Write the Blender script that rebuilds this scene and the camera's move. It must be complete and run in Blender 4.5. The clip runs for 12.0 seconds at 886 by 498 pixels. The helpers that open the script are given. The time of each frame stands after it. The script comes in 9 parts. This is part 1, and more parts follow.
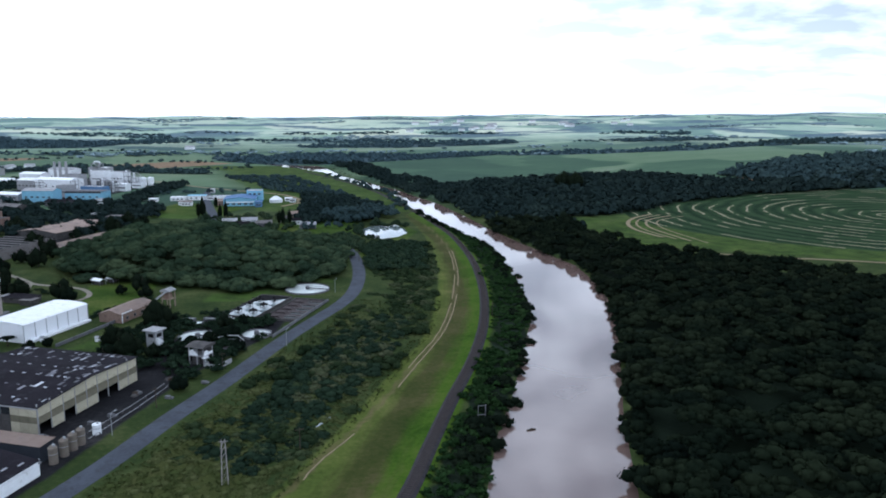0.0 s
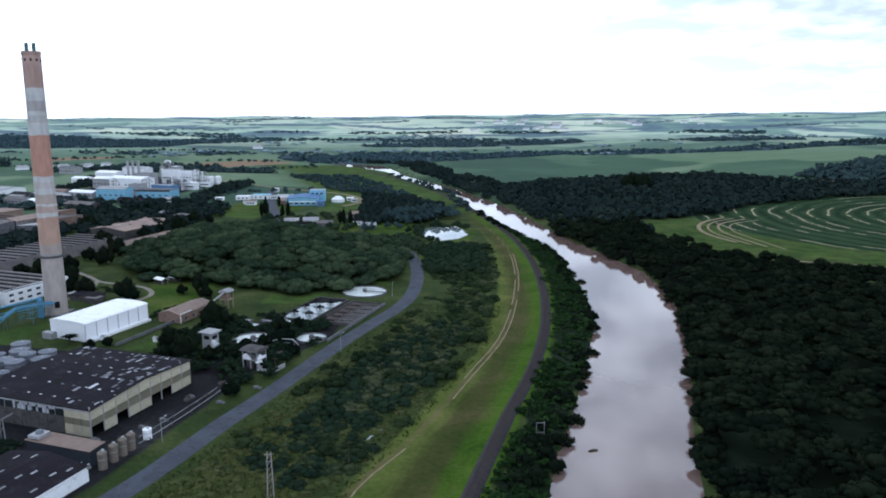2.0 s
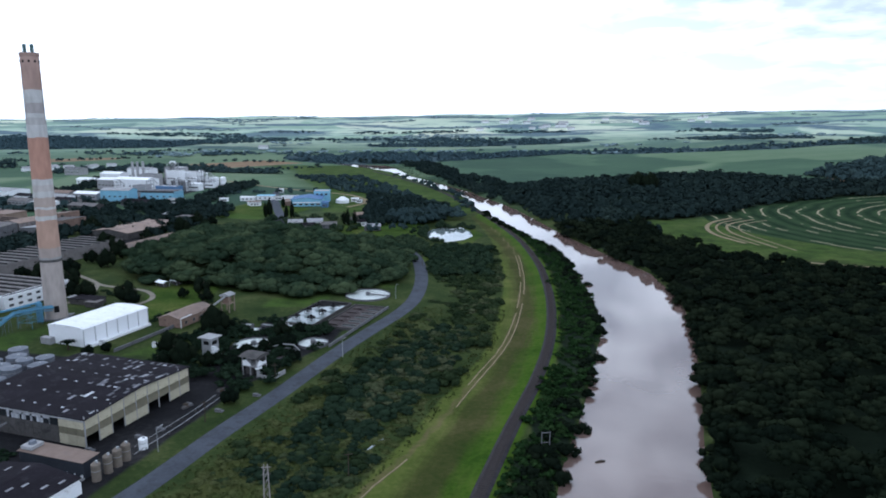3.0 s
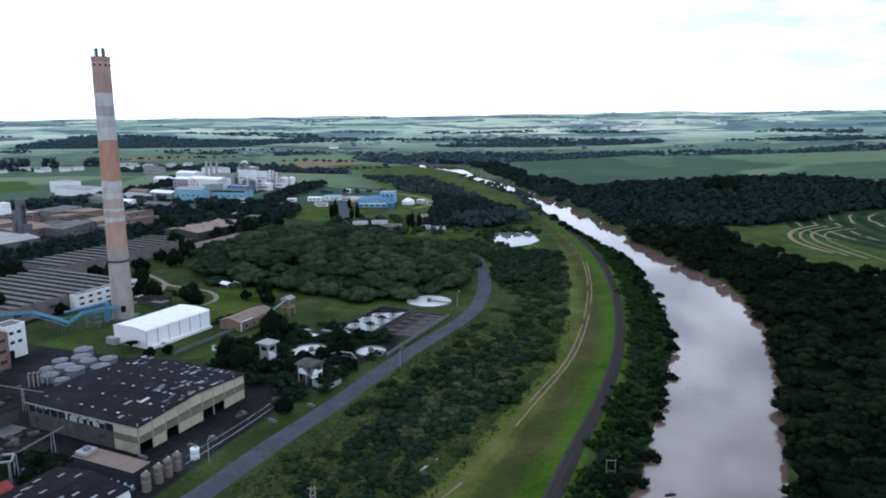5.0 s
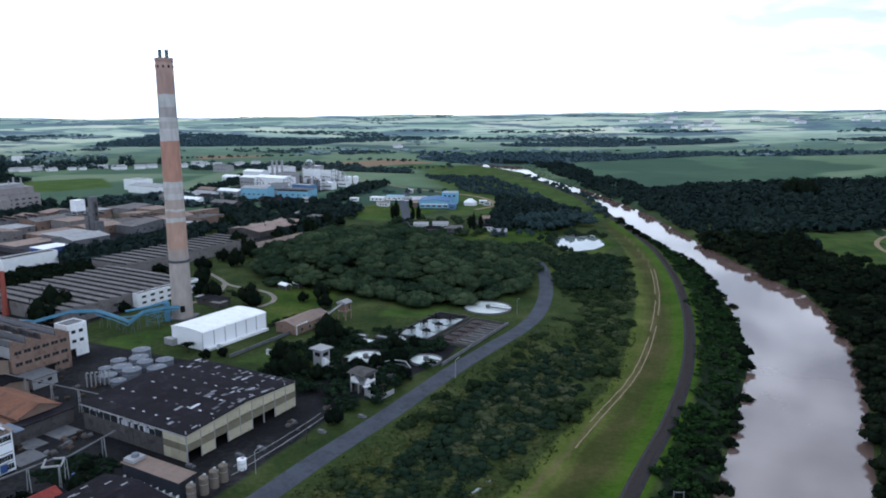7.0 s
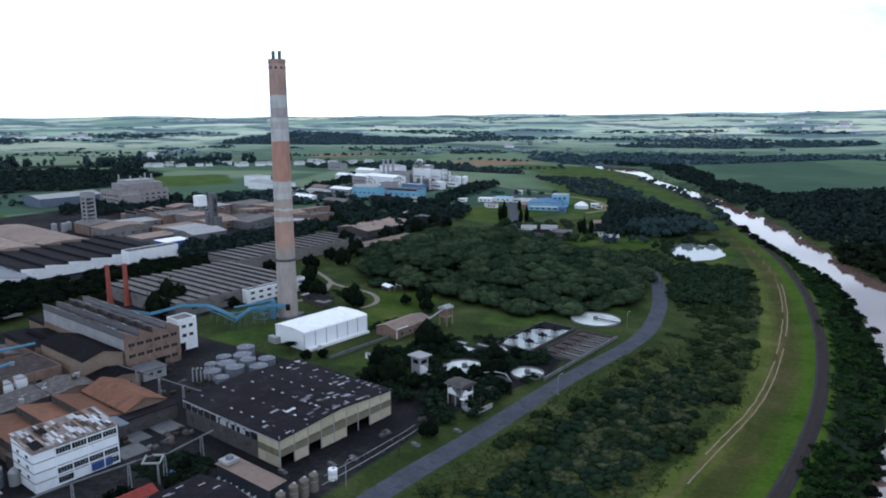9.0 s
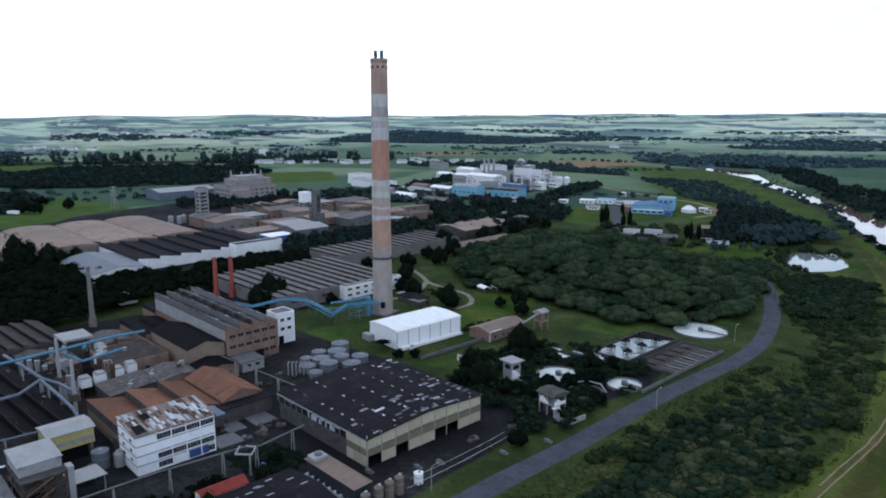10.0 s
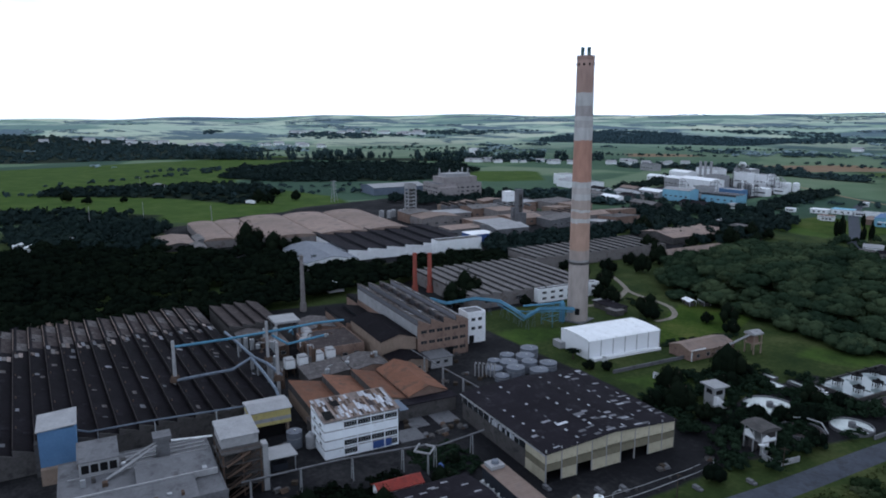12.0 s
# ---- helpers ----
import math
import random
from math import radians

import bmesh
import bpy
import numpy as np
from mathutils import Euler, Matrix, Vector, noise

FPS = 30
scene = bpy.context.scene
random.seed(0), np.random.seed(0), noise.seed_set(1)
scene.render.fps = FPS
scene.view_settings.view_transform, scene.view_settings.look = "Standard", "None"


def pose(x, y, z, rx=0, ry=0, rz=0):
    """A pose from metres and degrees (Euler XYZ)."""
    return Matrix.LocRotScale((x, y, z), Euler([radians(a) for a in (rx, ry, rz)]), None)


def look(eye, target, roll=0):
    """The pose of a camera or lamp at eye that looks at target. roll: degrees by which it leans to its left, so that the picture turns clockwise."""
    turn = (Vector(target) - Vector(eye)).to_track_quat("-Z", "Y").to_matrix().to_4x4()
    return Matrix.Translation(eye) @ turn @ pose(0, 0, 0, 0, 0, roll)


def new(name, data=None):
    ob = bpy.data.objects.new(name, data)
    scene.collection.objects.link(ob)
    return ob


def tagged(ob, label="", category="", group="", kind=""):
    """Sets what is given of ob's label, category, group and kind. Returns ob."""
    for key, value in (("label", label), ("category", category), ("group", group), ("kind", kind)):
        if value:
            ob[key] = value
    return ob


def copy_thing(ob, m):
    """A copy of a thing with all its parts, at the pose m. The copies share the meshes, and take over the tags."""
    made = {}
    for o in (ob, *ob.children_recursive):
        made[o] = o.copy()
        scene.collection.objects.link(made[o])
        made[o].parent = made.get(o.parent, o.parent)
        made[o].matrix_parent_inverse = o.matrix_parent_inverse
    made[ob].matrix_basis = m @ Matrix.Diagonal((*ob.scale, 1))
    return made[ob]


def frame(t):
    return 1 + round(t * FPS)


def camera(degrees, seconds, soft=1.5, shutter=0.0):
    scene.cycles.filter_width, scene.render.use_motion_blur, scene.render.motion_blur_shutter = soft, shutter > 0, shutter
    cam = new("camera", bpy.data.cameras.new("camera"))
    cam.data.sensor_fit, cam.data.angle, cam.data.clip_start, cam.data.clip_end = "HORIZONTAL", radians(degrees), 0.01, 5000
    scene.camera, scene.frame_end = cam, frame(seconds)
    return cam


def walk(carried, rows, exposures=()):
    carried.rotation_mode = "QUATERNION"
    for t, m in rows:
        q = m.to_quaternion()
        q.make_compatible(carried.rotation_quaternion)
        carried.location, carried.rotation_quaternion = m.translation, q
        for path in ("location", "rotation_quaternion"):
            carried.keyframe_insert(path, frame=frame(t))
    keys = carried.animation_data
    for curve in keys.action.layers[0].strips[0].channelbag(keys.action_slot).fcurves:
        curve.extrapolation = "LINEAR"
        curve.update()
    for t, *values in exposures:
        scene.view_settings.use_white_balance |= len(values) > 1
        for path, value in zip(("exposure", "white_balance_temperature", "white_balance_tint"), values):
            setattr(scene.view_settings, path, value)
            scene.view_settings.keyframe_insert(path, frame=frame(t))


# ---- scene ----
cam = camera(63.5, 12.0, soft=1.85)
EXPOSE = -1.68
PATH = [
    (0, (-1.695, -0.831, 88.1), (-1.649, 1.133, 87.725), 0.4),
    (0.5, (-1.309, 1.686, 88.184), (-1.281, 3.65, 87.808), 0.4),
    (1, (-1.062, 4.223, 88.248), (-1.076, 6.187, 87.87), 0.3),
    (1.5, (-0.631, 6.736, 88.265), (-0.707, 8.699, 87.886), 0.3),
    (2, (-0.256, 9.49, 88.341), (-0.385, 11.449, 87.963), 0.2),
    (2.5, (0.06, 12.303, 88.517), (-0.079, 14.262, 88.137), 0.1),
    (3, (0.479, 15.0, 88.863), (0.332, 16.958, 88.483), 0.0),
    (5, (1.452, 25.417, 90.06), (1.118, 27.351, 89.679), -0.1),
    (5.5, (1.446, 27.97, 90.21), (1.059, 29.895, 89.828), -0.1),
    (6, (1.539, 30.599, 90.511), (1.109, 32.514, 90.129), -0.2),
    (6.5, (1.435, 33.038, 90.695), (0.958, 34.943, 90.312), -0.2),
    (8.3, (0.242, 42.739, 91.668), (-0.392, 44.596, 91.281), -0.1),
    (8.5, (0.023, 43.717, 91.696), (-0.655, 45.559, 91.31), -0.1),
    (9, (-0.404, 46.211, 91.649), (-1.197, 48.006, 91.263), -0.1),
    (9.5, (-0.728, 48.73, 91.686), (-1.635, 50.47, 91.299), -0.1),
    (10, (-1.139, 50.993, 91.699), (-2.177, 52.658, 91.311), -0.0),
    (10.5, (-1.458, 53.209, 91.735), (-2.603, 54.802, 91.346), -0.1),
    (11, (-1.987, 55.281, 91.637), (-3.247, 56.784, 91.248), -0.0),
    (11.5, (-2.453, 57.369, 91.587), (-3.825, 58.771, 91.198), -0.1),
    (12, (-2.93, 59.261, 91.477), (-4.401, 60.56, 91.089), -0.2),
]
walk(cam, [(t, look(eye, target, roll)) for t, eye, target, roll in PATH], [(0.0, EXPOSE, 5320, 9), (6.5, EXPOSE - 0.12, 5320, 9), (9.5, EXPOSE - 0.26, 5320, 9), (12.0, EXPOSE - 0.55, 5320, 10)])

# ---- world and light ----
world = bpy.data.worlds.new("overcast_sky")
scene.world = world
world.use_nodes = True
SUN_ELEV, SUN_AZIM = 42.0, -46.0  # degrees; azimuth from +y towards +x


def make_world():
    nt = world.node_tree
    n, l = nt.nodes, nt.links
    n.clear()
    out = n.new("ShaderNodeOutputWorld")
    bg = n.new("ShaderNodeBackground")
    sky = n.new("ShaderNodeTexSky")
    sky.sky_type = "NISHITA"
    sky.sun_disc = False
    sky.sun_elevation = radians(SUN_ELEV)
    sky.sun_rotation = radians(SUN_AZIM)
    sky.air_density, sky.dust_density, sky.ozone_density = 1.0, 3.0, 1.0
    geo = n.new("ShaderNodeTexCoord")
    sep = n.new("ShaderNodeSeparateXYZ")
    l.new(geo.outputs["Generated"], sep.inputs[0])
    # flatten the direction onto a cloud deck
    zz = n.new("ShaderNodeMath")
    zz.operation = "MAXIMUM"
    l.new(sep.outputs["Z"], zz.inputs[0])
    zz.inputs[1].default_value = 0.0
    za = n.new("ShaderNodeMath")
    za.operation = "ADD"
    l.new(zz.outputs[0], za.inputs[0])
    za.inputs[1].default_value = 0.16
    dv = n.new("ShaderNodeVectorMath")
    dv.operation = "DIVIDE"
    l.new(geo.outputs["Generated"], dv.inputs[0])
    l.new(za.outputs[0], dv.inputs[1])
    noi = n.new("ShaderNodeTexNoise")
    noi.inputs["Scale"].default_value = 3.0
    noi.inputs["Detail"].default_value = 7
    noi.inputs["Roughness"].default_value = 0.52
    noi.inputs["Distortion"].default_value = 0.25
    drift = n.new("ShaderNodeVectorMath")
    drift.operation = "ADD"
    drift.inputs[1].default_value = (8.1, 5.2, 0.0)
    l.new(dv.outputs[0], drift.inputs[0])
    l.new(drift.outputs[0], noi.inputs["Vector"])
    ramp = n.new("ShaderNodeValToRGB")
    e = ramp.color_ramp.elements
    e[0].position, e[0].color = 0.40, (0.43, 0.46, 0.505, 1)
    e[1].position, e[1].color = 0.60, (1.5, 1.46, 1.43, 1)
    l.new(noi.outputs["Fac"], ramp.inputs[0])
    # the deck glows most towards the hidden sun
    dot = n.new("ShaderNodeVectorMath")
    dot.operation = "DOT_PRODUCT"
    l.new(geo.outputs["Generated"], dot.inputs[0])
    ce = math.cos(radians(26))
    dot.inputs[1].default_value = (math.sin(radians(SUN_AZIM)) * ce, math.cos(radians(SUN_AZIM)) * ce, math.sin(radians(26)))
    gl = n.new("ShaderNodeMapRange")
    gl.inputs["From Min"].default_value = -0.2
    gl.inputs["From Max"].default_value = 1.0
    l.new(dot.outputs["Value"], gl.inputs["Value"])
    cube = n.new("ShaderNodeMath")
    cube.operation = "POWER"
    l.new(gl.outputs[0], cube.inputs[0])
    cube.inputs[1].default_value = 2.6
    low = n.new("ShaderNodeMath")
    low.operation = "SUBTRACT"
    low.inputs[0].default_value = 1.0
    l.new(zz.outputs[0], low.inputs[1])
    low2 = n.new("ShaderNodeMath")
    low2.operation = "POWER"
    l.new(low.outputs[0], low2.inputs[0])
    low2.inputs[1].default_value = 5.0
    band = n.new("ShaderNodeMath")
    band.operation = "MULTIPLY_ADD"
    l.new(low2.outputs[0], band.inputs[0])
    band.inputs[1].default_value = HORIZON - ZENITH
    band.inputs[2].default_value = ZENITH
    lift = n.new("ShaderNodeMath")
    lift.operation = "MULTIPLY_ADD"
    l.new(cube.outputs[0], lift.inputs[0])
    lift.inputs[1].default_value = GLOW
    l.new(band.outputs[0], lift.inputs[2])
    # a broad bright quarter behind the flight, where the walls take their light from
    back = n.new("ShaderNodeVectorMath")
    back.operation = "DOT_PRODUCT"
    l.new(geo.outputs["Generated"], back.inputs[0])
    back.inputs[1].default_value = (0.62, -0.72, 0.3)
    bl = n.new("ShaderNodeMapRange")
    bl.inputs["From Min"].default_value = 0.0
    bl.inputs["From Max"].default_value = 1.0
    l.new(back.outputs["Value"], bl.inputs["Value"])
    whole = n.new("ShaderNodeMath")
    whole.operation = "MULTIPLY_ADD"
    l.new(bl.outputs[0], whole.inputs[0])
    whole.inputs[1].default_value = BACK
    l.new(lift.outputs[0], whole.inputs[2])
    # the deck closes to an even white towards the horizon
    even = n.new("ShaderNodeMix")
    even.data_type = "RGBA"
    veil = n.new("ShaderNodeMath")
    veil.operation = "MULTIPLY"
    veil.use_clamp = True
    l.new(low2.outputs[0], veil.inputs[0])
    veil.inputs[1].default_value = 0.85
    # near the hidden sun the clouds burn out to one white
    burn = n.new("ShaderNodeMath")
    burn.operation = "ADD"
    burn.use_clamp = True
    l.new(veil.outputs[0], burn.inputs[0])
    half = n.new("ShaderNodeMath")
    half.operation = "MULTIPLY"
    l.new(cube.outputs[0], half.inputs[0])
    half.inputs[1].default_value = 0.5
    l.new(half.outputs[0], burn.inputs[1])
    l.new(burn.outputs[0], even.inputs["Factor"])
    l.new(ramp.outputs[0], even.inputs["A"])
    even.inputs["B"].default_value = (0.96, 0.98, 1.0, 1)
    cl = n.new("ShaderNodeVectorMath")
    cl.operation = "SCALE"
    l.new(even.outputs["Result"], cl.inputs[0])
    l.new(whole.outputs[0], cl.inputs["Scale"])
    sk = n.new("ShaderNodeVectorMath")
    sk.operation = "SCALE"
    l.new(sky.outputs[0], sk.inputs[0])
    sk.inputs["Scale"].default_value = 0.08
    mx = n.new("ShaderNodeVectorMath")
    mx.operation = "ADD"
    l.new(cl.outputs[0], mx.inputs[0])
    l.new(sk.outputs[0], mx.inputs[1])
    l.new(mx.outputs[0], bg.inputs["Color"])
    bg.inputs["Strength"].default_value = 1.0
    l.new(bg.outputs[0], out.inputs[0])


ZENITH, HORIZON, GLOW, BACK = 1.9, 3.6, 4.2, 2.6
make_world()
sun = new("sun", bpy.data.lights.new("sun", "SUN"))
sun.data.energy = 0.6
sun.data.angle = radians(14)
sun.data.color = (1.0, 0.96, 0.9)
sun.matrix_world = look((0, 0, 500), (-500 * math.sin(radians(SUN_AZIM)), -500 * math.cos(radians(SUN_AZIM)), 500 - 500 * math.tan(radians(SUN_ELEV))))


# ---- materials ----
def mat(name, col, rough=0.8, scale=0.5, var=0.25, bump=0.0, bscale=4.0, stain=None, stain_amt=0.0, metal=0.0, spec=0.05, rand=0.0, stretch=None, wave=None):
    """A surface with grain and stains: colour varied at two scales, a shift per object, fine relief, optional ribs (wave = (axis, pitch))."""
    m = bpy.data.materials.new(name)
    m.use_nodes = True
    nt = m.node_tree
    n, l = nt.nodes, nt.links
    p = n["Principled BSDF"]
    p.inputs["Roughness"].default_value = rough
    p.inputs["Metallic"].default_value = metal
    p.inputs["Specular IOR Level"].default_value = spec
    tc = n.new("ShaderNodeTexCoord")
    src = tc.outputs["Object"]
    if stretch:
        mp = n.new("ShaderNodeMapping")
        mp.inputs["Scale"].default_value = stretch
        l.new(src, mp.inputs[0])
        src2 = mp.outputs[0]
    else:
        src2 = src
    n1 = n.new("ShaderNodeTexNoise")
    n1.inputs["Scale"].default_value = scale
    n1.inputs["Detail"].default_value = 6
    n1.inputs["Roughness"].default_value = 0.65
    l.new(src2, n1.inputs["Vector"])
    n2 = n.new("ShaderNodeTexNoise")
    n2.inputs["Scale"].default_value = scale * 9
    n2.inputs["Detail"].default_value = 4
    l.new(src2, n2.inputs["Vector"])
    ad = n.new("ShaderNodeMath")
    ad.operation = "MULTIPLY_ADD"
    l.new(n2.outputs["Fac"], ad.inputs[0])
    ad.inputs[1].default_value = 0.45
    l.new(n1.outputs["Fac"], ad.inputs[2])
    mr = n.new("ShaderNodeMapRange")
    mr.inputs["From Min"].default_value = 0.45
    mr.inputs["From Max"].default_value = 1.0
    mr.inputs["To Min"].default_value = 1.0 - var
    mr.inputs["To Max"].default_value = 1.0 + var
    l.new(ad.outputs[0], mr.inputs["Value"])
    val = mr.outputs[0]
    if rand:
        oi = n.new("ShaderNodeObjectInfo")
        r2 = n.new("ShaderNodeMapRange")
        r2.inputs["To Min"].default_value = 1.0 - rand
        r2.inputs["To Max"].default_value = 1.0 + rand
        l.new(oi.outputs["Random"], r2.inputs["Value"])
        mm = n.new("ShaderNodeMath")
        mm.operation = "MULTIPLY"
        l.new(val, mm.inputs[0])
        l.new(r2.outputs[0], mm.inputs[1])
        val = mm.outputs[0]
    sc = n.new("ShaderNodeVectorMath")
    sc.operation = "SCALE"
    sc.inputs[0].default_value = col
    l.new(val, sc.inputs["Scale"])
    colour = sc.outputs[0]
    if stain:
        n3 = n.new("ShaderNodeTexNoise")
        n3.inputs["Scale"].default_value = scale * 2.3
        n3.inputs["Detail"].default_value = 8
        n3.inputs["Roughness"].default_value = 0.7
        l.new(src2, n3.inputs["Vector"])
        sr = n.new("ShaderNodeMapRange")
        sr.inputs["From Min"].default_value = 0.62 - 0.3 * stain_amt
        sr.inputs["From Max"].default_value = 0.72 - 0.2 * stain_amt
        l.new(n3.outputs["Fac"], sr.inputs["Value"])
        mxs = n.new("ShaderNodeMix")
        mxs.data_type = "RGBA"
        l.new(sr.outputs[0], mxs.inputs["Factor"])
        l.new(colour, mxs.inputs["A"])
        mxs.inputs["B"].default_value = (*stain, 1)
        colour = mxs.outputs["Result"]
    l.new(colour, p.inputs["Base Color"])
    height = None
    if wave:
        w = n.new("ShaderNodeTexWave")
        w.bands_direction = wave[0]
        w.inputs["Scale"].default_value = 0.314 / wave[1]
        l.new(src, w.inputs["Vector"])
        height = w.outputs["Fac"]
    if bump or wave:
        b = n.new("ShaderNodeBump")
        b.inputs["Distance"].default_value = 0.15
        b.inputs["Strength"].default_value = bump or 0.4
        if height is None:
            n4 = n.new("ShaderNodeTexNoise")
            n4.inputs["Scale"].default_value = bscale
            n4.inputs["Detail"].default_value = 4
            l.new(src, n4.inputs["Vector"])
            height = n4.outputs["Fac"]
        l.new(height, b.inputs["Height"])
        l.new(b.outputs[0], p.inputs["Normal"])
    return m


def leaf_mat(name, c0, c1, c2, rough=0.75, speck=0.26):
    """Foliage: hue varied per plant (attribute tone) and per leaf clump."""
    m = bpy.data.materials.new(name)
    m.use_nodes = True
    nt = m.node_tree
    n, l = nt.nodes, nt.links
    p = n["Principled BSDF"]
    p.inputs["Roughness"].default_value = rough
    p.inputs["Specular IOR Level"].default_value = 0.0
    at = n.new("ShaderNodeAttribute")
    at.attribute_name = "tone"
    geo = n.new("ShaderNodeNewGeometry")
    a = n.new("ShaderNodeMath")
    a.operation = "MULTIPLY_ADD"
    l.new(geo.outputs["Random Per Island"], a.inputs[0])
    a.inputs[1].default_value = speck
    l.new(at.outputs["Fac"], a.inputs[2])
    r = n.new("ShaderNodeValToRGB")
    e = r.color_ramp.elements
    e[0].position, e[0].color = 0.1, (*c0, 1)
    e[1].position, e[1].color = 1.3 / 1.4, (*c2, 1)
    mid = r.color_ramp.elements.new(0.55)
    mid.color = (*c1, 1)
    l.new(a.outputs[0], r.inputs[0])
    l.new(r.outputs[0], p.inputs["Base Color"])
    return m


M = {}
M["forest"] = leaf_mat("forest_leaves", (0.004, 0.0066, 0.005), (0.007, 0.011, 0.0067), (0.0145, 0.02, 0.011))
M["wood"] = leaf_mat("wood_leaves", (0.0095, 0.0175, 0.0115), (0.023, 0.038, 0.0215), (0.052, 0.071, 0.036))
# leaf colour lifted and blued to hold the haze of mid-distance woods
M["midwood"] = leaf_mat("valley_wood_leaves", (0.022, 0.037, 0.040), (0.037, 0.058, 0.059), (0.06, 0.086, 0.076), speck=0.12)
M["belt"] = leaf_mat("belt_wood_leaves", (0.010, 0.017, 0.017), (0.017, 0.027, 0.025), (0.031, 0.045, 0.036), speck=0.18)
M["bank"] = leaf_mat("bank_leaves", (0.008, 0.019, 0.0068), (0.0165, 0.035, 0.0115), (0.031, 0.055, 0.0195))
M["bush"] = leaf_mat("bush_leaves", (0.012, 0.021, 0.010), (0.028, 0.041, 0.018), (0.06, 0.068, 0.036))
M["tuft"] = leaf_mat("grass_blades", (0.024, 0.036, 0.012), (0.044, 0.056, 0.018), (0.075, 0.082, 0.034))
# haze is mixed into these leaf colours, paler and bluer with distance
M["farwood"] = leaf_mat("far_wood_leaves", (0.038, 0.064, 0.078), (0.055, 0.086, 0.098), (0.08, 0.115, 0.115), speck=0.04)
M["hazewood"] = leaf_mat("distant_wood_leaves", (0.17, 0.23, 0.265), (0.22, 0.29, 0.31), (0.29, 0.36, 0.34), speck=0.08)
M["bark"] = mat("bark", (0.055, 0.044, 0.034), 0.9, 3, 0.3, 0.5, 12)
M["asphalt"] = mat("asphalt", (0.058, 0.064, 0.079), 0.9, 0.12, 0.28, 0.15, 8, stain=(0.042, 0.046, 0.053), stain_amt=0.35)
M["yard"] = mat("yard_concrete", (0.046, 0.046, 0.05), 0.85, 0.08, 0.35, 0.1, 6, stain=(0.03, 0.03, 0.032), stain_amt=0.5)
M["ballast"] = mat("ballast", (0.038, 0.035, 0.038), 0.95, 0.6, 0.35, 0.6, 9)
M["dirt"] = mat("track_dirt", (0.20, 0.16, 0.10), 0.95, 0.3, 0.3, 0.3, 5)
M["rail"] = mat("rail_steel", (0.045, 0.04, 0.04), 0.8, 2, 0.2)
M["sleeper"] = mat("sleeper_wood", (0.06, 0.05, 0.046), 0.9, 2, 0.3)
M["white"] = mat("white_paint", (0.78, 0.79, 0.8), 0.6, 0.25, 0.10, stain=(0.45, 0.44, 0.42), stain_amt=0.12)
M["whitemetal"] = mat("white_sheet", (0.8, 0.81, 0.83), 0.5, 0.15, 0.06, 0.25, wave=("X", 0.6))
M["cream"] = mat("cream_panel", (0.46, 0.42, 0.31), 0.75, 0.5, 0.16, stain=(0.28, 0.25, 0.18), stain_amt=0.2, rand=0.1)
M["olive"] = mat("olive_band", (0.17, 0.155, 0.11), 0.8, 0.5, 0.2, rand=0.1)
M["darkroof"] = mat("weathered_dark_roof", (0.0145, 0.0128, 0.0165), 0.95, 0.12, 0.4, 0.4, wave=("X", 0.9), stain=(0.029, 0.027, 0.032), stain_amt=0.25)
M["sawroof"] = mat("grey_sheet_roof", (0.155, 0.145, 0.142), 0.95, 0.1, 0.3, 0.4, wave=("X", 0.9), stain=(0.075, 0.07, 0.07), stain_amt=0.4)
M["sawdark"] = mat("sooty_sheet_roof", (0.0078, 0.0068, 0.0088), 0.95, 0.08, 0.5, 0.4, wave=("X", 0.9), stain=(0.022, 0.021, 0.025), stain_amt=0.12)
M["tanroof"] = mat("tan_sheet_roof", (0.225, 0.17, 0.142), 0.8, 0.06, 0.28, 0.4, wave=("X", 0.9), stain=(0.15, 0.122, 0.11), stain_amt=0.35, rand=0.14)
M["orange"] = mat("ochre_tile_roof", (0.158, 0.078, 0.05), 0.85, 0.1, 0.32, 0.16, wave=("Y", 0.5), stain=(0.095, 0.06, 0.045), stain_amt=0.45, rand=0.2)
M["redroof"] = mat("red_roof", (0.22, 0.045, 0.036), 0.75, 0.4, 0.3, wave=("X", 0.4), stain=(0.12, 0.04, 0.035), stain_amt=0.35)
M["brick"] = mat("sooty_brick", (0.215, 0.15, 0.12), 0.9, 0.2, 0.25, 0.2, 5, stain=(0.13, 0.09, 0.075), stain_amt=0.35)
M["tanwall"] = mat("tan_render", (0.24, 0.185, 0.145), 0.9, 0.2, 0.2, stain=(0.18, 0.13, 0.1), stain_amt=0.25)
M["concrete"] = mat("grey_concrete", (0.14, 0.14, 0.148), 0.85, 0.15, 0.25, 0.15, 5, stain=(0.09, 0.09, 0.095), stain_amt=0.35)
M["palecon"] = mat("pale_concrete", (0.31, 0.31, 0.315), 0.85, 0.2, 0.2, stain=(0.24, 0.24, 0.25), stain_amt=0.25)
M["darkcon"] = mat("stained_concrete", (0.085, 0.08, 0.078), 0.9, 0.2, 0.3, 0.2, 5, stain=(0.045, 0.045, 0.045), stain_amt=0.35)
M["glass"] = mat("dark_glass", (0.025, 0.028, 0.032), 0.25, 1.0, 0.2, spec=0.5)
# near-black: painted shade of openings, and plain black parts such as wheels
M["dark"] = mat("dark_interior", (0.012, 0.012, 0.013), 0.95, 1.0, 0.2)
M["bluepipe"] = mat("blue_pipe_paint", (0.10, 0.225, 0.33), 0.55, 0.3, 0.2, stain=(0.12, 0.19, 0.24), stain_amt=0.2)
M["bluewall"] = mat("blue_cladding", (0.105, 0.19, 0.33), 0.6, 0.2, 0.15, wave=("X", 0.5))
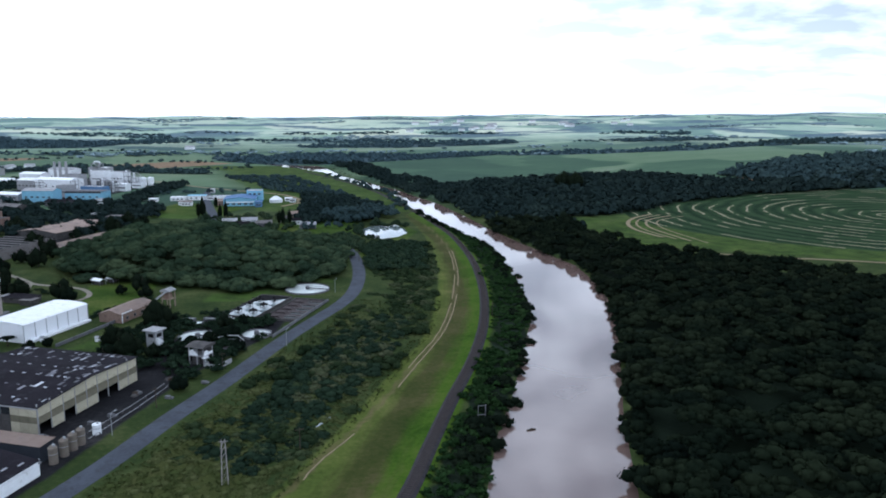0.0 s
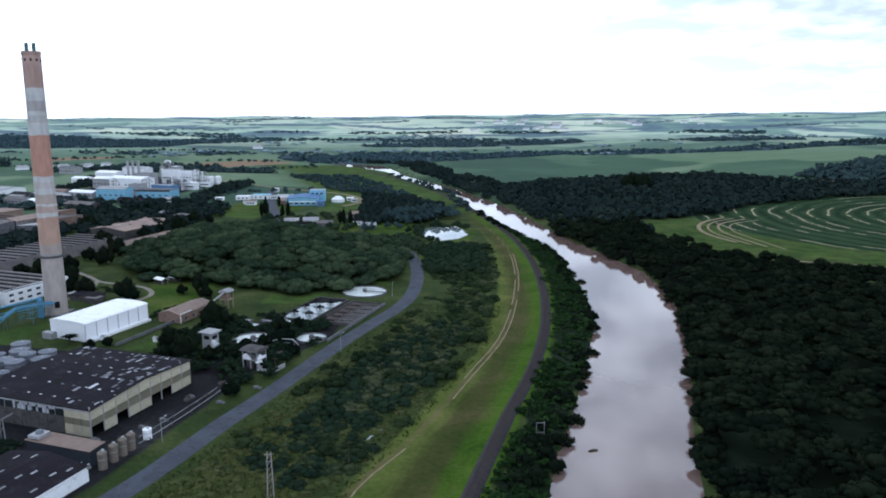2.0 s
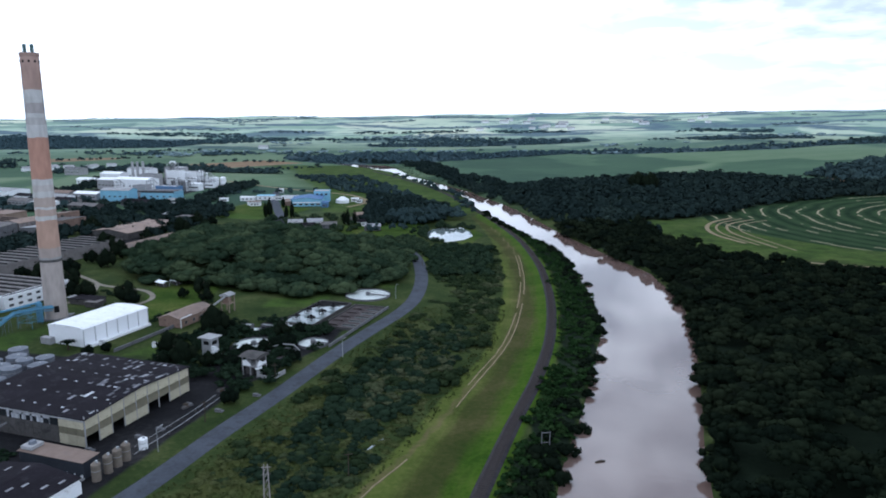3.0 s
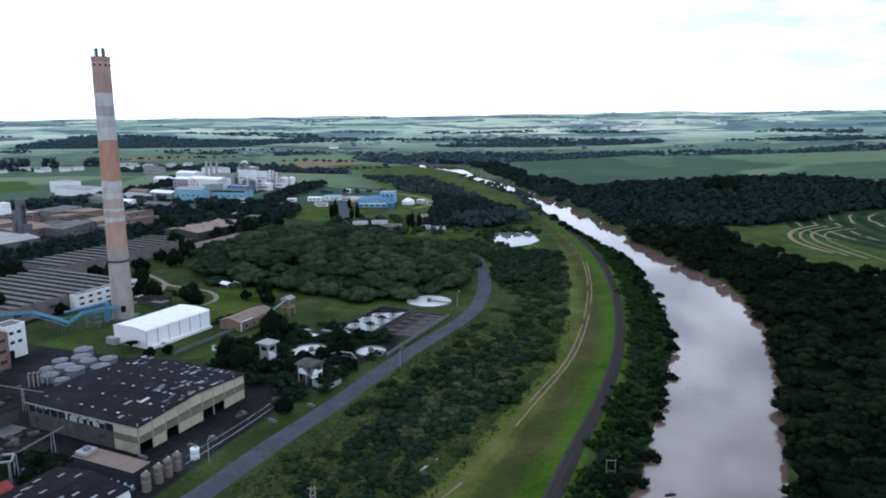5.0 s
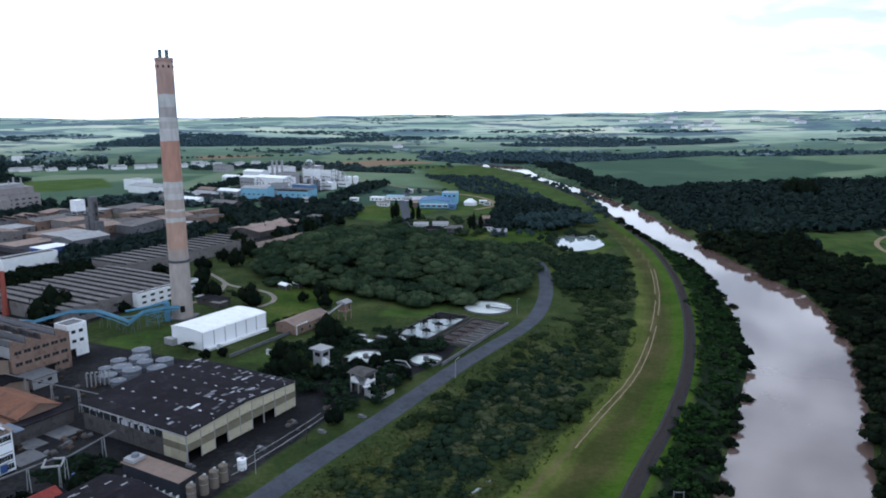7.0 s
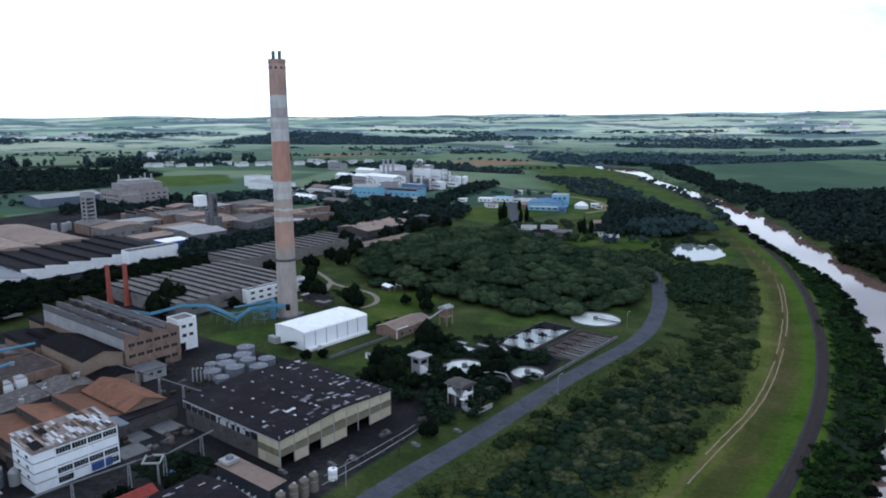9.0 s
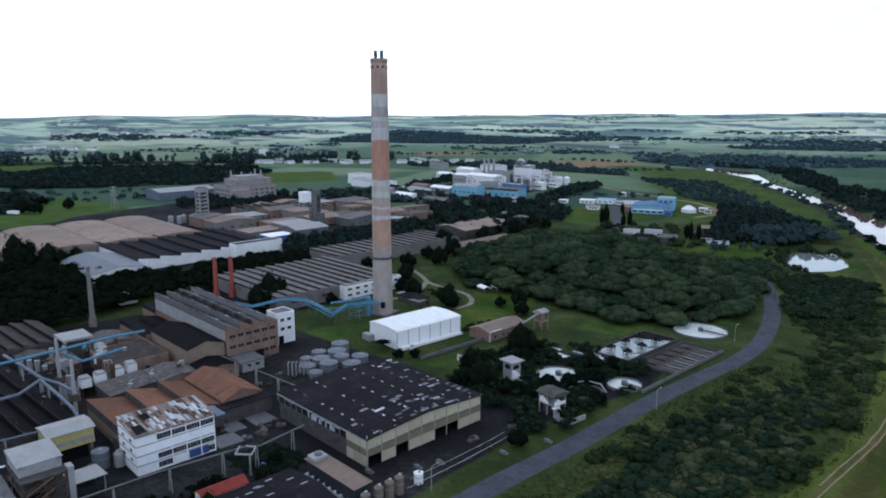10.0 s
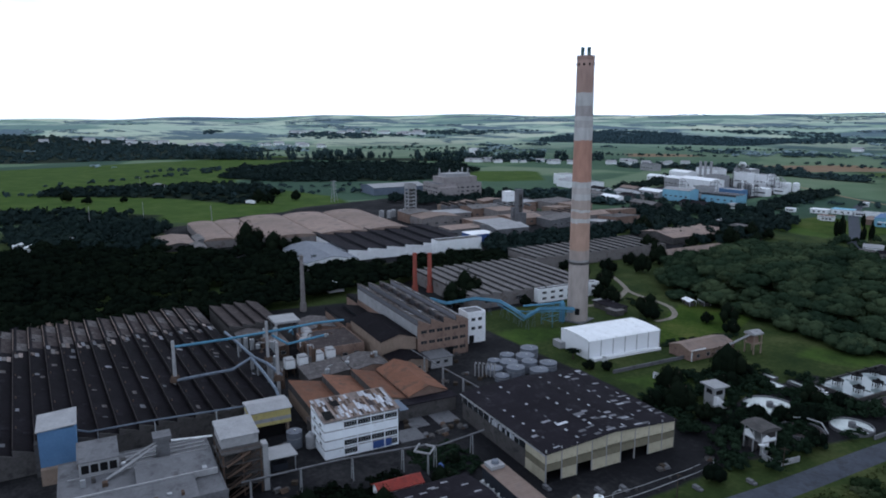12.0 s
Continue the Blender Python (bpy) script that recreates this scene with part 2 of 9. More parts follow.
M["skyblue"] = mat("pale_blue_cladding", (0.22, 0.42, 0.55), 0.6, 0.2, 0.12)
M["blueroof"] = mat("bright_blue_roof", (0.07, 0.14, 0.27), 0.6, 0.2, 0.15)
M["yellow"] = mat("yellow_paint", (0.46, 0.395, 0.16), 0.65, 0.4, 0.18, stain=(0.3, 0.26, 0.14), stain_amt=0.25)
M["teal"] = mat("dark_slate_cladding", (0.032, 0.036, 0.045), 0.7, 0.3, 0.2, wave=("X", 0.5))
M["millroof"] = mat("sooty_patched_roof", (0.095, 0.086, 0.085), 0.95, 0.3, 0.55, 0.4, wave=("X", 0.9), stain=(0.17, 0.16, 0.155), stain_amt=0.3)
M["slate"] = mat("slate_cladding", (0.13, 0.155, 0.20), 0.8, 0.2, 0.2)
M["greybrick"] = mat("grey_brown_brick", (0.20, 0.185, 0.18), 0.9, 0.15, 0.25, stain=(0.12, 0.10, 0.09), stain_amt=0.35)
M["gravel"] = mat("pale_gravel", (0.2, 0.178, 0.15), 0.95, 0.2, 0.3, 0.3, 5, stain=(0.12, 0.11, 0.085), stain_amt=0.3)
M["oldroof"] = mat("brown_weathered_roof", (0.052, 0.043, 0.042), 0.95, 0.25, 0.45, 0.4, wave=("X", 0.9), stain=(0.095, 0.083, 0.08), stain_amt=0.25)
M["ductgrey"] = mat("grey_duct_sheet", (0.15, 0.175, 0.215), 0.6, 0.4, 0.2, stain=(0.09, 0.1, 0.12), stain_amt=0.25)
M["chalk"] = mat("chalk_white_paint", (0.84, 0.87, 0.9), 0.6, 0.3, 0.07, stain=(0.5, 0.5, 0.5), stain_amt=0.05)
M["ashlar"] = mat("pale_grey_render", (0.29, 0.265, 0.26), 0.9, 0.1, 0.2, stain=(0.2, 0.18, 0.175), stain_amt=0.3)
M["rust"] = mat("rusty_frame", (0.085, 0.06, 0.046), 0.85, 0.8, 0.35)
M["steel"] = mat("grey_steel", (0.32, 0.33, 0.34), 0.5, 0.6, 0.2, metal=0.3)
M["tank"] = mat("weathered_tank", (0.15, 0.163, 0.19), 0.6, 0.3, 0.18, stain=(0.1, 0.1, 0.11), stain_amt=0.3)
M["tansilo"] = mat("tan_silo", (0.17, 0.145, 0.12), 0.7, 0.4, 0.25, stain=(0.12, 0.1, 0.082), stain_amt=0.35)
M["redstack"] = mat("red_stack_brick", (0.29, 0.085, 0.065), 0.85, 0.5, 0.2)
M["roofsheet"] = mat("patched_sheet", (0.20, 0.165, 0.15), 0.8, 0.5, 0.3, rand=0.5)
M["skylight"] = mat("skylight_sheet", (0.23, 0.23, 0.245), 0.6, 0.8, 0.2, rand=0.35)
M["bright"] = mat("bleached_skylight", (0.42, 0.43, 0.46), 0.6, 0.8, 0.25, rand=0.3)
M["silt"] = mat("brown_silt", (0.066, 0.055, 0.054), 0.9, 0.2, 0.4, 0.3, 3, stain=(0.05, 0.042, 0.042), stain_amt=0.3)
M["patch"] = mat("bleached_patch_sheet", (0.15, 0.15, 0.165), 0.7, 0.8, 0.3, rand=0.55)
M["bluebanner"] = mat("blue_door_paint", (0.06, 0.10, 0.26), 0.6, 0.5, 0.15)


def band_mat(name, bands, soot=0.1):
    """Painted bands by height: (top of the band in metres, colour) from the ground up, weathered at the seams."""
    m = bpy.data.materials.new(name)
    m.use_nodes = True
    n, l = m.node_tree.nodes, m.node_tree.links
    p = n["Principled BSDF"]
    p.inputs["Roughness"].default_value = 0.85
    p.inputs["Specular IOR Level"].default_value = 0.2
    tc = n.new("ShaderNodeTexCoord")
    sep = n.new("ShaderNodeSeparateXYZ")
    l.new(tc.outputs["Object"], sep.inputs[0])
    noi = n.new("ShaderNodeTexNoise")
    noi.inputs["Scale"].default_value = 0.35
    noi.inputs["Detail"].default_value = 5
    mp = n.new("ShaderNodeMapping")
    mp.inputs["Scale"].default_value = (1, 1, 0.7)
    l.new(tc.outputs["Object"], mp.inputs[0])
    l.new(mp.outputs[0], noi.inputs["Vector"])
    wob = n.new("ShaderNodeMath")
    wob.operation = "MULTIPLY_ADD"
    l.new(noi.outputs["Fac"], wob.inputs[0])
    wob.inputs[1].default_value = 1.6
    l.new(sep.outputs["Z"], wob.inputs[2])
    nrm = n.new("ShaderNodeMath")
    nrm.operation = "DIVIDE"
    l.new(wob.outputs[0], nrm.inputs[0])
    nrm.inputs[1].default_value = 120.0
    ramp = n.new("ShaderNodeValToRGB")
    ramp.color_ramp.interpolation = "CONSTANT"
    e = ramp.color_ramp.elements
    e[0].position, e[0].color = 0, (*bands[0][1], 1)
    e.remove(e[1])
    for (top, _), (_, c) in zip(bands[:-1], bands[1:]):
        k = e.new((top + 0.8) / 120.0)
        k.color = (*c, 1)
    l.new(nrm.outputs[0], ramp.inputs[0])
    n2 = n.new("ShaderNodeTexNoise")
    n2.inputs["Scale"].default_value = 0.5
    n2.inputs["Detail"].default_value = 8
    mp2 = n.new("ShaderNodeMapping")
    mp2.inputs["Scale"].default_value = (1.2, 1.2, 0.35)
    l.new(tc.outputs["Object"], mp2.inputs[0])
    l.new(mp2.outputs[0], n2.inputs["Vector"])
    mr = n.new("ShaderNodeMapRange")
    mr.inputs["From Min"].default_value, mr.inputs["From Max"].default_value = 0.3, 0.7
    mr.inputs["To Min"].default_value, mr.inputs["To Max"].default_value = 1 - 2 * soot, 1 + soot
    l.new(n2.outputs["Fac"], mr.inputs["Value"])
    sc = n.new("ShaderNodeVectorMath")
    sc.operation = "SCALE"
    l.new(ramp.outputs[0], sc.inputs[0])
    l.new(mr.outputs[0], sc.inputs["Scale"])
    l.new(sc.outputs[0], p.inputs["Base Color"])
    return m


# ---- builders ----
ROT = -14.5  # the works' grid against the compass
OX, OY = -108.0, 187.0
CA, SA = math.cos(radians(14.5)), math.sin(radians(14.5))


def W(lx, ly):
    """Works grid to world."""
    return OX + lx * CA + ly * SA, OY - lx * SA + ly * CA


def mesh(name, verts, faces, material, smooth=False):
    me = bpy.data.meshes.new(name)
    me.from_pydata([tuple(v) for v in verts], [], faces)
    me.materials.append(material)
    if smooth:
        me.shade_smooth()
    return me


class B:
    """Collects boxes, prisms and tubes of one part."""

    def __init__(self):
        self.v, self.f = [], []

    def add(self, vs, fs):
        k = len(self.v)
        self.v += vs
        self.f += [tuple(i + k for i in f) for f in fs]
        return self

    def box(self, x0, x1, y0, y1, z0, z1):
        return self.add([(x0, y0, z0), (x1, y0, z0), (x1, y1, z0), (x0, y1, z0), (x0, y0, z1), (x1, y0, z1), (x1, y1, z1), (x0, y1, z1)],
                        [(3, 2, 1, 0), (4, 5, 6, 7), (0, 1, 5, 4), (1, 2, 6, 5), (2, 3, 7, 6), (3, 0, 4, 7)])

    def prism(self, prof, axis, a0, a1):
        """A profile of (across, z) swept along x or y."""
        n = len(prof)
        if axis == "x":
            vs = [(a0, p, z) for p, z in prof] + [(a1, p, z) for p, z in prof]
            flip = False
        else:
            vs = [(p, a0, z) for p, z in prof] + [(p, a1, z) for p, z in prof]
            flip = True
        fs = [(i, (i + 1) % n, n + (i + 1) % n, n + i) for i in range(n)] + [tuple(range(n - 1, -1, -1)), tuple(range(n, 2 * n))]
        if not flip:
            fs = [f[::-1] for f in fs]
        return self.add(vs, [f[::-1] for f in fs])

    def tube(self, x, y, z0, z1, r0, r1=None, n=16, cap=True):
        r1 = r0 if r1 is None else r1
        vs = []
        for z, r in ((z0, r0), (z1, r1)):
            vs += [(x + r * math.cos(2 * math.pi * i / n), y + r * math.sin(2 * math.pi * i / n), z) for i in range(n)]
        fs = [(i, (i + 1) % n, n + (i + 1) % n, n + i) for i in range(n)]
        if cap:
            fs += [tuple(range(n, 2 * n)), tuple(range(n - 1, -1, -1))]
        return self.add(vs, fs)

    def pipe(self, pts, r, n=8):
        """A round pipe through points, mitred at the bends."""
        pts = [Vector(p) for p in pts]
        k = len(self.v)
        for i, p in enumerate(pts):
            d = (pts[min(i + 1, len(pts) - 1)] - pts[max(i - 1, 0)]).normalized()
            up = Vector((0, 0, 1)) if abs(d.z) < 0.9 else Vector((1, 0, 0))
            s = d.cross(up).normalized()
            u = s.cross(d)
            self.v += [tuple(p + r * (math.cos(2 * math.pi * j / n) * s + math.sin(2 * math.pi * j / n) * u)) for j in range(n)]
        for i in range(len(pts) - 1):
            for j in range(n):
                a, b = k + i * n + j, k + i * n + (j + 1) % n
                self.f.append((a, b, b + n, a + n))
        self.f += [tuple(k + j for j in range(n - 1, -1, -1)), tuple(k + (len(pts) - 1) * n + j for j in range(n))]
        return self

    def bar(self, a, b, w):
        """A square bar between two points."""
        return self.pipe([a, b], w * 0.7, 4)


def thing(name, x, y, label, category, group="", rot=ROT, z=0.0, kind=""):
    ob = new(name)
    ob.empty_display_size = 1
    ob.location, ob.rotation_euler = (x, y, z), (0, 0, radians(rot))
    return tagged(ob, label, category, group, kind)


def works(name, lx, ly, label, category, group="", rot=0.0, z=0.0):
    x, y = W(lx, ly)
    return thing(name, x, y, label, category, group, ROT + rot, z)


def part(name, b, material, parent, label="", smooth=False):
    ob = new(name, mesh(name, b.v, b.f, material, smooth))
    ob.parent = parent
    return tagged(ob, label) if label else ob


def copy_part(ob, x, y, z, rz=0.0):
    o = new(ob.name.split(".")[0], ob.data)
    o.parent = ob.parent
    o.location, o.rotation_euler = (x, y, z), (0, 0, radians(rz))
    return o


# ---- lie of the land ----
RIV_Y = [-700, 0, 100, 154, 188, 222, 261, 308, 349, 380, 442, 492, 545, 605, 690, 770, 832, 911, 981, 1072, 1134, 1200, 1260]
RIV_L = [-150, -17, 1, 13, 19, 28, 36, 46, 48, 48, 45, 36, 18, 1, -18, -33, -58, -92, -121, -153, -199, -255, -325]
RIV_RY = [-700, 0, 100, 157, 199, 255, 291, 338, 374, 417, 471, 541, 620, 702, 774, 825, 912, 1016, 1136, 1207, 1260]
RIV_R = [-105, 24, 39, 49, 57, 71, 79, 87, 89, 87, 70, 50, 32, 11, -15, -32, -72, -122, -158, -182, -325]
ROAD = [(-128, 20), (-112, 80), (-98, 120), (-87, 154), (-82, 171), (-76, 197), (-68, 226), (-58, 268), (-49, 299), (-42, 322), (-38, 348), (-39, 387), (-46, 434), (-54, 462), (-68, 500)]
RAIL = [(-60, -40), (-33, 60), (-18, 110), (-6, 152), (-1, 175), (6, 207), (15, 245), (22, 286), (26, 332), (27, 380), (25, 435), (17, 506), (5, 564), (-9, 622), (-33, 710), (-60, 800), (-110, 920), (-180, 1060)]
TRACK = [(-52, 110), (-35, 154), (-30, 169), (-19, 196), (-5, 245), (4, 278), (10, 317), (14, 367), (15, 410), (13, 463), (5, 520), (-4, 565)]
LEVEE_L = [(-62, 80), (-38, 152), (-26, 189), (-12, 239), (-2, 278), (2, 322), (5, 394), (2, 463), (-6, 531), (-13, 573), (-22, 620)]
WATER_Z = -1.5


def smooth_path(pts, step=4.0):
    """A polyline rounded into even steps."""
    pts = [np.array(p, float) for p in pts]
    out = []
    for i in range(len(pts) - 1):
        p0, p1, p2, p3 = pts[max(i - 1, 0)], pts[i], pts[i + 1], pts[min(i + 2, len(pts) - 1)]
        k = max(1, int(np.linalg.norm(p2 - p1) / step))
        for j in range(k):
            t = j / k
            out.append(0.5 * (2 * p1 + (p2 - p0) * t + (2 * p0 - 5 * p1 + 4 * p2 - p3) * t * t + (3 * p1 - p0 - 3 * p2 + p3) * t ** 3))
    out.append(pts[-1])
    return np.array(out)


ROAD_S, RAIL_S, TRACK_S, LEVEE_S = (smooth_path(p) for p in (ROAD, RAIL, TRACK, LEVEE_L))


def line_dist(X, Y, path):
    d = np.full(X.shape, 1e9)
    for (ax, ay), (bx, by) in zip(path[:-1], path[1:]):
        vx, vy = bx - ax, by - ay
        t = np.clip(((X - ax) * vx + (Y - ay) * vy) / (vx * vx + vy * vy + 1e-9), 0, 1)
        d = np.minimum(d, np.hypot(X - ax - t * vx, Y - ay - t * vy))
    return d


def inside(X, Y, poly):
    c = np.zeros(X.shape, bool)
    for (ax, ay), (bx, by) in zip(poly, poly[1:] + poly[:1]):
        if ay != by:
            c ^= ((ay > Y) != (by > Y)) & (X < (bx - ax) * (Y - ay) / (by - ay) + ax)
    return c


def area(X, Y, poly, soft):
    """1 inside, 0 outside, over a soft margin."""
    d = line_dist(X, Y, poly + poly[:1])
    return np.clip(0.5 + np.where(inside(X, Y, poly), d, -d) / soft, 0, 1)


def sstep(a, b, v):
    t = np.clip((v - a) / (b - a), 0, 1)
    return t * t * (3 - 2 * t)


def swell(X, Y):
    """Rolling ground: a few crossing waves, 0 to 1."""
    return 0.5 + 0.16 * np.sin(X / 410 + 1.3 * np.sin(Y / 630)) + 0.17 * np.sin(Y / 520 + 0.9 * np.sin(X / 450) + 2) + 0.1 * np.sin((X + 1.7 * Y) / 260) + 0.07 * np.sin((1.4 * X - Y) / 150 + 1)


def land(X, Y):
    """Height of the ground, the river bed cut in."""
    X, Y = np.asarray(X, float), np.asarray(Y, float)
    r = np.hypot(X, Y - 30)
    z = sstep(1250, 4500, r) * (34 + 54 * swell(X, Y)) * np.where(r > 4600, np.clip(1 - (r - 4600) / 700, 0, 1), 1)
    z = z + sstep(1250, 4500, r) * np.clip(30 * (X + 500) / 2300, -20, 42) * np.where(r > 4600, np.clip(1 - (r - 4600) / 700, 0, 1), 1)
    z = z + 24 * sstep(120, 700, X) * sstep(380, 1200, Y) * (1 - sstep(1500, 2600, r))
    z = z + 10 * sstep(1500, 2100, -X - 0.3 * Y) * (1 - sstep(2600, 4000, r))
    xl, xr = np.interp(Y, RIV_Y, RIV_L), np.interp(Y, RIV_RY, RIV_R)
    gap = np.maximum(xl - X, X - xr)
    wet = (Y < 1260)
    z = np.where(wet, z - 3.6 * (1 - sstep(-4, 4, gap)), z)
    rail = line_dist(X, Y, RAIL_S[::2]) if X.size < 200000 else 99
    z = z + 0.7 * (1 - sstep(3, 7, rail)) * (gap > 5)
    return z


def spread(lo, hi, a, b, step, grow):
    """Grid lines: even between a and b, ever wider out to lo and hi."""
    mid = list(np.arange(a, b + step / 2, step))
    out, s = [b], step
    while out[-1] < hi:
        s *= grow
        out.append(out[-1] + s)
    left, s = [a], step
    while left[-1] > lo:
        s *= grow
        left.append(left[-1] - s)
    return np.array(left[:0:-1] + mid + out[1:])


GX = spread(-4950, 4950, -330, 330, 3.0, 1.05)
GY = spread(-700, 620, 90, 620, 3.0, 1.05)
GY = np.r_[GY[GY <= 620], np.arange(627, 1271, 7.0), spread(1270, 4990, 1270, 1277, 7.0, 1.06)[1:]]
GXX, GYY = np.meshgrid(GX, GY)
NX, NY = len(GX), len(GY)
GZZ = land(GXX.ravel(), GYY.ravel()).reshape(GXX.shape)


def height(x, y):
    """The ground sheet's own height at points (bilinear)."""
    x, y = np.asarray(x, float), np.asarray(y, float)
    i = np.clip(np.searchsorted(GX, x) - 1, 0, NX - 2)
    j = np.clip(np.searchsorted(GY, y) - 1, 0, NY - 2)
    u, v = (x - GX[i]) / (GX[i + 1] - GX[i]), (y - GY[j]) / (GY[j + 1] - GY[j])
    return (GZZ[j, i] * (1 - u) + GZZ[j, i + 1] * u) * (1 - v) + (GZZ[j + 1, i] * (1 - u) + GZZ[j + 1, i + 1] * u) * v


def quick_mesh(name, V, F, material, attrs=(), smooth=False):
    """A mesh from numpy arrays; F: (n, 3) or (n, 4)."""
    me = bpy.data.meshes.new(name)
    V, F = np.asarray(V, np.float32), np.asarray(F, np.int32)
    me.vertices.add(len(V))
    me.vertices.foreach_set("co", V.ravel())
    me.loops.add(F.size)
    me.loops.foreach_set("vertex_index", F.ravel())
    me.polygons.add(len(F))
    me.polygons.foreach_set("loop_start", np.arange(0, F.size, F.shape[1], dtype=np.int32))
    me.update(calc_edges=True)
    me.materials.append(material)
    for nm, vals in attrs:
        a = me.attributes.new(nm, "FLOAT", "POINT")
        a.data.foreach_set("value", np.asarray(vals, np.float32))
    if smooth:
        me.shade_smooth()
    return me


def ground_material():
    m = bpy.data.materials.new("ground_cover")
    m.use_nodes = True
    nt = m.node_tree
    n, l = nt.nodes, nt.links
    p = n["Principled BSDF"]
    p.inputs["Roughness"].default_value = 0.95
    p.inputs["Specular IOR Level"].default_value = 0.02
    geo = n.new("ShaderNodeNewGeometry")
    pos = geo.outputs["Position"]

    def noise_tex(scale, detail=6, rough=0.6, vec=pos):
        t = n.new("ShaderNodeTexNoise")
        t.inputs["Scale"].default_value = scale
        t.inputs["Detail"].default_value = detail
        t.inputs["Roughness"].default_value = rough
        l.new(vec, t.inputs["Vector"])
        return t.outputs["Fac"]

    def ramp(fac, *stops):
        r = n.new("ShaderNodeValToRGB")
        e = r.color_ramp.elements
        e[0].position, e[0].color = stops[0][0], (*stops[0][1], 1)
        e[1].position, e[1].color = stops[-1][0], (*stops[-1][1], 1)
        for pp, c in stops[1:-1]:
            e.new(pp).color = (*c, 1)
        l.new(fac, r.inputs[0])
        return r.outputs[0]

    def blend(fac, a, b):
        x = n.new("ShaderNodeMix")
        x.data_type = "RGBA"
        l.new(fac, x.inputs["Factor"])
        l.new(a, x.inputs["A"])
        l.new(b, x.inputs["B"])
        return x.outputs["Result"]

    def math2(op, a, b):
        x = n.new("ShaderNodeMath")
        x.operation = op
        for i, v in enumerate((a, b)):
            if isinstance(v, (int, float)):
                x.inputs[i].default_value = v
            else:
                l.new(v, x.inputs[i])
        return x.outputs[0]

    def attr(nm, ragged=0.5):
        a = n.new("ShaderNodeAttribute")
        a.attribute_name = nm
        if not ragged:
            return a.outputs["Fac"]
        mr = n.new("ShaderNodeMapRange")
        mr.inputs["From Min"].default_value, mr.inputs["From Max"].default_value = 0.38, 0.62
        l.new(math2("ADD", a.outputs["Fac"], math2("MULTIPLY", math2("SUBTRACT", edge, 0.5), ragged)), mr.inputs["Value"])
        return mr.outputs[0]

    edge = noise_tex(0.09, 5, 0.65)
    mid, fine, broad = noise_tex(0.045), noise_tex(0.6, 5, 0.7), noise_tex(0.012)
    both = math2("ADD", math2("MULTIPLY", mid, 0.6), math2("MULTIPLY", fine, 0.4))
    scrub = ramp(both, (0.32, (0.014, 0.025, 0.009)), (0.5, (0.033, 0.048, 0.015)), (0.66, (0.074, 0.082, 0.032)))
    lawn = ramp(both, (0.34, (0.016, 0.036, 0.006)), (0.5, (0.04, 0.066, 0.011)), (0.64, (0.085, 0.098, 0.026)))
    # the levee's grass lies in lanes along the rails: fresh beside them, worn along the wheel track, dry at the outer edge
    at_rail, at_track = n.new("ShaderNodeAttribute"), n.new("ShaderNodeAttribute")
    at_rail.attribute_name, at_track.attribute_name = "rail_gap", "trodden"
    sepp = n.new("ShaderNodeSeparateXYZ")
    l.new(pos, sepp.inputs[0])
    lane = n.new("ShaderNodeCombineXYZ")
    l.new(math2("MULTIPLY", at_rail.outputs["Fac"], 0.32), lane.inputs[0])
    l.new(math2("MULTIPLY", sepp.outputs[1], 0.022), lane.inputs[1])
    streak = noise_tex(1.0, 6, 0.62, lane.outputs[0])
    across = math2("ADD", math2("DIVIDE", at_rail.outputs["Fac"], 30.0), math2("ADD", math2("MULTIPLY", math2("SUBTRACT", streak, 0.5), 0.42), math2("MULTIPLY", math2("SUBTRACT", mid, 0.5), 0.3)))
    fresh = ramp(both, (0.32, (0.018, 0.044, 0.005)), (0.5, (0.044, 0.08, 0.009)), (0.66, (0.075, 0.105, 0.018)))
    dull = ramp(both, (0.32, (0.022, 0.034, 0.008)), (0.5, (0.045, 0.05, 0.015)), (0.68, (0.085, 0.07, 0.032)))
    dry = ramp(both, (0.32, (0.034, 0.054, 0.011)), (0.5, (0.072, 0.092, 0.02)), (0.68, (0.125, 0.13, 0.04)))
    steps = []
    for a0, a1 in ((0.16, 0.36), (0.5, 0.7)):
        st = n.new("ShaderNodeMapRange")
        st.inputs["From Min"].default_value, st.inputs["From Max"].default_value = a0, a1
        l.new(across, st.inputs["Value"])
        steps.append(st.outputs[0])
    wear = n.new("ShaderNodeMapRange")
    wear.inputs["From Min"].default_value, wear.inputs["From Max"].default_value = 0.62, 0.9
    l.new(math2("ADD", math2("MULTIPLY", at_track.outputs["Fac"], 0.5), math2("MULTIPLY", streak, 0.6)), wear.inputs["Value"])
    levee = blend(steps[1], blend(steps[0], fresh, dull), dry)
    levee = blend(wear.outputs[0], levee, ramp(both, (0.3, (0.07, 0.058, 0.026)), (0.7, (0.14, 0.11, 0.06))))
    yard = ramp(both, (0.3, (0.009, 0.009, 0.0105)), (0.5, (0.018, 0.018, 0.02)), (0.7, (0.052, 0.05, 0.05)))
    # the round field: rings of crop and bare soil about its pivot
    sub = n.new("ShaderNodeVectorMath")
    sub.operation = "SUBTRACT"
    l.new(pos, sub.inputs[0])
    sub.inputs[1].default_value = (404, 612, 8)
    ln = n.new("ShaderNodeVectorMath")
    ln.operation = "LENGTH"
    l.new(sub.outputs[0], ln.inputs[0])
    wob = math2("ADD", ln.outputs["Value"], math2("MULTIPLY", noise_tex(0.02, 3), 14.0))
    ring = math2("SINE", math2("MULTIPLY", wob, 0.42), 0.0)
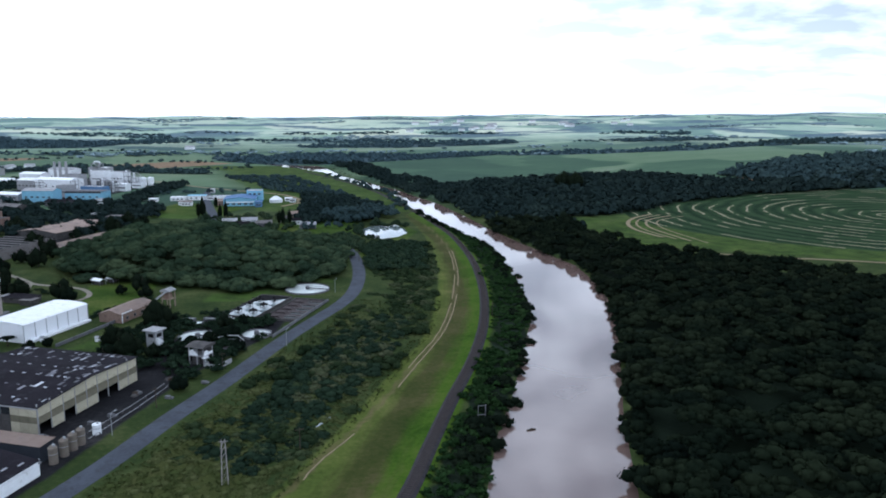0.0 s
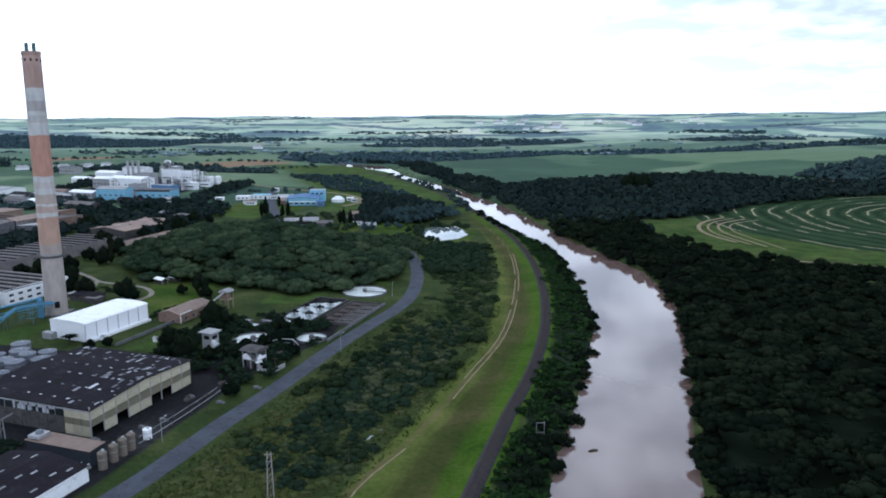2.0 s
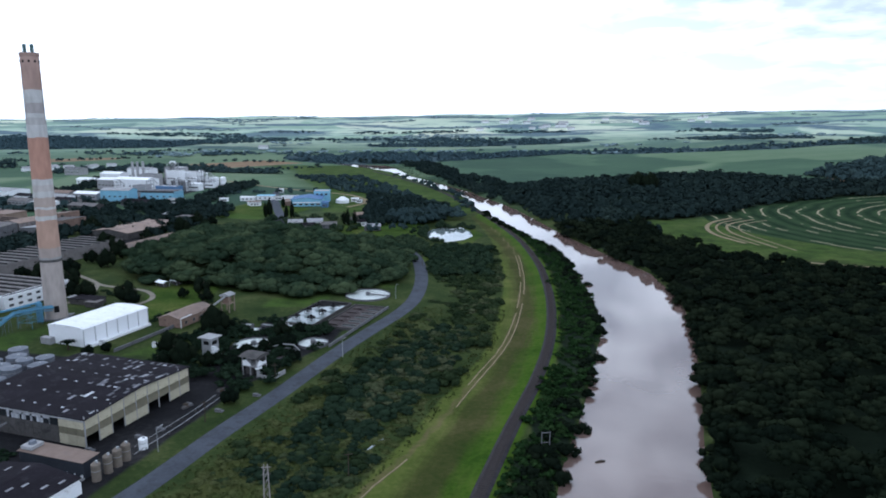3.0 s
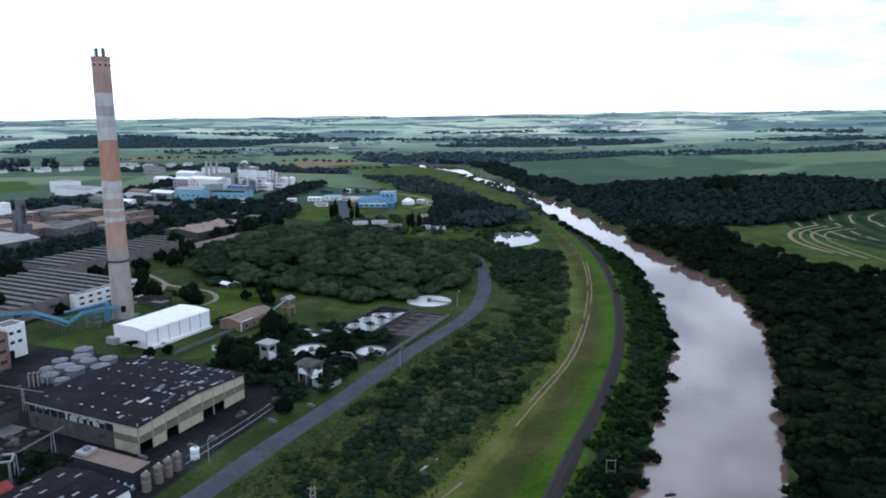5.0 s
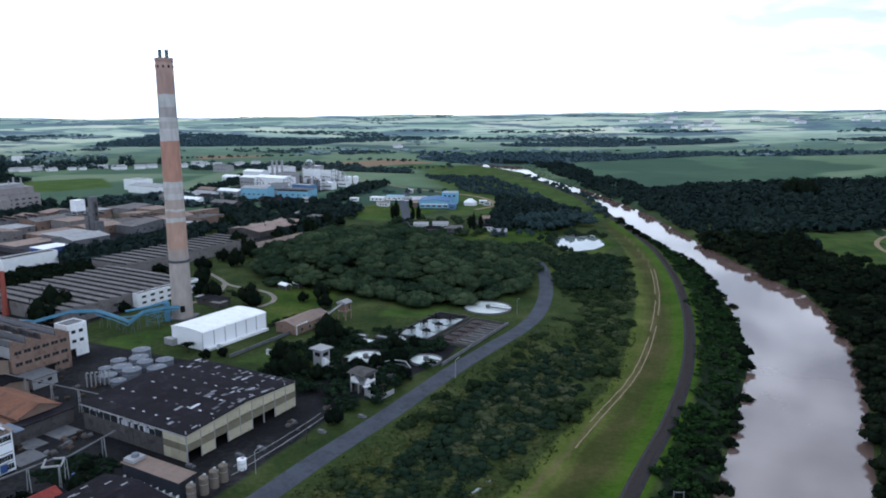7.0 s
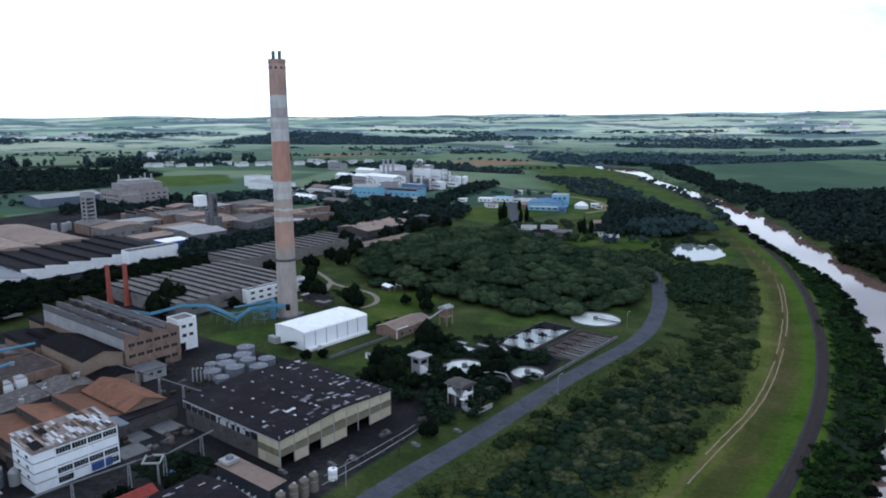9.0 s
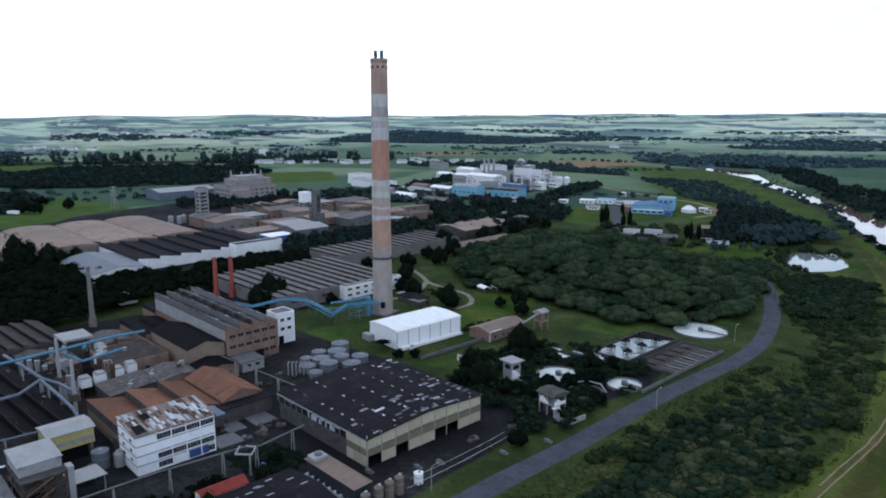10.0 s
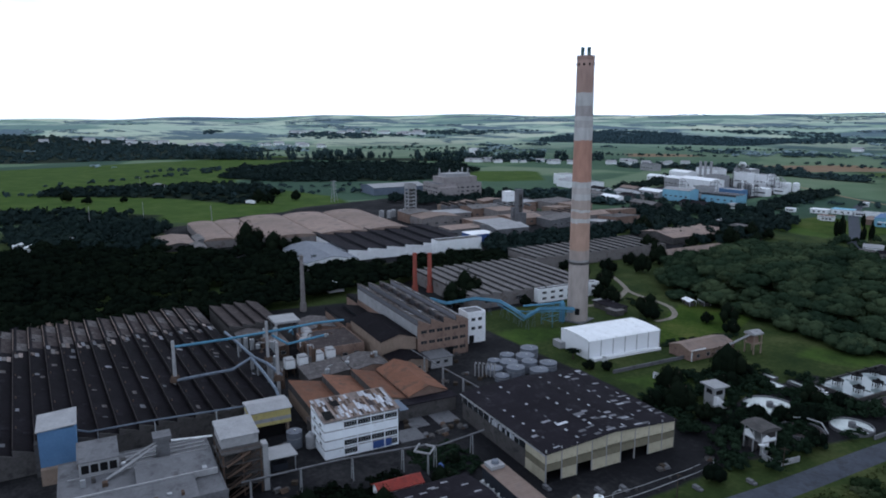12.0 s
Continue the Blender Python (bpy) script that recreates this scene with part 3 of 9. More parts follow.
    patch = math2("MULTIPLY", math2("GREATER_THAN", ring, 0.945), math2("GREATER_THAN", noise_tex(0.016, 4, 0.6), 0.5))
    crop = blend(patch, ramp(math2("ADD", math2("MULTIPLY", ring, 0.16), both), (0.3, (0.01, 0.022, 0.01)), (0.62, (0.028, 0.05, 0.021))), ramp(fine, (0.3, (0.22, 0.19, 0.12)), (0.7, (0.30, 0.26, 0.18))))
    # distant farmland: a ragged patchwork of fields, woods between them
    warp = n.new("ShaderNodeTexNoise")
    warp.inputs["Scale"].default_value = 0.004
    warp.inputs["Detail"].default_value = 4
    l.new(pos, warp.inputs["Vector"])
    wv = n.new("ShaderNodeVectorMath")
    wv.operation = "MULTIPLY_ADD"
    l.new(warp.outputs["Color"], wv.inputs[0])
    wv.inputs[1].default_value = (190, 190, 0)
    l.new(pos, wv.inputs[2])
    mp = n.new("ShaderNodeMapping")
    mp.inputs["Scale"].default_value = (0.8, 0.55, 0.0)
    mp.inputs["Rotation"].default_value = (0, 0, 0.5)
    l.new(wv.outputs[0], mp.inputs[0])

    def fields(scale):
        vor = n.new("ShaderNodeTexVoronoi")
        vor.feature = "SMOOTH_F1"
        vor.inputs["Smoothness"].default_value = 0.12
        vor.inputs["Scale"].default_value = scale
        l.new(mp.outputs[0], vor.inputs["Vector"])
        sepc = n.new("ShaderNodeSeparateColor")
        l.new(vor.outputs["Color"], sepc.inputs[0])
        return math2("ADD", math2("MULTIPLY", sepc.outputs[0], 0.6), math2("ADD", math2("MULTIPLY", broad, 0.32), math2("MULTIPLY", mid, 0.12)))

    # haze is put into the field colours: hills paler and bluer than farm
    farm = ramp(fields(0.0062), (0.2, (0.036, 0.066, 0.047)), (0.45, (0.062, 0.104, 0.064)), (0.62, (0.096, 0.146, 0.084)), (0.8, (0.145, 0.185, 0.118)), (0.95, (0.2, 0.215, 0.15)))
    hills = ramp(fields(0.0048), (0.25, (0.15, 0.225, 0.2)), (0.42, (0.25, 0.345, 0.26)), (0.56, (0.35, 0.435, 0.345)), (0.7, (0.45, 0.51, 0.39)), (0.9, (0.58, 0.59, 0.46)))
    low = n.new("ShaderNodeMapping")
    low.inputs["Scale"].default_value = (0.0021, 0.0034, 0.0)
    l.new(pos, low.inputs[0])
    trees = n.new("ShaderNodeMapRange")
    trees.inputs["From Min"].default_value, trees.inputs["From Max"].default_value = 0.5, 0.55
    l.new(noise_tex(1.0, 9, 0.68, low.outputs[0]), trees.inputs["Value"])
    # woods on the hills, their haze likewise in the blue-grey colour
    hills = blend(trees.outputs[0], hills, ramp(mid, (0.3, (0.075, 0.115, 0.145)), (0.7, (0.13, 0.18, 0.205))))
    meadow = ramp(both, (0.3, (0.026, 0.052, 0.011)), (0.5, (0.047, 0.082, 0.016)), (0.7, (0.086, 0.114, 0.028)))
    bare = ramp(both, (0.3, (0.15, 0.10, 0.065)), (0.7, (0.24, 0.17, 0.11)))
    # much darker ground colour below the woods and on the near bank
    dark_floor = ramp(both, (0.3, (0.006, 0.01, 0.007)), (0.7, (0.02, 0.03, 0.018)))
    # the same for far woods, with haze put into its blue colour
    hazed_floor = ramp(both, (0.3, (0.034, 0.056, 0.066)), (0.7, (0.06, 0.088, 0.096)))
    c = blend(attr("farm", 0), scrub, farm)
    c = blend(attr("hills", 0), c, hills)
    olive = ramp(both, (0.3, (0.02, 0.028, 0.009)), (0.5, (0.042, 0.05, 0.015)), (0.7, (0.078, 0.08, 0.03)))
    for nm, tex in (("meadow", meadow), ("glade", olive), ("lawn", lawn), ("levee", levee), ("yard", yard), ("crop", crop), ("bare", bare), ("floor", dark_floor), ("far_floor", hazed_floor)):
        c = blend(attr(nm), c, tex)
    l.new(c, p.inputs["Base Color"])
    b = n.new("ShaderNodeBump")
    b.inputs["Strength"].default_value = 0.5
    b.inputs["Distance"].default_value = 0.5
    l.new(fine, b.inputs["Height"])
    l.new(b.outputs[0], p.inputs["Normal"])
    return m


def loc(*pts):
    return [W(*q) for q in pts]


LAWNS = [
    list(map(tuple, LEVEE_S[::3])) + [(p[0] + 4, p[1]) for p in RAIL_S[::-3] if 60 < p[1] < 640],
    [(-168, 338), (-173, 358), (-157, 366), (-140, 362), (-136, 340), (-142, 324), (-142, 306), (-150, 300), (-158, 316)],
    [(-110, 322), (-86, 324), (-76, 336), (-74, 356), (-62, 366), (-46, 358), (-44, 372), (-60, 382), (-88, 350), (-112, 345)],
    [(-140, 255), (-120, 251), (-110, 264), (-118, 284), (-134, 282)],
    [(-204, 252), (-178, 256), (-176, 285), (-188, 296), (-206, 272)],
    [(-128, 510), (-60, 500), (-62, 545), (-120, 556)],
    [(-60, 420), (-30, 470), (-40, 540), (-20, 560), (-8, 530), (-30, 440)],
    [(-250, 640), (-180, 590), (-170, 660), (-240, 700)],
]
GLADES = [[(-84, 120), (-48, 112), (-38, 150), (-44, 184), (-60, 204), (-70, 190)], [(-58, 212), (-46, 208), (-44, 232), (-52, 244)], [(-44, 268), (-34, 270), (-30, 318), (-38, 322)]]
MEADOWS = [[(-1260, 240), (-1250, 760), (-1000, 640), (-890, 480), (-830, 450), (-640, 470), (-545, 440), (-560, 300), (-700, 140), (-900, 120)],
           [(-780, 760), (-640, 690), (-600, 760), (-700, 860)], [(-126, 512), (-84, 492), (-60, 500), (-52, 540), (-62, 590), (-100, 590), (-122, 560)], [(-236, 600), (-196, 590), (-196, 660), (-240, 690)]]
YARDS = [loc((-195, -160), (18, -150), (20, -20), (14, 52), (-40, 56), (-100, 50), (-180, 45)), loc((-250, 130), (-205, 50), (-138, 50), (-138, 130), (-196, 136), (-206, 258), (-270, 305)),
         loc((-450, -50), (-250, 0), (-262, 140), (-320, 270), (-560, 270), (-540, 140)), [(-460, 690), (-340, 690), (-330, 880), (-460, 960)], [(-104, 236), (-84, 226), (-62, 280), (-62, 305), (-96, 312)], [(-285, 600), (-262, 622), (-228, 560), (-240, 538), (-292, 528)], [(-168, 545), (-150, 532), (-118, 548), (-136, 576)]]
BELT = [(20, 715), (85, 618), (140, 612), (200, 650), (240, 700), (346, 760), (560, 800), (700, 880), (620, 930), (440, 850), (375, 860), (340, 930), (300, 985), (190, 985), (64, 905), (10, 850)]
HILL = [(388, 950), (425, 845), (490, 785), (800, 860), (1100, 1000), (1050, 1200), (760, 1180), (520, 1080)]
FAR_LEFT = [([(-915, 470), (-844, 487), (-780, 540), (-720, 620), (-700, 690), (-760, 800), (-870, 860), (-960, 800), (-1050, 700), (-1090, 600), (-1000, 520)], 1250, 0, "belt"), ([(-735, 340), (-650, 366), (-662, 412), (-720, 440), (-800, 470), (-850, 400), (-900, 260), (-850, 230), (-790, 300)], 300, 0, "belt"), ([(-1300, 560), (-1148, 706), (-1012, 829), (-854, 938), (-760, 1110), (-790, 1140), (-900, 985), (-1050, 880), (-1190, 760), (-1330, 600)], 850, 1, "midwood"), ([(-719, 179), (-697, 218), (-636, 285), (-592, 269), (-633, 203), (-657, 168)], 120, 0, "belt"), ([(-2273, 459), (-1975, 660), (-1419, 842), (-1300, 600), (-1400, 277)], 900, 0, "midwood")]
FAR_VALLEY = [([(-1280, 1500), (-1381, 1764), (-1400, 2050), (-1200, 2000), (-734, 1850), (-760, 1640), (-1000, 1560)], 1300, 0, "farwood"), ([(-383, 1300), (-420, 1420), (-240, 1480), (-20, 1500), (160, 1600), (200, 1560), (-38, 1340), (-167, 1220), (-300, 1225)], 900, 0, "farwood"), ([(-300, 1720), (-60, 1740), (240, 1900), (230, 2000), (-120, 1880), (-330, 1800)], 500, 0, "farwood"), ([(-536, 599), (-492, 703), (-400, 690), (-400, 620)], 110, 0, "midwood"), ([(-640, 990), (-560, 1060), (-430, 1114), (-440, 1150), (-560, 1130), (-680, 1030)], 160, 0, "midwood"), ([(150, 1500), (520, 1380), (800, 1500), (520, 1470), (240, 1600)], 300, 0, "farwood"), ([(602, 1449), (807, 1533), (1164, 1804), (1250, 1960), (1087, 1990), (683, 1586)], 420, 0, "midwood"), ([(480, 1750), (720, 1700), (720, 1790), (500, 1820)], 160, 0, "farwood"), ([(-560, 1000), (-420, 1030), (-300, 1010), (-330, 1060), (-470, 1080)], 120, 0, "midwood")]
FOREST_X, FOREST_Y = [50, 91, 106, 130, 164, 202, 240, 320, 420], [560, 552, 530, 465, 424, 392, 360, 345, 330]
CIRCLE = [(404 + 230 * math.cos(a / 20 * math.pi), 612 + 176 * math.sin(a / 20 * math.pi)) for a in range(40)]


def build_ground():
    X, Y = GXX.ravel(), GYY.ravel()
    r = np.hypot(X, Y - 30)
    near = r < 1500
    idx = np.nonzero(near)[0]
    xs, ys = X[idx], Y[idx]

    def cover(polys, soft):
        a = np.zeros(X.size)
        a[idx] = np.max([area(xs, ys, p, soft) for p in polys], axis=0)
        return a

    verge = np.zeros(X.size)
    dr = line_dist(xs, ys, ROAD_S[::2])
    verge[idx] = 0.31 * (1 - sstep(5, 11, dr))
    lawn, levee = np.maximum(cover(LAWNS[1:2] + LAWNS[5:], 6.0), 0.45 * verge), cover(LAWNS[:1], 6.0)
    meadow, yard = np.maximum(np.maximum(cover(MEADOWS, 20.0), 0.52 * cover(LAWNS[2:5], 12.0)), verge), cover(YARDS, 6.0)
    pasture = area(xs, ys, [(90, 612), (140, 470), (230, 432), (330, 400), (600, 380), (640, 790), (320, 770), (190, 640)], 14)
    meadow[idx] = np.maximum(meadow[idx], 0.5 * pasture)
    crop = cover([CIRCLE], 4.0)
    bare = cover([[(-886, 1339), (-820, 1476), (-687, 1300), (-776, 1207)], [(-520, 1180), (-420, 1290), (-330, 1230), (-420, 1120)], [(300, 770), (340, 880), (420, 930), (470, 850)]], 12.0)
    # by distance the ground goes over to the haze-tinted field colours
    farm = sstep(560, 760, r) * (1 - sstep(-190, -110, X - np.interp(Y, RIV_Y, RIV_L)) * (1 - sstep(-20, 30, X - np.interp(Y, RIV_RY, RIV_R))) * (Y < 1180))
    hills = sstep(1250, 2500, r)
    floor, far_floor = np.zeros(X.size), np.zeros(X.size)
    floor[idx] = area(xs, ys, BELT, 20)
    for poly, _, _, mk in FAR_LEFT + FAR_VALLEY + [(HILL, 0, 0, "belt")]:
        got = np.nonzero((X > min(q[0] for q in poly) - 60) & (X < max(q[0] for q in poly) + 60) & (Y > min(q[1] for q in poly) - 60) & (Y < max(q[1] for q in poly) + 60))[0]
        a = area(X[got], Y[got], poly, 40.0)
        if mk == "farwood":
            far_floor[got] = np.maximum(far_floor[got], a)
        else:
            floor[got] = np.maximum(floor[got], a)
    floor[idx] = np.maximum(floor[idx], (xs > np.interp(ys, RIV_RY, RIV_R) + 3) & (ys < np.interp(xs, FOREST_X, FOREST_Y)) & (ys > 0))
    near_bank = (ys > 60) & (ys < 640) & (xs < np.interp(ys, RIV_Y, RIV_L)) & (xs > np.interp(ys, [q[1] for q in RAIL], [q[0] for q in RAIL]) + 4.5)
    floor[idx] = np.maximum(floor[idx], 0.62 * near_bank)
    far_bank = (ys > 640) & (ys < 1180) & (xs < np.interp(ys, RIV_Y, RIV_L)) & (xs > np.interp(ys, RIV_Y, RIV_L) - 150)
    meadow[idx] = np.maximum(meadow[idx], 0.52 * far_bank)
    glade = 0.72 * cover(GLADES, 12.0)
    gap_rail, trod = np.zeros(X.size), np.zeros(X.size)
    gap_rail[idx] = line_dist(xs, ys, RAIL_S[::2])
    trod[idx] = 1 - sstep(0.8, 3.0, line_dist(xs, ys, TRACK_S[::2]))
    i = np.arange(NX * NY).reshape(NY, NX)
    F = np.stack([i[:-1, :-1], i[:-1, 1:], i[1:, 1:], i[1:, :-1]], -1).reshape(-1, 4)
    me = quick_mesh("ground", np.stack([X, Y, GZZ.ravel()], 1), F, ground_material(),
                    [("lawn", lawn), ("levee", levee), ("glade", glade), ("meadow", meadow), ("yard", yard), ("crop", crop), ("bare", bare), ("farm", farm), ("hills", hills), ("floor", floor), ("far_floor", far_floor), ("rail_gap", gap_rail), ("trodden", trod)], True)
    tagged(new("ground", me), "scrub, grass, yard and farmland ground rolling to the horizon", "ground", kind="structure")


build_ground()


def water_material():
    m = bpy.data.materials.new("muddy_water")
    m.use_nodes = True
    n, l = m.node_tree.nodes, m.node_tree.links
    p = n["Principled BSDF"]
    p.inputs["Roughness"].default_value = 0.04
    p.inputs["IOR"].default_value = 2.0
    geo = n.new("ShaderNodeNewGeometry")
    t = n.new("ShaderNodeTexNoise")
    t.inputs["Scale"].default_value = 0.03
    t.inputs["Detail"].default_value = 5
    l.new(geo.outputs["Position"], t.inputs["Vector"])
    r = n.new("ShaderNodeValToRGB")
    e = r.color_ramp.elements
    e[0].position, e[0].color = 0.3, (0.122, 0.081, 0.068, 1)
    e[1].position, e[1].color = 0.7, (0.158, 0.11, 0.094, 1)
    l.new(t.outputs["Fac"], r.inputs[0])
    l.new(r.outputs[0], p.inputs["Base Color"])
    t2 = n.new("ShaderNodeTexNoise")
    t2.inputs["Scale"].default_value = 0.5
    t2.inputs["Detail"].default_value = 3
    l.new(geo.outputs["Position"], t2.inputs["Vector"])
    b = n.new("ShaderNodeBump")
    b.inputs["Strength"].default_value = 0.06
    b.inputs["Distance"].default_value = 0.2
    l.new(t2.outputs["Fac"], b.inputs["Height"])
    l.new(b.outputs[0], p.inputs["Normal"])
    return m


M["water"] = water_material()


def ribbon(path, half, z=0.06, lift=None):
    """A strip of quads along a path, laid on the ground."""
    P = np.asarray(path)
    d = np.gradient(P, axis=0)
    d /= np.linalg.norm(d, axis=1)[:, None] + 1e-9
    nrm = np.stack([-d[:, 1], d[:, 0]], 1)
    rows = []
    for s in half:
        q = P + nrm * s[0]
        hz = height(q[:, 0], q[:, 1]) if lift is None else np.full(len(q), lift)
        rows.append(np.column_stack([q, np.maximum(hz, height(P[:, 0], P[:, 1]) if lift is None else lift) + z + s[1]]))
    k = len(P)
    V = np.concatenate(rows)
    F = [(a * k + i, (a + 1) * k + i, (a + 1) * k + i + 1, a * k + i + 1) for a in range(len(rows) - 1) for i in range(k - 1)]
    return V, [f[::-1] for f in F]


def build_river():
    ys = np.arange(-690, 1262, 6.0)
    l, r = np.interp(ys, RIV_Y, RIV_L) - 3, np.interp(ys, RIV_RY, RIV_R) + 3
    V = np.concatenate([np.column_stack([l, ys, np.full(len(ys), WATER_Z)]), np.column_stack([r, ys, np.full(len(ys), WATER_Z)])])
    k = len(ys)
    F = [(i, k + i, k + i + 1, i + 1) for i in range(k - 1)]
    tagged(new("water", quick_mesh("water", V, F, M["water"])), "broad muddy brown river reflecting the clouds", "river", kind="structure")


build_river()


def build_ways():
    V, F = ribbon(ROAD_S, [(-3.5, -0.1), (-3.1, 0.0), (0, 0.06), (3.1, 0.0), (3.5, -0.1)], 0.1)
    tagged(new("road", quick_mesh("road", V, F, M["asphalt"], smooth=True)), "grey two-lane asphalt road beside the works", "road", kind="structure")
    rail = thing("railway", 0, 0, "single railway track on dark ballast beside the river", "railway", rot=0)
    V, F = ribbon(RAIL_S, [(-2.2, -0.45), (-1.5, 0.0), (1.5, 0.0), (2.2, -0.45)], 0.45)
    o = new("ballast", quick_mesh("ballast", V, F, M["ballast"]))
    o.parent = rail
    d = np.gradient(RAIL_S, axis=0)
    d /= np.linalg.norm(d, axis=1)[:, None]
    nr = np.stack([-d[:, 1], d[:, 0]], 1)
    zc = height(RAIL_S[:, 0], RAIL_S[:, 1]) + 0.45
    for s in (-0.8, 0.8):
        b = B()
        q = RAIL_S + nr * s
        b.pipe([(x, y, z + 0.26) for (x, y), z in zip(q, zc)], 0.08, 4)
        part("rail", b, M["rail"], rail, "worn steel rail")
    b = B()
    seg = np.cumsum(np.r_[0, np.linalg.norm(np.diff(RAIL_S, axis=0), axis=1)])
    for s in np.arange(150, 800, 1.0):
        x, y, z = (np.interp(s, seg, a) for a in (RAIL_S[:, 0], RAIL_S[:, 1], zc))
        dx, dy = np.interp(s, seg, d[:, 0]), np.interp(s, seg, d[:, 1])
        nx, ny = -dy, dx
        c = [(x + nx * u * 1.35 + dx * v * 0.15, y + ny * u * 1.35 + dy * v * 0.15) for u, v in ((-1, -1), (1, -1), (1, 1), (-1, 1))]
        b.add([(px, py, z - 0.02) for px, py in c] + [(px, py, z + 0.14) for px, py in c], [(0, 1, 5, 4), (1, 2, 6, 5), (2, 3, 7, 6), (3, 0, 4, 7), (4, 5, 6, 7)])
    tagged(part("sleeper_bed", b, M["sleeper"], rail, "weathered sleepers"), kind="stuff")
    # wheel ruts on the levee, broken where grass has grown over
    ruts = thing("dirt_track", 0, 0, "pale dirt wheel ruts along the grassy levee", "track", rot=0, kind="structure")
    for s in (-0.9, 0.9):
        q = TRACK_S + np.stack([-np.gradient(TRACK_S[:, 1]), np.gradient(TRACK_S[:, 0])], 1) / 4 * s
        runs, run = [], []
        for k, pnt in enumerate(q):
            if pnt[1] < (108 if s < 0 else 236) or pnt[1] > 455 or (pnt[1] < 232 and noise.noise((pnt[0] * 0.05 + s, pnt[1] * 0.035, 3)) > 0.12) or noise.noise((s, pnt[1] * 0.05, 7)) > 0.32:
                if len(run) > 2:
                    runs.append(run)
                run = []
            else:
                run.append(pnt)
        if len(run) > 2:
            runs.append(run)
        for run in runs:
            V, F = ribbon(np.array(run) + np.array([[0.25 * noise.noise((k * 0.6, s, 2)), 0] for k in range(len(run))]), [(-0.24, 0), (0.24, 0)], 0.07)
            o = new("rut", quick_mesh("rut", V, F, M["dirt"]))
            o.parent = ruts
    drive = thing("driveway", 0, 0, "curving pale driveway forking through the grass", "driveway", rot=0, kind="structure")
    for pts, wd in (([(-240, 392), (-215, 372), (-204, 362), (-194, 358), (-183, 355), (-174, 351), (-166, 342), (-164, 334), (-166, 326)], 1.25), ([(-206, 363), (-200, 348), (-198, 337), (-200, 326), (-206, 312)], 1.5)):
        V, F = ribbon(smooth_path(pts), [(-wd, 0), (wd, 0)], 0.08 if wd < 1.4 else 0.1)
        o = new("lane", quick_mesh("lane", V, F, M["gravel"]))
        o.parent = drive
    path = smooth_path([(-155, 562), (-172, 575), (-184, 610), (-202, 660), (-225, 725), (-238, 772), (-250, 830)])
    V, F = ribbon(path, [(-4, 0), (4, 0)], 0.1)
    tagged(new("side_road", quick_mesh("side_road", V, F, M["asphalt"])), "grey access road to the far plant", "road", kind="structure")
    path = smooth_path([(-420, 950), (-341, 907), (-278, 852), (-236, 821), (-199, 797), (-168, 778), (-150, 761), (-137, 739), (-129, 716), (-128, 700), (-138, 672)])
    V, F = ribbon(path, [(-2.5, 0), (2.5, 0)], 0.1)
    tagged(new("far_lane", quick_mesh("far_lane", V, F, M["dirt"])), "pale lane curving past the far plant", "lane", kind="structure")
    path = smooth_path([(176, 450), (215, 436), (262, 424), (330, 402), (420, 380)])
    V, F = ribbon(path, [(-1.6, 0), (1.6, 0)], 0.1)
    tagged(new("field_track", quick_mesh("field_track", V, F, M["dirt"])), "pale dirt track along the round field's edge", "track", kind="structure")
    head = thing("field_headland", 0, 0, "bare dirt arcs curving round the crop's edge", "track", rot=0, kind="structure")
    for off, wd in ((0, 1.6), (7, 0.9), (15, 1.1), (24, 0.7)):
        path = smooth_path([(170 + off, 508 - off), (161 + off, 536), (160 + off, 560), (166 + off, 584), (178 + off, 606 - off * 0.3), (198 + off, 626 - off * 0.5)])
        V, F = ribbon(path, [(-wd, 0), (wd, 0)], 0.1)
        o = new("arc", quick_mesh("arc", V, F, M["dirt"]))
        o.parent = head


build_ways()


# ---- plants ----
RNG = np.random.default_rng(7)


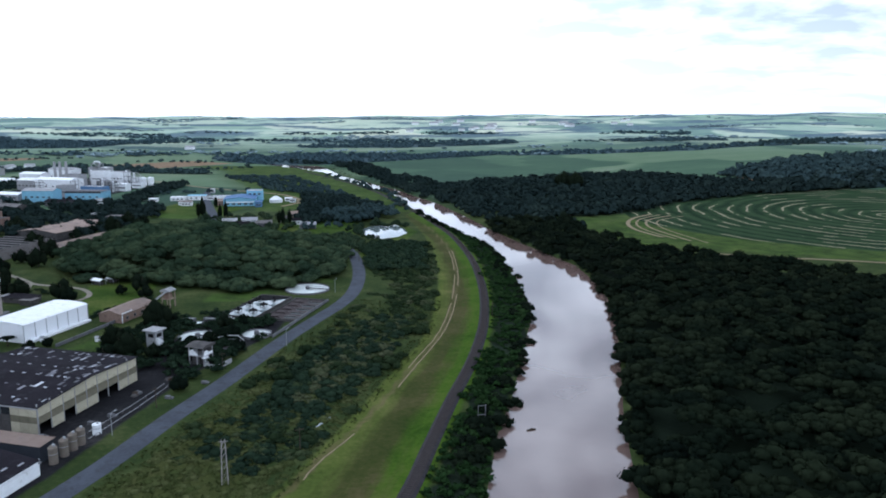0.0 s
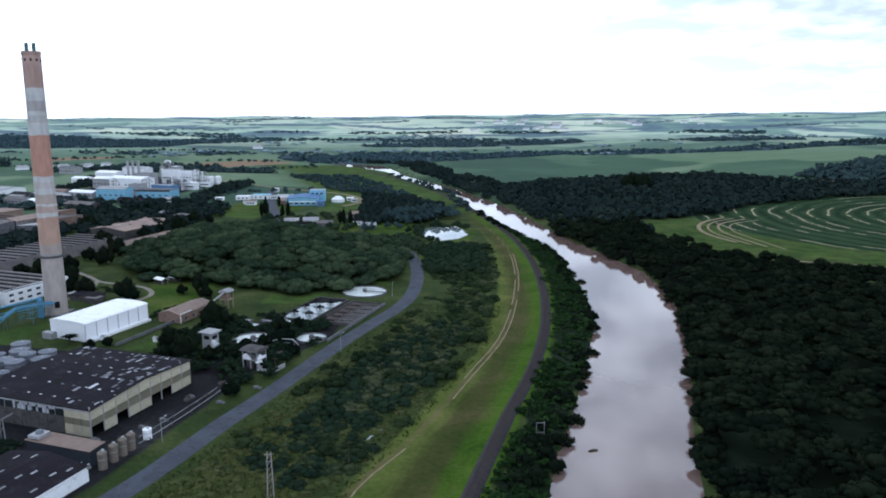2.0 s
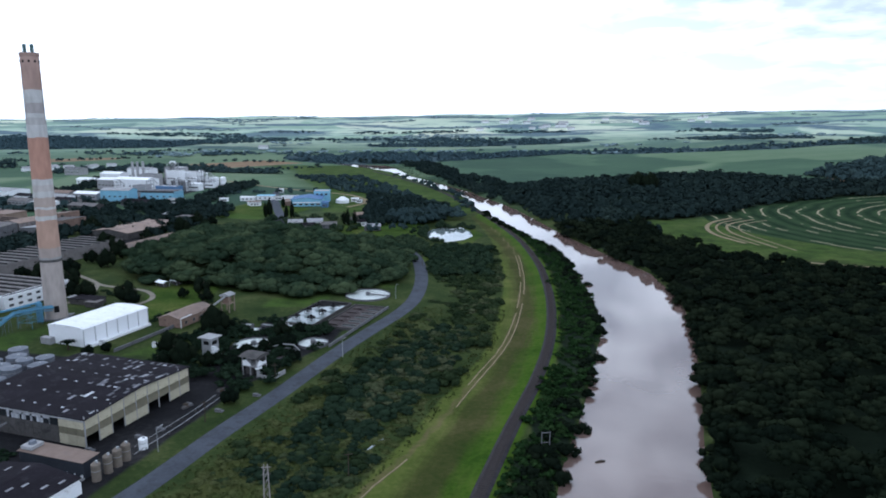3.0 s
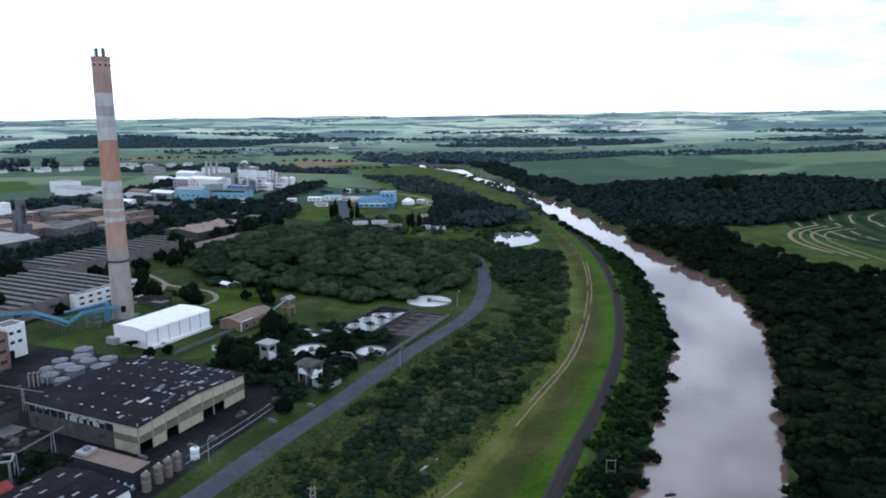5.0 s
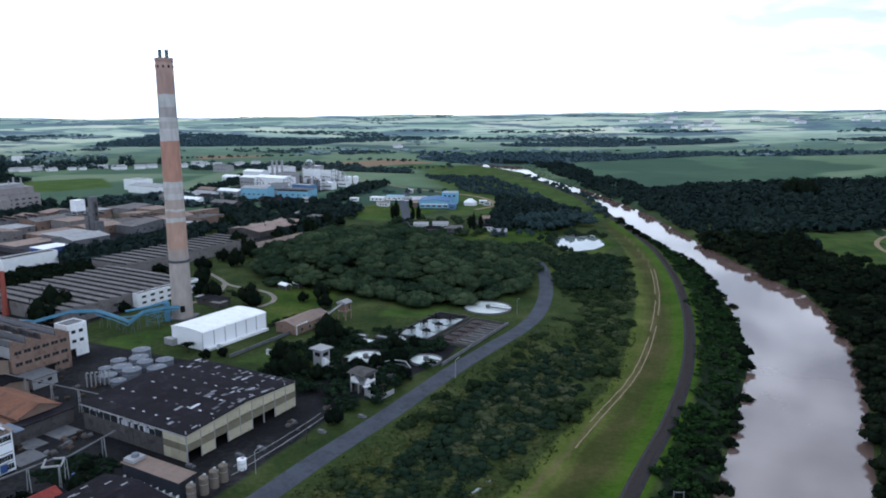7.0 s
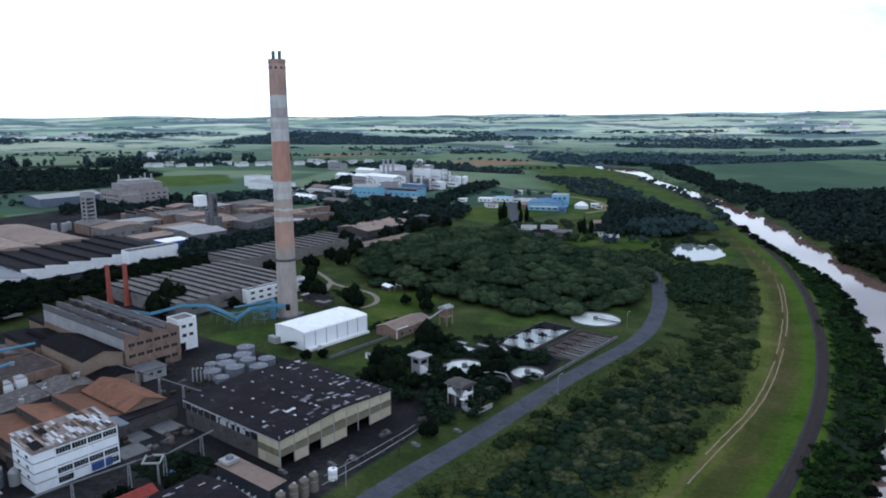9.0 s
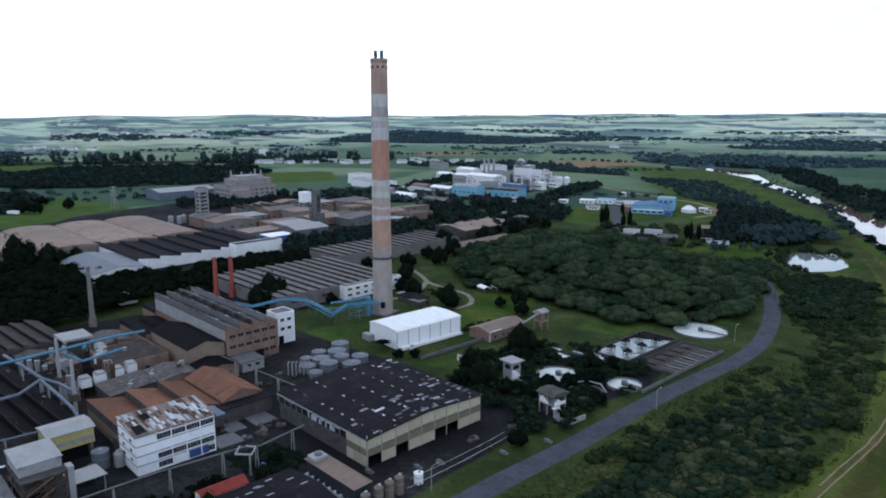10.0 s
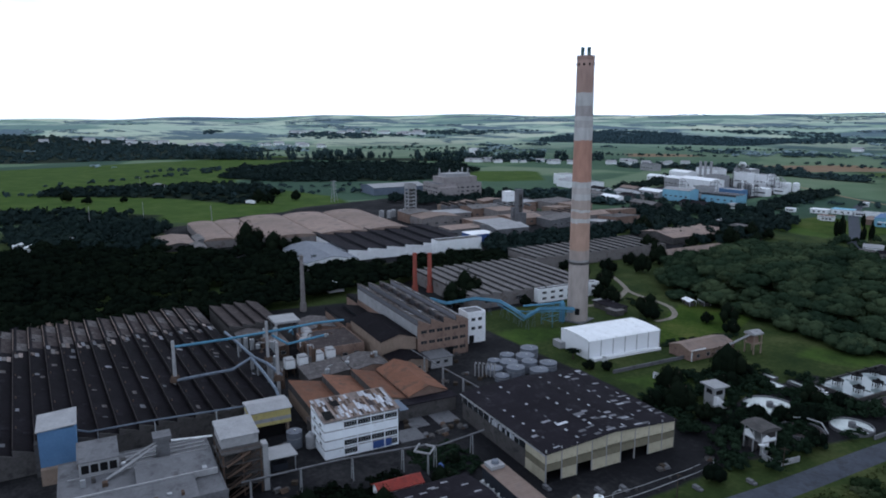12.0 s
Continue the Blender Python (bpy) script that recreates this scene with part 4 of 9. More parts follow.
def crown(leaves, lobes, seed, leaf=0.1, core=True, flat=0.75, low=0.55):
    """A unit crown (radius 1, base at 0): lobed mass with leaf clumps standing off it. Returns vertices and triangles."""
    r = np.random.default_rng(seed)
    cen = np.column_stack([r.normal(0, 0.46, lobes), r.normal(0, 0.46, lobes), low + r.uniform(0, 1.3 - low, lobes) * flat])
    cen[0] = (0, 0, 0.8 * flat + 0.2)
    rad = r.uniform(0.26, 0.56, lobes)
    V, F = [], []
    ico_v, ico_f = ICO
    if core:
        for c, q in zip(cen, rad):
            k = len(V)
            jit = 1 + r.normal(0, 0.16, len(ico_v))
            V += list(c + ico_v * (q * 0.76 * jit)[:, None] * np.array([1, 1, flat]))
            F += [tuple(np.array(f) + k) for f in ico_f]
    which = r.integers(0, lobes, leaves)
    d = r.normal(0, 1, (leaves, 3))
    d[:, 2] = np.abs(d[:, 2]) * 0.9 - 0.25
    d /= np.linalg.norm(d, axis=1)[:, None]
    c = cen[which] + d * (rad[which] * r.uniform(0.8, 1.08, leaves))[:, None] * np.array([1, 1, flat])
    nrm = d + r.normal(0, 0.45, (leaves, 3))
    nrm /= np.linalg.norm(nrm, axis=1)[:, None]
    a = np.cross(nrm, r.normal(0, 1, (leaves, 3)))
    a /= np.linalg.norm(a, axis=1)[:, None]
    b = np.cross(nrm, a)
    s = (leaf * r.uniform(0.6, 1.4, leaves))[:, None]
    k = len(V)
    L = np.stack([c - a * s, c + a * s * 0.9 - b * s * 0.5, c + b * s, ], 1).reshape(-1, 3)
    V = np.array(V + list(L)) if core else L
    F = np.array(F + [(k + 3 * i, k + 3 * i + 1, k + 3 * i + 2) for i in range(leaves)])
    return V, F


def icosphere():
    bm = bmesh.new()
    bmesh.ops.create_icosphere(bm, subdivisions=1, radius=1)
    v = np.array([q.co[:] for q in bm.verts])
    f = [tuple(x.index for x in g.verts) for g in bm.faces]
    bm.free()
    return v, f


ICO = icosphere()


def umbrella(leaves, seed, leaf=0.075, lobes=8, flat=0.62, jitter=0.28, loose=1.06):
    """A broad unit crown (radius 1, base at 0): a ring of soft domes round a higher middle one, leaf sprays lying along them."""
    r = np.random.default_rng(seed)
    a = np.arange(lobes) * 2 * math.pi / (lobes - 1) + r.uniform(0, 6.28) + r.normal(0, 0.25, lobes)
    d = r.uniform(0.42, 0.66, lobes)
    cen = np.column_stack([d * np.cos(a), d * np.sin(a), r.uniform(0.3, 0.5, lobes)])
    cen[0] = (r.normal(0, 0.08), r.normal(0, 0.08), 0.58)
    rad = r.uniform(0.32, 0.46, lobes)
    rad[0] = 0.55
    V, F = [], []
    for c, q in zip(cen, rad):
        k = len(V)
        V += list(c + ICO[0] * (q * 0.86 * (1 + r.normal(0, 0.07, len(ICO[0]))))[:, None] * np.array([1, 1, flat]))
        F += [tuple(np.array(f) + k) for f in ICO[1]]
    which = r.choice(lobes, leaves, p=rad ** 2 / (rad ** 2).sum())
    n = r.normal(0, 1, (leaves, 3))
    n[:, 2] = np.abs(n[:, 2]) - 0.25
    n /= np.linalg.norm(n, axis=1)[:, None]
    c = cen[which] + n * (rad[which] * r.uniform(0.84, loose, leaves))[:, None] * np.array([1, 1, flat])
    n = n * np.array([1, 1, 1.5]) + r.normal(0, jitter, (leaves, 3))
    n /= np.linalg.norm(n, axis=1)[:, None]
    u = np.cross(n, r.normal(0, 1, (leaves, 3)))
    u /= np.linalg.norm(u, axis=1)[:, None]
    w = np.cross(n, u)
    s = (leaf * r.uniform(0.6, 1.5, leaves))[:, None]
    k = len(V)
    V = np.array(V + list(np.stack([c - u * s, c + u * s * 0.9 - w * s * 0.6, c + w * s], 1).reshape(-1, 3)))
    return V, np.array(F + [(k + 3 * i, k + 3 * i + 1, k + 3 * i + 2) for i in range(leaves)])


GROVE = [umbrella(460, 310 + i, 0.06, 14, 0.8, 0.5, 1.25) for i in range(6)]
BROAD = [umbrella(300, 210 + i, 0.07) for i in range(7)]
DOME = [umbrella(120, 230 + i, 0.11, 7) for i in range(6)]
PLAIN = [umbrella(40, 250 + i, 0.2, 4) for i in range(5)]
FAR = [umbrella(14, 290 + i, 0.34, 3) for i in range(5)]
MOUND = [umbrella(150, 270 + i, 0.085, 7, 0.7, 0.5, 1.3) for i in range(6)]
LOW = [crown(46, 3, 50 + i, 0.22) for i in range(5)]
BUSH = [crown(150, 6, 70 + i, 0.12, flat=0.6) for i in range(5)]
THIN = [crown(14, 1, 95 + i, 0.3) for i in range(5)]
SHRUB = [crown(52, 3, 170 + i, 0.2, flat=0.6) for i in range(6)]
TALL = [crown(60, 4, 90 + i, 0.2, flat=1.6) for i in range(4)]


def scatter(poly, n, gap, keep=None):
    """Points in a polygon, thinned to a least distance on a grid."""
    P = np.array(poly)
    lo, hi = P.min(0), P.max(0)
    pts = RNG.uniform(lo, hi, (int(n * 3), 2))
    pts = pts[inside(pts[:, 0], pts[:, 1], [tuple(q) for q in poly])]
    if keep is not None:
        pts = pts[keep(pts[:, 0], pts[:, 1])]
    cell, out = set(), []
    for q in pts:
        k = (int(q[0] // gap), int(q[1] // gap))
        if k not in cell:
            cell.add(k)
            out.append(q)
        if len(out) >= n:
            break
    return np.array(out).reshape(-1, 2)


def thicket(name, pts, sizes, tall, kinds, material, label, category, tone=(0.1, 0.75), sink=0.25, tone_scale=40.0, own=0.45, rise=None):
    """Many plants joined into one mesh of kind stuff; rise(x, y) lifts the crowns on their stems."""
    Vs, Fs, Ts, k = [], [], [], 0
    hz = height(pts[:, 0], pts[:, 1])
    if rise is not None:
        hz = hz + rise(pts[:, 0], pts[:, 1])
    for i, (x, y) in enumerate(pts):
        v, f = kinds[RNG.integers(len(kinds))]
        a = RNG.uniform(0, 6.28)
        s = RNG.uniform(*sizes)
        h = s * RNG.uniform(*tall)
        ca, sa = math.cos(a) * s, math.sin(a) * s
        q = np.column_stack([v[:, 0] * ca - v[:, 1] * sa + x, v[:, 0] * sa + v[:, 1] * ca + y, v[:, 2] * h + hz[i] - sink * s])
        t = RNG.uniform(*tone) * own + (1 - own) * (tone[0] + (tone[1] - tone[0]) * (0.5 + 0.5 * noise.noise((x / tone_scale, y / tone_scale, 5.0))))
        Vs.append(q)
        Fs.append(f + k)
        Ts.append(np.full(len(v), t))
        k += len(v)
    if not Vs:
        return
    me = quick_mesh(name, np.concatenate(Vs), np.concatenate(Fs), material, [("tone", np.concatenate(Ts))])
    tagged(new(name, me), label, category, kind="stuff")


def swirl(x, y, scale, seed):
    """Smooth value noise over the plan, 0 to 1."""
    g = np.random.default_rng(seed).random((64, 64))
    u, v = x / scale, y / scale
    i, j = np.floor(u).astype(int), np.floor(v).astype(int)
    a, b = u - i, v - j
    a, b = a * a * (3 - 2 * a), b * b * (3 - 2 * b)
    q = lambda di, dj: g[(i + di) % 64, (j + dj) % 64]
    return (q(0, 0) * (1 - a) + q(1, 0) * a) * (1 - b) + (q(0, 1) * (1 - a) + q(1, 1) * a) * b


def build_plants():
    xr = lambda y: np.interp(y, RIV_RY, RIV_R)
    xl = lambda y: np.interp(y, RIV_Y, RIV_L)
    right = lambda x, y: (x > xr(y) + 0.6) & (y < np.interp(x, FOREST_X, FOREST_Y)) & (x < 0.72 * y + 30)
    near = [(40, 105), (420, 105), (420, 345), (40, 345)]
    uneven = lambda x, y: 1.0 + 3.4 * RNG.random(len(x)) + 3.2 * swirl(x, y, 21, 5)
    shore = lambda x, y: uneven(x, y) * sstep(2, 9, x - xr(y))
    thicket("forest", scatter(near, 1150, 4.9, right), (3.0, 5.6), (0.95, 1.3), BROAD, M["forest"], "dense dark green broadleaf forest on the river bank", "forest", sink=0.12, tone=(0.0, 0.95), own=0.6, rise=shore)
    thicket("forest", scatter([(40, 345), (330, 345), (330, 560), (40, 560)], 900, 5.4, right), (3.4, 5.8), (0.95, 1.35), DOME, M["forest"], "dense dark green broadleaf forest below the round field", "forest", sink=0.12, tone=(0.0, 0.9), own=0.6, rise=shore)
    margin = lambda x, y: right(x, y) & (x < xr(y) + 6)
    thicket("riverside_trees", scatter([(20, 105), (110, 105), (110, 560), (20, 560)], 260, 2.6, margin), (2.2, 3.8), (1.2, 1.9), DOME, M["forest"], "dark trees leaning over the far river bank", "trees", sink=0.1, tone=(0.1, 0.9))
    band = lambda x, y: (x > np.where(y < 900, xr(y) + 2.0, xr(y) + 24)) & (x < xr(y) + 75)
    thicket("forest", scatter([(-250, 540), (150, 540), (80, 700), (-40, 1250), (-250, 1250)], 1100, 6.5, band), (4.4, 7.0), (1.1, 1.6), PLAIN, M["belt"], "wooded far bank of the river", "forest", sink=0.1, own=0.3)
    brink = lambda x, y: (x > xr(y) + 2) & (x < xr(y) + 26)
    thicket("riverside_bushes", scatter([(-200, 820), (10, 820), (-100, 1200), (-200, 1200)], 420, 4, brink), (1.0, 1.7), (0.5, 0.8), LOW, M["wood"], "low dark bushes on the far river bank", "bushes")
    thicket("forest", scatter(BELT, 1700, 8), (6, 9.5), (0.9, 1.3), FAR, M["belt"], "wide dark belt of woodland between fields", "forest", sink=0.1, own=0.25)
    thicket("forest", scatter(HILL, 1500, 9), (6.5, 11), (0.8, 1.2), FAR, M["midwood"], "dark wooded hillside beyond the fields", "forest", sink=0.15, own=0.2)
    # left bank, between rails and water
    lb = lambda x, y: (x < xl(y) - 1.0) & (x > np.interp(y, [p[1] for p in RAIL], [p[0] for p in RAIL]) + 3.6)
    thicket("riverside_bushes", scatter([(-20, 110), (60, 110), (60, 640), (-40, 640)], 2600, 1.9, lb), (1.1, 2.9), (0.6, 1.1), SHRUB, M["bank"], "rank green bushes and creepers along the river bank", "bushes", tone=(0.1, 0.8), tone_scale=15)
    le = lambda x, y: (x < xl(y) + 1.5) & (x > xl(y) - 8)
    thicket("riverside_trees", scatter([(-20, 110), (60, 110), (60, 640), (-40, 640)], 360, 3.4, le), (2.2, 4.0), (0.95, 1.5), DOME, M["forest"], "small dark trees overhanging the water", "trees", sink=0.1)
    # scrub between road and levee
    rx = lambda y: np.interp(y, [p[1] for p in ROAD], [p[0] for p in ROAD])
    lx = lambda y: np.interp(y, [p[1] for p in LEVEE_L], [p[0] for p in LEVEE_L])
    mid = lambda x, y: (x > rx(y) + 9) & (x < lx(y) - 1)
    box = [(-110, 110), (10, 110), (10, 480), (-110, 480)]

    def clump(thr, sc=22.0, k=0.0):
        return lambda x, y: mid(x, y) & np.array([noise.noise((a / sc, b / sc, 1.5)) + (b - 230) / 320 + k > thr for a, b in zip(x, y)], bool)

    thicket("scrub_bushes", scatter(box, 820, 3.6, clump(0.0)), (1.5, 4.0), (0.5, 0.95), MOUND, M["bush"], "tangled grey-green scrub between road and levee", "bushes", tone=(0.0, 0.85), tone_scale=16, sink=0.3, own=0.5)
    pale = [(-46, 208), (-34, 206), (-24, 226), (-14, 258), (-10, 290), (-22, 300), (-34, 280), (-44, 240)]
    thicket("scrub_bushes", scatter(pale, 80, 4.2, mid), (1.6, 3.8), (0.5, 0.9), MOUND, M["bush"], "pale grey-green bushes in the scrub", "bushes", tone=(0.5, 1.05), tone_scale=14, sink=0.2)
    thicket("scrub_trees", scatter(box, 190, 6.5, clump(0.12)), (2.2, 4.4), (0.8, 1.2), DOME, M["bush"], "dark scrub trees between road and levee", "trees", tone=(0.0, 0.3), sink=0.2)
    thicket("scrub_bushes", scatter([(-100, 110), (-20, 110), (-20, 240), (-100, 240)], 520, 3.0, mid), (1.2, 3.2), (0.35, 0.6), MOUND, M["tuft"], "low pale weeds and shrubs below the road", "bushes", tone=(0.25, 0.9), tone_scale=14)
    dark = [(-54, 198), (-38, 190), (-29, 206), (-18, 236), (-9, 268), (-10, 300), (-26, 300), (-40, 262), (-50, 228)]
    thicket("scrub_trees", scatter(dark, 85, 5.2, mid), (2.4, 4.6), (0.7, 1.1), DOME, M["wood"], "dark tangled trees at the levee's foot", "trees", tone=(0.0, 0.45), sink=0.25)
    low = [(-60, 176), (-44, 160), (-30, 186), (-34, 204), (-52, 206), (-62, 196)]
    thicket("scrub_trees", scatter(low, 60, 4.6, mid), (1.8, 4.0), (0.6, 1.0), DOME, M["wood"], "dark matted shrubs in the scrub's hollow", "trees", tone=(0.0, 0.4), sink=0.3)
    # the wood behind the treatment works
    wood = [(-200, 384), (-186, 368), (-140, 362), (-94, 344), (-74, 352), (-52, 380), (-50, 430), (-57, 460), (-76, 486), (-104, 480), (-150, 494), (-190, 478), (-222, 425)]
    hump = lambda x, y: 1.0 + 9.5 * sstep(2, 70, line_dist(x, y, wood[3:9])) * (area(x, y, wood, 44.0) * 2 - 1).clip(0, 1) + (5.0 * swirl(x, y, 24, 9) + 2.0 * RNG.random(len(x))) * (area(x, y, wood, 30.0) * 2 - 1).clip(0, 1)
    thicket("wood", scatter(wood, 450, 5.6), (3.6, 8.6), (0.6, 0.95), GROVE, M["wood"], "dense dark green wood of broad flat crowns behind the treatment works", "wood", sink=0.15, tone=(0.0, 1.0), own=0.45, tone_scale=24, rise=hump)
    thicket("wood", scatter([(-34, 395), (-2, 395), (-4, 476), (-30, 486), (-48, 462)], 210, 4.6, lambda x, y: (x > rx(y) + 7) & (x < lx(y) - 1)), (2.6, 4.6), (0.8, 1.2), DOME, M["wood"], "dark trees beside the far road", "wood", sink=0.0, tone=(0.0, 0.6))
    works_wood = loc((-190, -150), (-184, -30), (-206, 50), (-212, 124), (-250, 124), (-246, 40), (-290, 6), (-345, -40), (-400, -100), (-330, -240))
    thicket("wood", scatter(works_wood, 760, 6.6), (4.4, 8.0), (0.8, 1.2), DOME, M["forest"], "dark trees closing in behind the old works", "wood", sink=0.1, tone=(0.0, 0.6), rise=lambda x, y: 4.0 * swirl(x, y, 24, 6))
    spots = [(loc((-345, -50), (-390, -62), (-440, -40), (-490, -60), (-486, -150), (-400, -140)), 420, "dark trees beside the vaulted sheds"), (loc((-238, 130), (-262, 135), (-285, 150), (-285, 250), (-250, 240)), 200, "dark trees between the sheds"),
             ([(-322, 490), (-360, 581), (-372, 652), (-308, 690), (-236, 640), (-222, 560), (-230, 510)], 260, "dark trees in front of the far plant"), ([(-105, 560), (-62, 575), (-40, 590), (-40, 650), (-80, 720), (-130, 740), (-112, 640)], 330, "dark trees around the far pond")]
    spots += [([(-300, 690), (-278, 700), (-288, 860), (-314, 862)], 60, "dark trees along the far plant's fence"), ([(-482, 740), (-458, 740), (-468, 900), (-505, 900)], 70, "dark trees along the far plant's fence"),
              ([(-560, 480), (-480, 520), (-440, 600), (-470, 640), (-540, 620), (-600, 540)], 150, "dark trees between the two works")]
    homes = np.array([(-157, 562), (-143, 568), (-154, 541), (-143, 546), (-128, 552), (-93, 545), (-113, 606), (-104, 566), (-116, 578)])
    apart = lambda x, y: np.min(np.hypot(x[:, None] - homes[:, 0], y[:, None] - homes[:, 1]), axis=1) > 9
    thicket("garden_trees", scatter([(-176, 532), (-84, 532), (-80, 606), (-150, 612), (-190, 590)], 46, 8, apart), (2.4, 4.6), (1.0, 1.7), DOME, M["wood"], "dark trees between the lane houses", "trees", sink=0.1)
    for poly, n, lab in spots:
        thicket("wood", scatter(poly, n, 6.5), (4.0, 7), (1.0, 1.6), PLAIN, M["belt"], lab, "wood", sink=0.0, own=0.3)
    back = lambda x, y: (x < np.where(y > 680, xl(y) - 32, 999)) & (y < 975)
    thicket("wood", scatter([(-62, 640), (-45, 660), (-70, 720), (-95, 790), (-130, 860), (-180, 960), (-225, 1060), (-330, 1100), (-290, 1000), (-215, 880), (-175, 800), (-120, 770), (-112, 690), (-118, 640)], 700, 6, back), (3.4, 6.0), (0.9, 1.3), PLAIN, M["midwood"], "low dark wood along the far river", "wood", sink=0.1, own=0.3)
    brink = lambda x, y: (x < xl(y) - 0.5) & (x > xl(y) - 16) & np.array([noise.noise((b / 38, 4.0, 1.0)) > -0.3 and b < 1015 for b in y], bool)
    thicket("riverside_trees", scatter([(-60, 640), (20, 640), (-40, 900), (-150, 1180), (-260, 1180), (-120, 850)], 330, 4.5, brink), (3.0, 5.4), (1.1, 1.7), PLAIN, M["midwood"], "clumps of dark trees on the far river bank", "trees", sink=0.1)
    # trees closing over the road where it leaves the valley
    P = ROAD_S[(ROAD_S[:, 1] > 464) & (ROAD_S[:, 1] < 512)]
    side = np.concatenate([P + np.array([u, v]) for u, v in ((-7, -4), (-11, -8), (5, -5), (7, 2), (10, -3), (12, 6))] + [P[-4:] + np.array([a, b]) for a, b in ((0, 6), (-6, 8), (5, 10))])
    thicket("roadside_trees", side + RNG.normal(0, 1.4, (len(side), 2)), (2.6, 4.4), (0.9, 1.4), DOME, M["wood"], "dark trees closing over the far road", "trees", sink=0.2)
    # the pond's fringe
    rim = np.array([(-52 + 2 * math.sin(i * 3.1), 545 - i * 2.2) for i in range(14)] + [(-44 + i * 2.4, 556 + 5 * math.sin(i)) for i in range(12)] + [(-52, 548), (-56, 538), (-58, 552), (-55, 525), (-60, 530), (-47, 504), (-42, 497), (-36, 494), (-40, 500)])
    thicket("pond_trees", rim, (1.8, 3.6), (1.2, 2.2), DOME, M["wood"], "dark trees crowding the pond's edge", "trees", sink=0.1)
    stand = lambda x, y: x < lx(y) - 3
    thicket("pond_trees", scatter([(-66, 552), (-56, 560), (-46, 592), (-26, 600), (-34, 636), (-84, 640), (-92, 600)], 110, 5.0, stand), (2.8, 4.6), (1.1, 1.9), DOME, M["midwood"], "tall dark trees standing behind the pond", "trees", sink=0.0, rise=lambda x, y: 1.0 + 3.0 * RNG.random(len(x)))
    lone = np.array([(-93, 534), (-89, 539), (-95, 541), (-90, 545), (-78, 548), (-72, 552), (-68, 546)])
    thicket("pond_trees", lone, (2.2, 3.4), (1.6, 2.4), DOME, M["midwood"], "tall dark trees between lawn and pond", "trees", sink=0.0)
    yard_bush = [(-122, 246), (-104, 238), (-80, 224), (-70, 236), (-64, 262), (-66, 292), (-84, 306), (-112, 300), (-124, 276)]
    clear = [(-78, 236, 4), (-75, 229, 3), (-101, 255, 6), (-98, 248, 6), (-95, 242, 4), (-88, 264, 5), (-72, 270, 6), (-70, 262, 5), (-95, 232, 6), (-84, 238, 4), (-81.5, 243, 4.8), (-104.5, 261.5, 5.5), (-92.5, 272, 9), (-69, 278, 7), (-86, 292, 4.5), (-98, 294, 7), (-80, 300, 8), (-64, 296, 5)]
    open_spot = lambda x, y: np.all([np.hypot(x - a, y - b) > r for a, b, r in clear], axis=0) & (x < rx(y) - 8)
    thicket("yard_bushes", scatter(yard_bush, 420, 2.7, open_spot), (1.6, 3.4), (0.8, 1.3), BUSH, M["wood"], "dark bushes and small trees crowding the treatment works", "bushes", tone=(0.0, 0.35))
    hedge = np.array([(-146 + i * 0.7, 300 + i * 1.7 + 2 * math.sin(i * 2.0)) for i in range(20)] + [(-170 + i * 1.2, 322 - i * 0.8) for i in range(9)] + [(-195 + i * 2.0, 343 + 3 * math.sin(i)) for i in range(12)])
    thicket("yard_bushes", hedge, (1.2, 2.6), (0.7, 1.1), BUSH, M["wood"], "dark bushes along the lawn's edge", "bushes", tone=(0.1, 0.6))
    thicket("weeds", scatter(loc((-30, -24), (-30, -13), (-19, -9), (-13, -13), (-12, -22), (-24, -27)), 110, 1.8), (0.8, 2.0), (0.5, 0.9), BUSH, M["wood"], "green weeds overgrowing a corner of the yard", "bushes", tone=(0.0, 0.6))
    thicket("yard_bushes", scatter(loc((-20, -34), (0, -30), (14, -50), (10, -100), (-14, -100), (-17, -60)), 330, 3.2), (1.8, 3.8), (0.8, 1.3), BUSH, M["forest"], "dark bushes overgrowing the yard", "bushes", tone=(0.0, 0.5))
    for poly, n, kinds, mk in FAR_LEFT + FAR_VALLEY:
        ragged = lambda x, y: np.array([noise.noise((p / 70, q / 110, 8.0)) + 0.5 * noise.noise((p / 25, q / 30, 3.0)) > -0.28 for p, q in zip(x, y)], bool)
        thicket("far_wood", scatter(poly, n, 9, ragged), (4.5, 9), (0.7, 1.2), TALL if kinds else FAR, M[mk], "dark woodland far off among the fields, blued by painted haze" if mk == "farwood" else "dark green woodland beyond the works", "wood", sink=0.15, own=0.25)
    # hedgerows between the nearer fields
    rows = []
    for k in range(26):
        r, a = RNG.uniform(820, 1750), RNG.uniform(-1.2, 0.15)
        cx, cy, t = r * math.sin(a), r * math.cos(a), a + RNG.normal(0, 0.35)
        ln = RNG.uniform(60, 190)
        m2 = int(ln / 5)
        u = np.linspace(-ln, ln, m2)
        q = np.column_stack([cx + u * math.cos(t) + RNG.normal(0, 3, m2), cy - u * math.sin(t) + RNG.normal(0, 3, m2)])
        rows.append(q[(q[:, 0] < xl(q[:, 1]) - 60) & (RNG.random(m2) < 0.8)])
    thicket("hedgerows", np.concatenate(rows), (3.0, 6.5), (0.7, 1.3), FAR, M["midwood"], "dark hedgerows and single trees between the far fields", "hedges", sink=0.1)
    # long wooded ridges beyond the valley
    r, a = RNG.uniform(1500, 2500, 40000), RNG.uniform(-1.15, 0.35, 40000)
    x, y = r * np.sin(a), r * np.cos(a)
